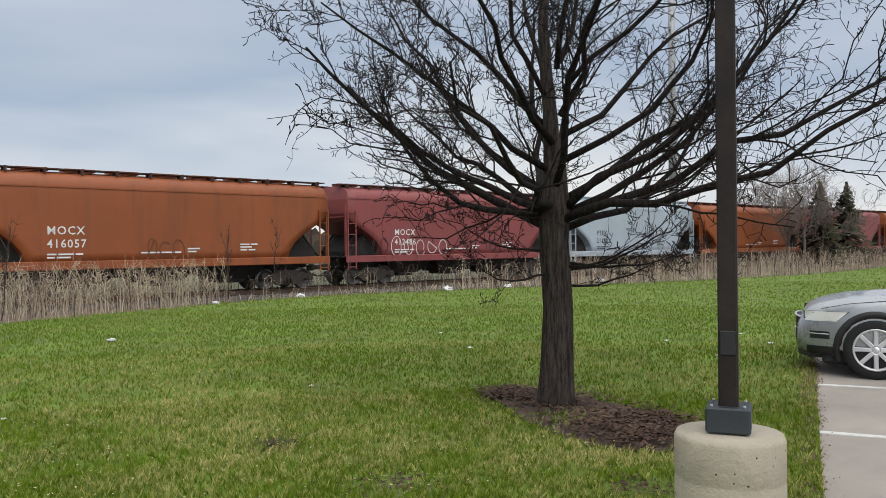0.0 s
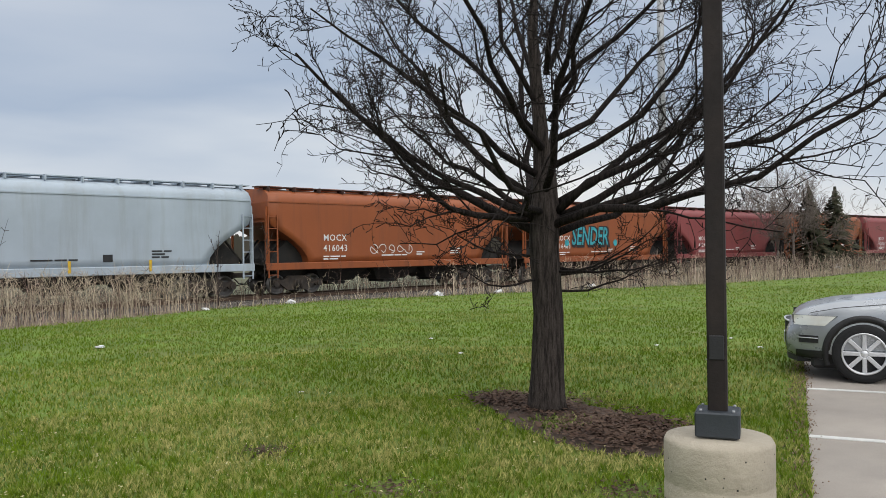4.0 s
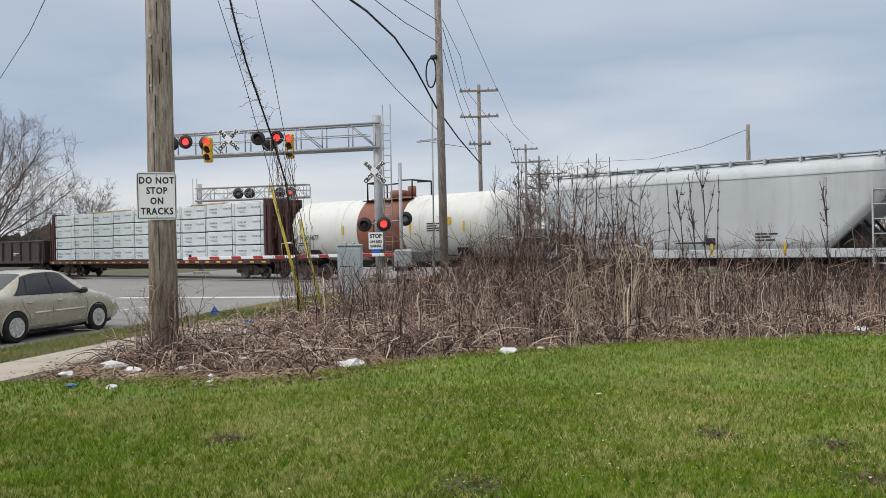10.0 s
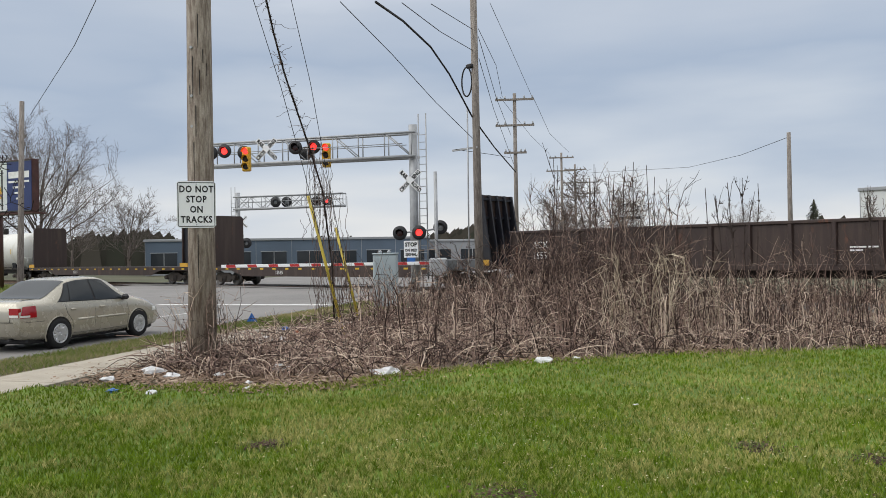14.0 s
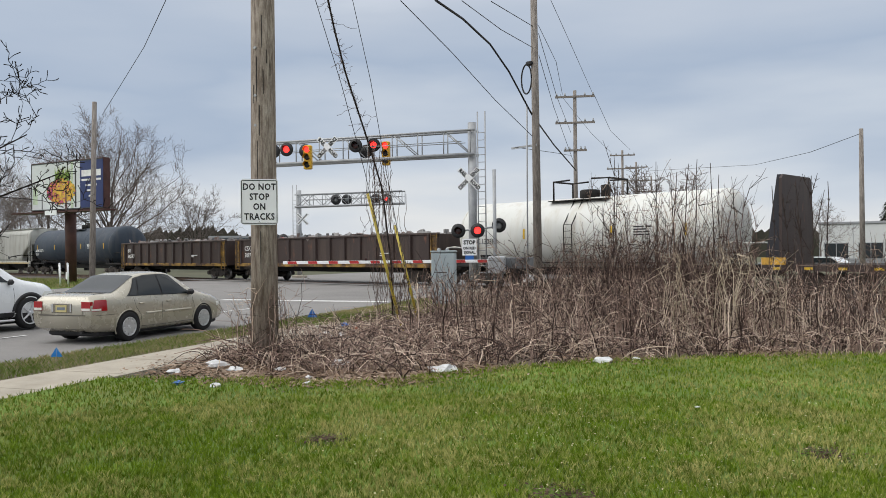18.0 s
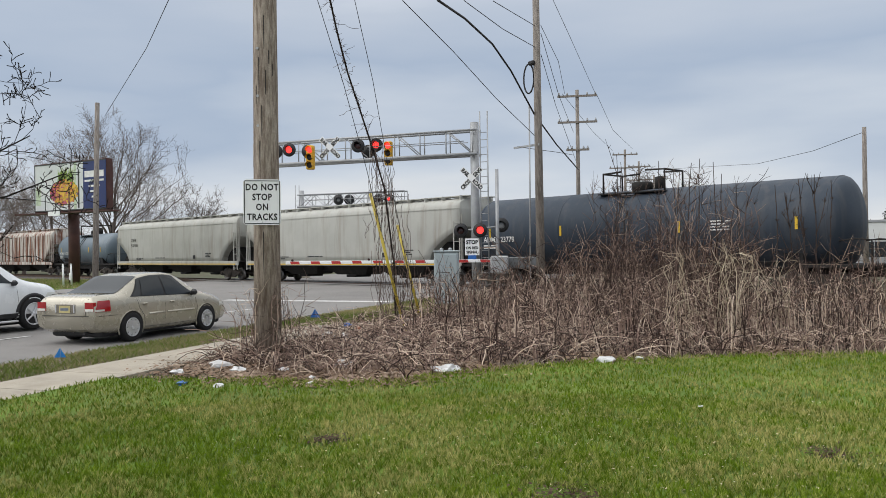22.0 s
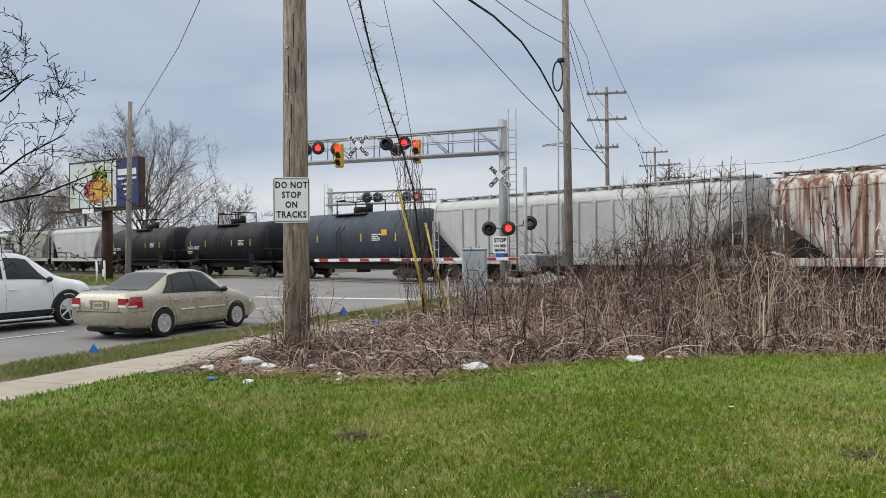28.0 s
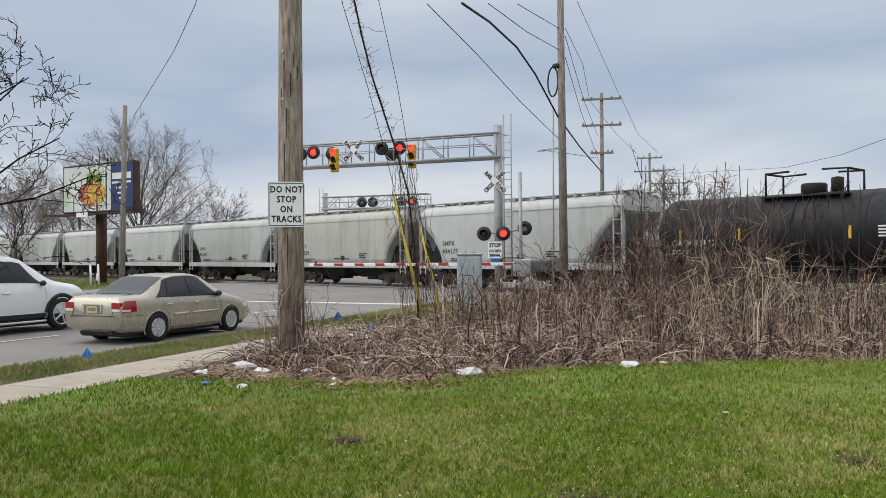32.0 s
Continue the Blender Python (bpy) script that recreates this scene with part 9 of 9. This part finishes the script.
for s in (-1, 1):
    part("window_surround", sh1.side_pane(s, (-1.28, 0.96), (-0.90, 0.28), 0.0, 0.935, 0.004), TRIM_BLACK, sedan)
    part("quarter_pane", sh1.side_pane(s, (-1.22, -0.95), (-0.91, -0.83), 0.04, 0.86, 0.012), CAR_GLASS, sedan, "dark quarter window")
    part("rear_window_pane", sh1.side_pane(s, (-0.92, -0.20), (-0.80, -0.23), 0.03, 0.90, 0.012), CAR_GLASS, sedan, "dark side window")
    part("front_window_pane", sh1.side_pane(s, (-0.14, 0.90), (-0.17, 0.26), 0.03, 0.90, 0.012), CAR_GLASS, sedan, "dark side window")
    part("door_seam", sh1.seam(s, [(-0.19, 0.93), (-0.19, 0.30)]), SEAM, sedan)
    part("door_seam", sh1.seam(s, [(0.86, 0.90), (0.92, 0.62), (0.86, 0.30), (-0.19, 0.28), (-0.82, 0.29)]), SEAM, sedan)
    part("door_seam", sh1.seam(s, [(-1.08, 0.93), (-1.02, 0.72), (-0.88, 0.55), (-0.82, 0.29)]), SEAM, sedan)
    part("bumper_seam", sh1.seam(s, [(-2.15, 0.61), (-1.66, 0.61)]), SEAM, sedan)
    part("tail_lamp", sh1.patch(s, -2.25, -1.86, 0.70, 0.93, 0.008, 0.10), TAIL_RED, sedan, "red tail lamp with a pale reversing strip")
    part("reversing_lamp", sh1.patch(s, -2.25, -2.02, 0.71, 0.75, 0.012), LAMP_CLEAR, sedan)
    part("head_lamp", sh1.patch(s, 1.80, 2.16, 0.58, 0.68, 0.006), LAMP_CLEAR, sedan)
    for a, b in ((-0.74, -0.24), (-0.14, 0.80)):
        part("side_moulding", Geo().tube([(x, s * (sh1.side(x, 0.575) + 0.006), 0.575) for x in np.linspace(a, b, 6)], 0.021, 8), surface("pale_moulding", (0.52, 0.49, 0.41), 0.4), sedan)
    for x in (-0.86, 0.02):
        part("door_handle", Geo().box((x, s * (sh1.side(x, 0.80) + 0.012), 0.80), (0.15, 0.035, 0.04), 0.012), CHAMPAGNE, sedan)
mirrors(sedan, sh1, 0.72, 0.93, TRIM_BLACK)
part("rear_windscreen", sh1.screen(-1.60, -0.84, 1.0), CAR_GLASS, sedan, "dark tinted rear window")
part("windscreen", sh1.screen(1.08, 0.42, 0.95), CAR_GLASS, sedan)
part("bumper_seam", Geo().box((-2.262, 0, 0.615), (0.012, 1.28, 0.012)), SEAM, sedan)
for s in (-1, 1):
    part("tail_lamp", Geo().prism([(-2.264, s * 0.54), (-2.262, s * 0.775), (-2.20, s * 0.785), (-2.20, s * 0.54)], 0.71, 0.90, "z"), TAIL_RED, sedan, "red tail lamp on the trunk's corner")
    part("reversing_lamp", Geo().prism([(-2.269, s * 0.55), (-2.267, s * 0.77), (-2.20, s * 0.775), (-2.20, s * 0.55)], 0.715, 0.765, "z"), LAMP_CLEAR, sedan)
# body colour darkened by half to paint in the recess's shade
part("plate_recess", Geo().box((-2.258, 0, 0.765), (0.02, 0.56, 0.19), 0.006), surface("recess_paint", (0.22, 0.20, 0.165), 0.3, 0.25), sedan)
for s in (-1, 1):
    # silver strips paint the reflections at the recess's ends
    part("recess_glint", Geo().box((-2.268, s * 0.25, 0.765), (0.012, 0.035, 0.16), 0.005), RIM, sedan)
    part("trunk_seam", Geo().tube([(-2.268, s * 0.56, 0.62), (-2.262, s * 0.575, 0.80), (-2.215, s * 0.60, 0.965), (-2.0, s * 0.63, 1.05), (-1.66, s * 0.64, 1.065)], 0.005, 4), SEAM, sedan)
# dark strip painted in for the shade low on the bumper
part("bumper_shadow_line", Geo().box((-2.20, 0, 0.36), (0.03, 1.2, 0.012)), SEAM, sedan)
part("licence_plate", Geo().box((-2.272, 0, 0.755), (0.012, 0.30, 0.15)), surface("plate_yellow", (0.55, 0.47, 0.22), 0.5), sedan, "pale yellow licence plate")
part("plate_bar", Geo().box((-2.280, 0, 0.755), (0.004, 0.22, 0.055)), GREY_MARK, sedan)
part("exhaust_pipe", Geo().tube([(-2.2, -0.45, 0.25), (-1.9, -0.45, 0.25)], 0.03, 8), TRIM_BLACK, sedan)

# white crossover in the next lane
wpos = Vector((-22.35, 5.30)) - ahead_ * 1.41 + nrm * 0.90
sh2 = CarShape(4.95, 1.99,
               [(-2.5, 0.95), (-2.45, 1.12), (-2.3, 1.48), (-2.05, 1.76), (-1.7, 1.86), (-0.6, 1.90), (0.1, 1.88), (0.38, 1.82), (1.15, 1.30), (1.4, 1.22), (2.0, 1.12), (2.3, 1.0), (2.45, 0.84), (2.52, 0.60)],
               [(-2.5, 0.94), (-2.2, 1.19), (-0.6, 1.19), (0.9, 1.16), (1.5, 1.10), (2.1, 0.97), (2.5, 0.62)],
               [(-2.5, 0.50), (-2.1, 0.34), (-1.5, 0.28), (1.6, 0.28), (2.2, 0.32), (2.5, 0.42)],
               [(-2.5, 0.80), (-2.0, 0.74), (0.2, 0.72), (0.5, 0.73), (1.2, 0.80), (2.5, 0.80)], 0.88, 0.78)
suv = car_base("crossover_car", "white crossover car stopped in the next lane", pose(wpos.x, wpos.y, -0.03, 0, 0, head), sh2, PEARL, (-1.41, 1.41), 0.40, 5, 0.285, 0.07)
for s in (-1, 1):
    part("rear_window_pane", sh2.side_pane(s, (-1.25, -0.42), (-1.15, -0.42), 0.07, 0.84), CAR_GLASS, suv, "dark side window")
    part("front_window_pane", sh2.side_pane(s, (-0.32, 0.86), (-0.32, 0.32), 0.07, 0.84), CAR_GLASS, suv, "dark side window")
    part("door_seam", sh2.seam(s, [(-0.37, 1.11), (-0.37, 0.42)]), SEAM, suv)
    part("door_seam", sh2.seam(s, [(0.93, 1.06), (0.96, 0.75), (0.90, 0.42)]), SEAM, suv)
    part("head_lamp", sh2.patch(s, 1.75, 2.34, 0.80, 0.92, 0.008, 0.1), LAMP_CLEAR, suv)
    part("sill_trim", sh2.patch(s, -0.95, 0.95, 0.30, 0.46, 0.012), TRIM_BLACK, suv)
    part("chrome_strip", Geo().tube([(x, s * (sh2.side(x, 0.45) + 0.016), 0.455) for x in np.linspace(-0.95, 0.95, 8)], 0.012, 6), RIM, suv)
    part("side_step", Geo().box((0, s * 0.97, 0.25), (1.9, 0.10, 0.05), 0.015), RIM, suv)
    for x in (-0.20, -1.25):
        part("door_handle", Geo().box((x, s * (sh2.side(x, 0.98) + 0.014), 0.98), (0.19, 0.04, 0.04), 0.012), PEARL, suv)
    part("roof_rail", Geo().tube([(x, s * 0.68, smooth_line(sh2.top, x) + 0.03) for x in np.linspace(-1.7, 0.05, 8)], 0.022, 8), RIM, suv)
mirrors(suv, sh2, 0.80, 1.15, TRIM_BLACK)
part("windscreen", sh2.screen(1.10, 0.36, 0.95), CAR_GLASS, suv)

# silver crossover parked nose-in at the lawn
sh = math.degrees(math.atan2(0.908, -0.42))
spos = Vector((11.12, 4.39)) - Vector((math.cos(radians(sh)), math.sin(radians(sh)))) * 1.60 + Vector((0.908, 0.42)) * 1.02
sh3 = CarShape(5.07, 1.93,
               [(-2.5, 0.95), (-2.4, 1.3), (-2.1, 1.62), (-1.6, 1.71), (-0.2, 1.73), (0.3, 1.66), (1.15, 1.14), (1.35, 1.10), (1.9, 1.05), (2.25, 0.97), (2.40, 0.90), (2.49, 0.78), (2.535, 0.62)],
               [(-2.5, 0.9), (-2.2, 1.05), (0.9, 1.04), (1.4, 1.01), (1.9, 0.96), (2.3, 0.87), (2.45, 0.76), (2.53, 0.60)],
               [(-2.5, 0.50), (-2.1, 0.34), (-1.5, 0.28), (1.6, 0.28), (2.1, 0.24), (2.35, 0.27), (2.53, 0.34)],
               [(-2.5, 0.80), (-2.0, 0.72), (0.2, 0.70), (0.5, 0.72), (1.2, 0.80), (2.53, 0.78)], 0.88, 0.70)
sv = car_base("crossover_car", "silver crossover car parked nose-in at the lawn", pose(spos.x, spos.y, -0.015, 0, 0, sh), sh3, SILVER, (-1.28, 1.60), 0.385, 8, 0.275, 0.065)
for s in (-1, 1):
    part("rear_window_pane", sh3.side_pane(s, (-1.3, -0.42), (-1.2, -0.42), 0.07, 0.84), CAR_GLASS, sv, "dark side window")
    part("front_window_pane", sh3.side_pane(s, (-0.32, 0.86), (-0.32, 0.30), 0.07, 0.84), CAR_GLASS, sv, "dark side window")
    part("door_seam", sh3.seam(s, [(0.93, 1.0), (0.96, 0.75), (0.90, 0.42)]), SEAM, sv)
    part("door_seam", sh3.seam(s, [(-0.37, 1.0), (-0.37, 0.42)]), SEAM, sv)
    part("lamp_surround", sh3.patch(s, 2.04, 2.455, 0.755, 0.868, 0.006, -0.14), TRIM_BLACK, sv)
    part("head_lamp", sh3.patch(s, 2.06, 2.44, 0.735, 0.864, 0.009, -0.14), LAMP_CLEAR, sv, "clear swept-back headlamp")
    part("hood_seam", Geo().tube([(x, s * (sh3.half(x)[9][0] + 0.002), sh3.half(x)[9][1]) for x in np.linspace(1.3, 2.36, 8)], 0.005, 4), SEAM, sv)
    part("bumper_vent", sh3.patch(s, 2.14, 2.38, 0.50, 0.60, 0.008), TRIM_BLACK, sv)
    part("vent_chrome", Geo().tube([(x, s * (sh3.side(x, 0.565) + 0.014), 0.565) for x in np.linspace(2.15, 2.38, 5)], 0.008, 6), RIM, sv)
    part("lower_trim", sh3.patch(s, 2.02, 2.42, 0.28, 0.40, 0.010), TRIM_BLACK, sv)
    part("sill_trim", sh3.patch(s, -0.95, 0.95, 0.30, 0.46, 0.012), TRIM_BLACK, sv)
mirrors(sv, sh3, 0.80, 1.03, SILVER)
part("windscreen", sh3.screen(1.10, 0.36, 0.95), CAR_GLASS, sv)
part("grille", Geo().prism([(2.48, -0.46), (2.55, -0.3), (2.565, 0), (2.55, 0.3), (2.48, 0.46), (2.38, 0.46), (2.38, -0.46)], 0.60, 0.75, "z"), TRIM_BLACK, sv)
part("grille_rim", Geo().tube([(2.49, -0.48, 0.755), (2.55, -0.3, 0.765), (2.568, 0, 0.77), (2.55, 0.3, 0.765), (2.49, 0.48, 0.755)], 0.014, 8), RIM, sv)
part("lower_grille", Geo().prism([(2.46, -0.62), (2.54, -0.3), (2.56, 0), (2.54, 0.3), (2.46, 0.62), (2.38, 0.62), (2.38, -0.62)], 0.38, 0.56, "z"), TRIM_BLACK, sv)
part("licence_plate", Geo().box((2.57, 0, 0.50), (0.012, 0.30, 0.15)), SIGN_WHITE, sv)
part("lower_lip", Geo().prism([(2.40, -0.64), (2.52, -0.3), (2.54, 0), (2.52, 0.3), (2.40, 0.64), (2.2, 0.66), (2.2, -0.66)], 0.22, 0.36, "z"), TRIM_BLACK, sv)

# parked cars of the dealer's lot, seen between the wheels
for i, (x, y, col) in enumerate(((2, 60, PEARL), (6, 60.5, PEARL), (11, 60, SILVER), (-4, 61, PEARL), (16, 60.5, PEARL), (-10, 61, SILVER), (21, 60, PEARL), (-16, 62, PEARL), (27, 60, SILVER), (-27, 62, PEARL), (-31, 64, SILVER))):
    c = thing("parked_car", "light-coloured car in the dealer's far lot", "car", pose(x, y, -0.24), group="cars of the dealer's lot")
    side = [(-2.2, 0.35), (2.2, 0.35), (2.25, 0.75), (1.3, 0.95), (0.6, 1.42), (-1.0, 1.45), (-1.7, 1.0), (-2.2, 0.95)]
    part("body", shared(f"lot_car{col.name}", lambda: Geo().prism(side, -0.85, 0.85), col), None, c)
    part("window", shared("lot_car_glass", lambda: Geo().prism([(-1.45, 0.98), (1.1, 0.98), (0.55, 1.36), (-0.95, 1.38)], -0.87, -0.86), CAR_GLASS), None, c)
    for wx in (-1.35, 1.35):
        part("wheel", shared("lot_car_wheel", lambda: Geo().lathe([(0.0, -0.9), (0.32, -0.9), (0.32, -0.6), (0, -0.6)], 14), TYRE), None, c, m=pose(wx, 0, 0.32))

# ---- litter and small things ----
PLASTIC = surface("white_plastic_film", (0.66, 0.66, 0.66), 0.4, 0, 0.12, 8, 40, (0.42, 0.40, 0.38), 0.5, False, None, 0.4)


def litter(x, y, z, s, seed, material=None, label="crumpled white plastic bag in the leaves", name="plastic_bag", flat=0.55):
    r = random.Random(seed)
    bm = bmesh.new()
    bmesh.ops.create_icosphere(bm, subdivisions=2, radius=s)
    for v in bm.verts:
        f = 0.6 + 0.7 * r.random()
        v.co = Vector((v.co.x * f * 1.2, v.co.y * f, max(-0.2 * s, v.co.z * f * flat)))
    me = bpy.data.meshes.new(name)
    bm.to_mesh(me)
    bm.free()
    me.materials.append(material or PLASTIC)
    ob = new(name, me)
    ob.matrix_basis = pose(x, y, z + 0.15 * s, 0, 0, r.uniform(0, 360))
    return tagged(ob, label, "litter", "litter at the lawn's edge")


for i, (x, y, s) in enumerate(((-12.1, 5.6, 0.17), (-11.4, 5.55, 0.11), (-10.7, 7.0, 0.16), (-9.17, 7.83, 0.17), (-8.1, 10.3, 0.13), (-11.85, 4.8, 0.11), (-10.3, 4.75, 0.07), (-14.6, 9.2, 0.2), (-14.2, 9.4, 0.16), (-16.2, 12.6, 0.2), (-10.0, 6.0, 0.07),
                               (-9.6, 5.75, 0.06), (-11.0, 6.1, 0.09), (-12.9, 7.6, 0.13), (-7.9, 10.9, 0.07), (-4.44, 16.35, 0.14), (-2.95, 17.2, 0.11), (-3.6, 16.9, 0.12), (15.0, 25.5, 0.18), (11.4, 24.7, 0.12), (21.5, 24.9, 0.22), (24.8, 24.7, 0.16), (31, 24.6, 0.2), (66.0, 27.4, 0.75))):
    litter(x, y, 0.0, s, i)
litter(-1.9, 18.5, 0.0, 0.36, 77, label="large pale boulder at the lawn's edge", name="boulder", material=surface("pale_boulder", (0.52, 0.50, 0.47), 0.85, 0, 0.15, 4, 30), flat=0.62)["category"] = "rock"
for i, (x, y, s) in enumerate(((5.35, 16.15, 0.08), (9.49, 10.37, 0.045), (13.6, 7.09, 0.05), (10.64, 12.52, 0.04), (11.6, 6.9, 0.05), (14.6, 8.2, 0.04), (12.7, 8.6, 0.04), (2.1, 9.5, 0.03), (-5.0, 8.0, 0.03), (5.5, 9.0, 0.03))):
    litter(x, y, 0.02, s, 100 + i, label="scrap of white paper on the lawn", name="paper_scrap", flat=0.35)
litter(-10.85, 4.45, 0.0, 0.08, 60, TAG_BLUE, "crushed blue plastic cup in the grass", "plastic_cup")
litter(-14.9, 9.9, 0.2, 0.09, 61, TAG_BLUE, "blue plastic scrap in the brambles", "plastic_scrap")
litter(-14.5, 9.95, 0.15, 0.08, 62, surface("orange_plastic", (0.45, 0.12, 0.05), 0.5), "orange plastic scrap in the brambles", "plastic_scrap")
fl = thing("marker_flag", "small blue utility marker flag by the kerb", "marker flag", pose(-15.2, 4.05, -0.07, 0, 0, 75) @ Matrix.Scale(0.72, 4))
part("wire_stem", Geo().tube([(0, 0, 0), (0.01, 0, 0.32)], 0.004, 6), GALV, fl)
part("flag", Geo().add([(0, 0, 0.36), (-0.13, 0.03, 0.13), (0.14, -0.02, 0.12), (0.02, 0.07, 0.14)], [(0, 1, 2), (0, 2, 3), (0, 3, 1)]), surface("flag_blue", (0.02, 0.22, 0.62), 0.5, 0, 0.1, 8, 40), fl)
fl2 = thing("marker_flag", "small blue utility marker flag by the brambles", "marker flag", pose(-19.0, 11.6, -0.07, 0, 0, 75))
part("wire_stem", Geo().tube([(0, 0, 0), (0.01, 0, 0.32)], 0.004, 6), GALV, fl2)
part("flag", Geo().add([(0, 0, 0.36), (-0.13, 0.03, 0.13), (0.14, -0.02, 0.12), (0.02, 0.07, 0.14)], [(0, 1, 2), (0, 2, 3), (0, 3, 1)]), TAG_BLUE, fl2)
stk = thing("survey_stake", "weathered orange-tipped survey stake in the weeds", "stake", pose(-4.7, 17.9, -0.1, 4, 3, 20))
part("stake", Geo().box((0, 0, 0.4), (0.05, 0.03, 0.8)), surface("stake_wood", (0.36, 0.20, 0.14), 0.8), stk)
for x, y in ((-52.0, 14.2), (-53.2, 15.0)):
    p = thing("marker_post", "white plastic marker post on the verge", "marker post", pose(x, y, -0.06, 3, 5, 0))
    part("post", Geo().tube([(0, 0, 0), (0, 0, 1.4)], 0.06, 10), SIGN_WHITE, p)
    part("cap", Geo().lathe([(0.065, 1.4), (0.05, 1.46), (0, 1.48)], 10, (0, 0, 0), "z"), SIGN_WHITE, p)


def motions():
    """The train runs along its line through the whole shot."""
    for car, s0 in ENDS:
        rows = []
        for k in range(33):
            x = s0 + SPEED * k
            rows.append((k, pose(x, track_y(x), RAIL_Z, 0, 0, track_turn(x))))
        walk(car, rows)


motions()
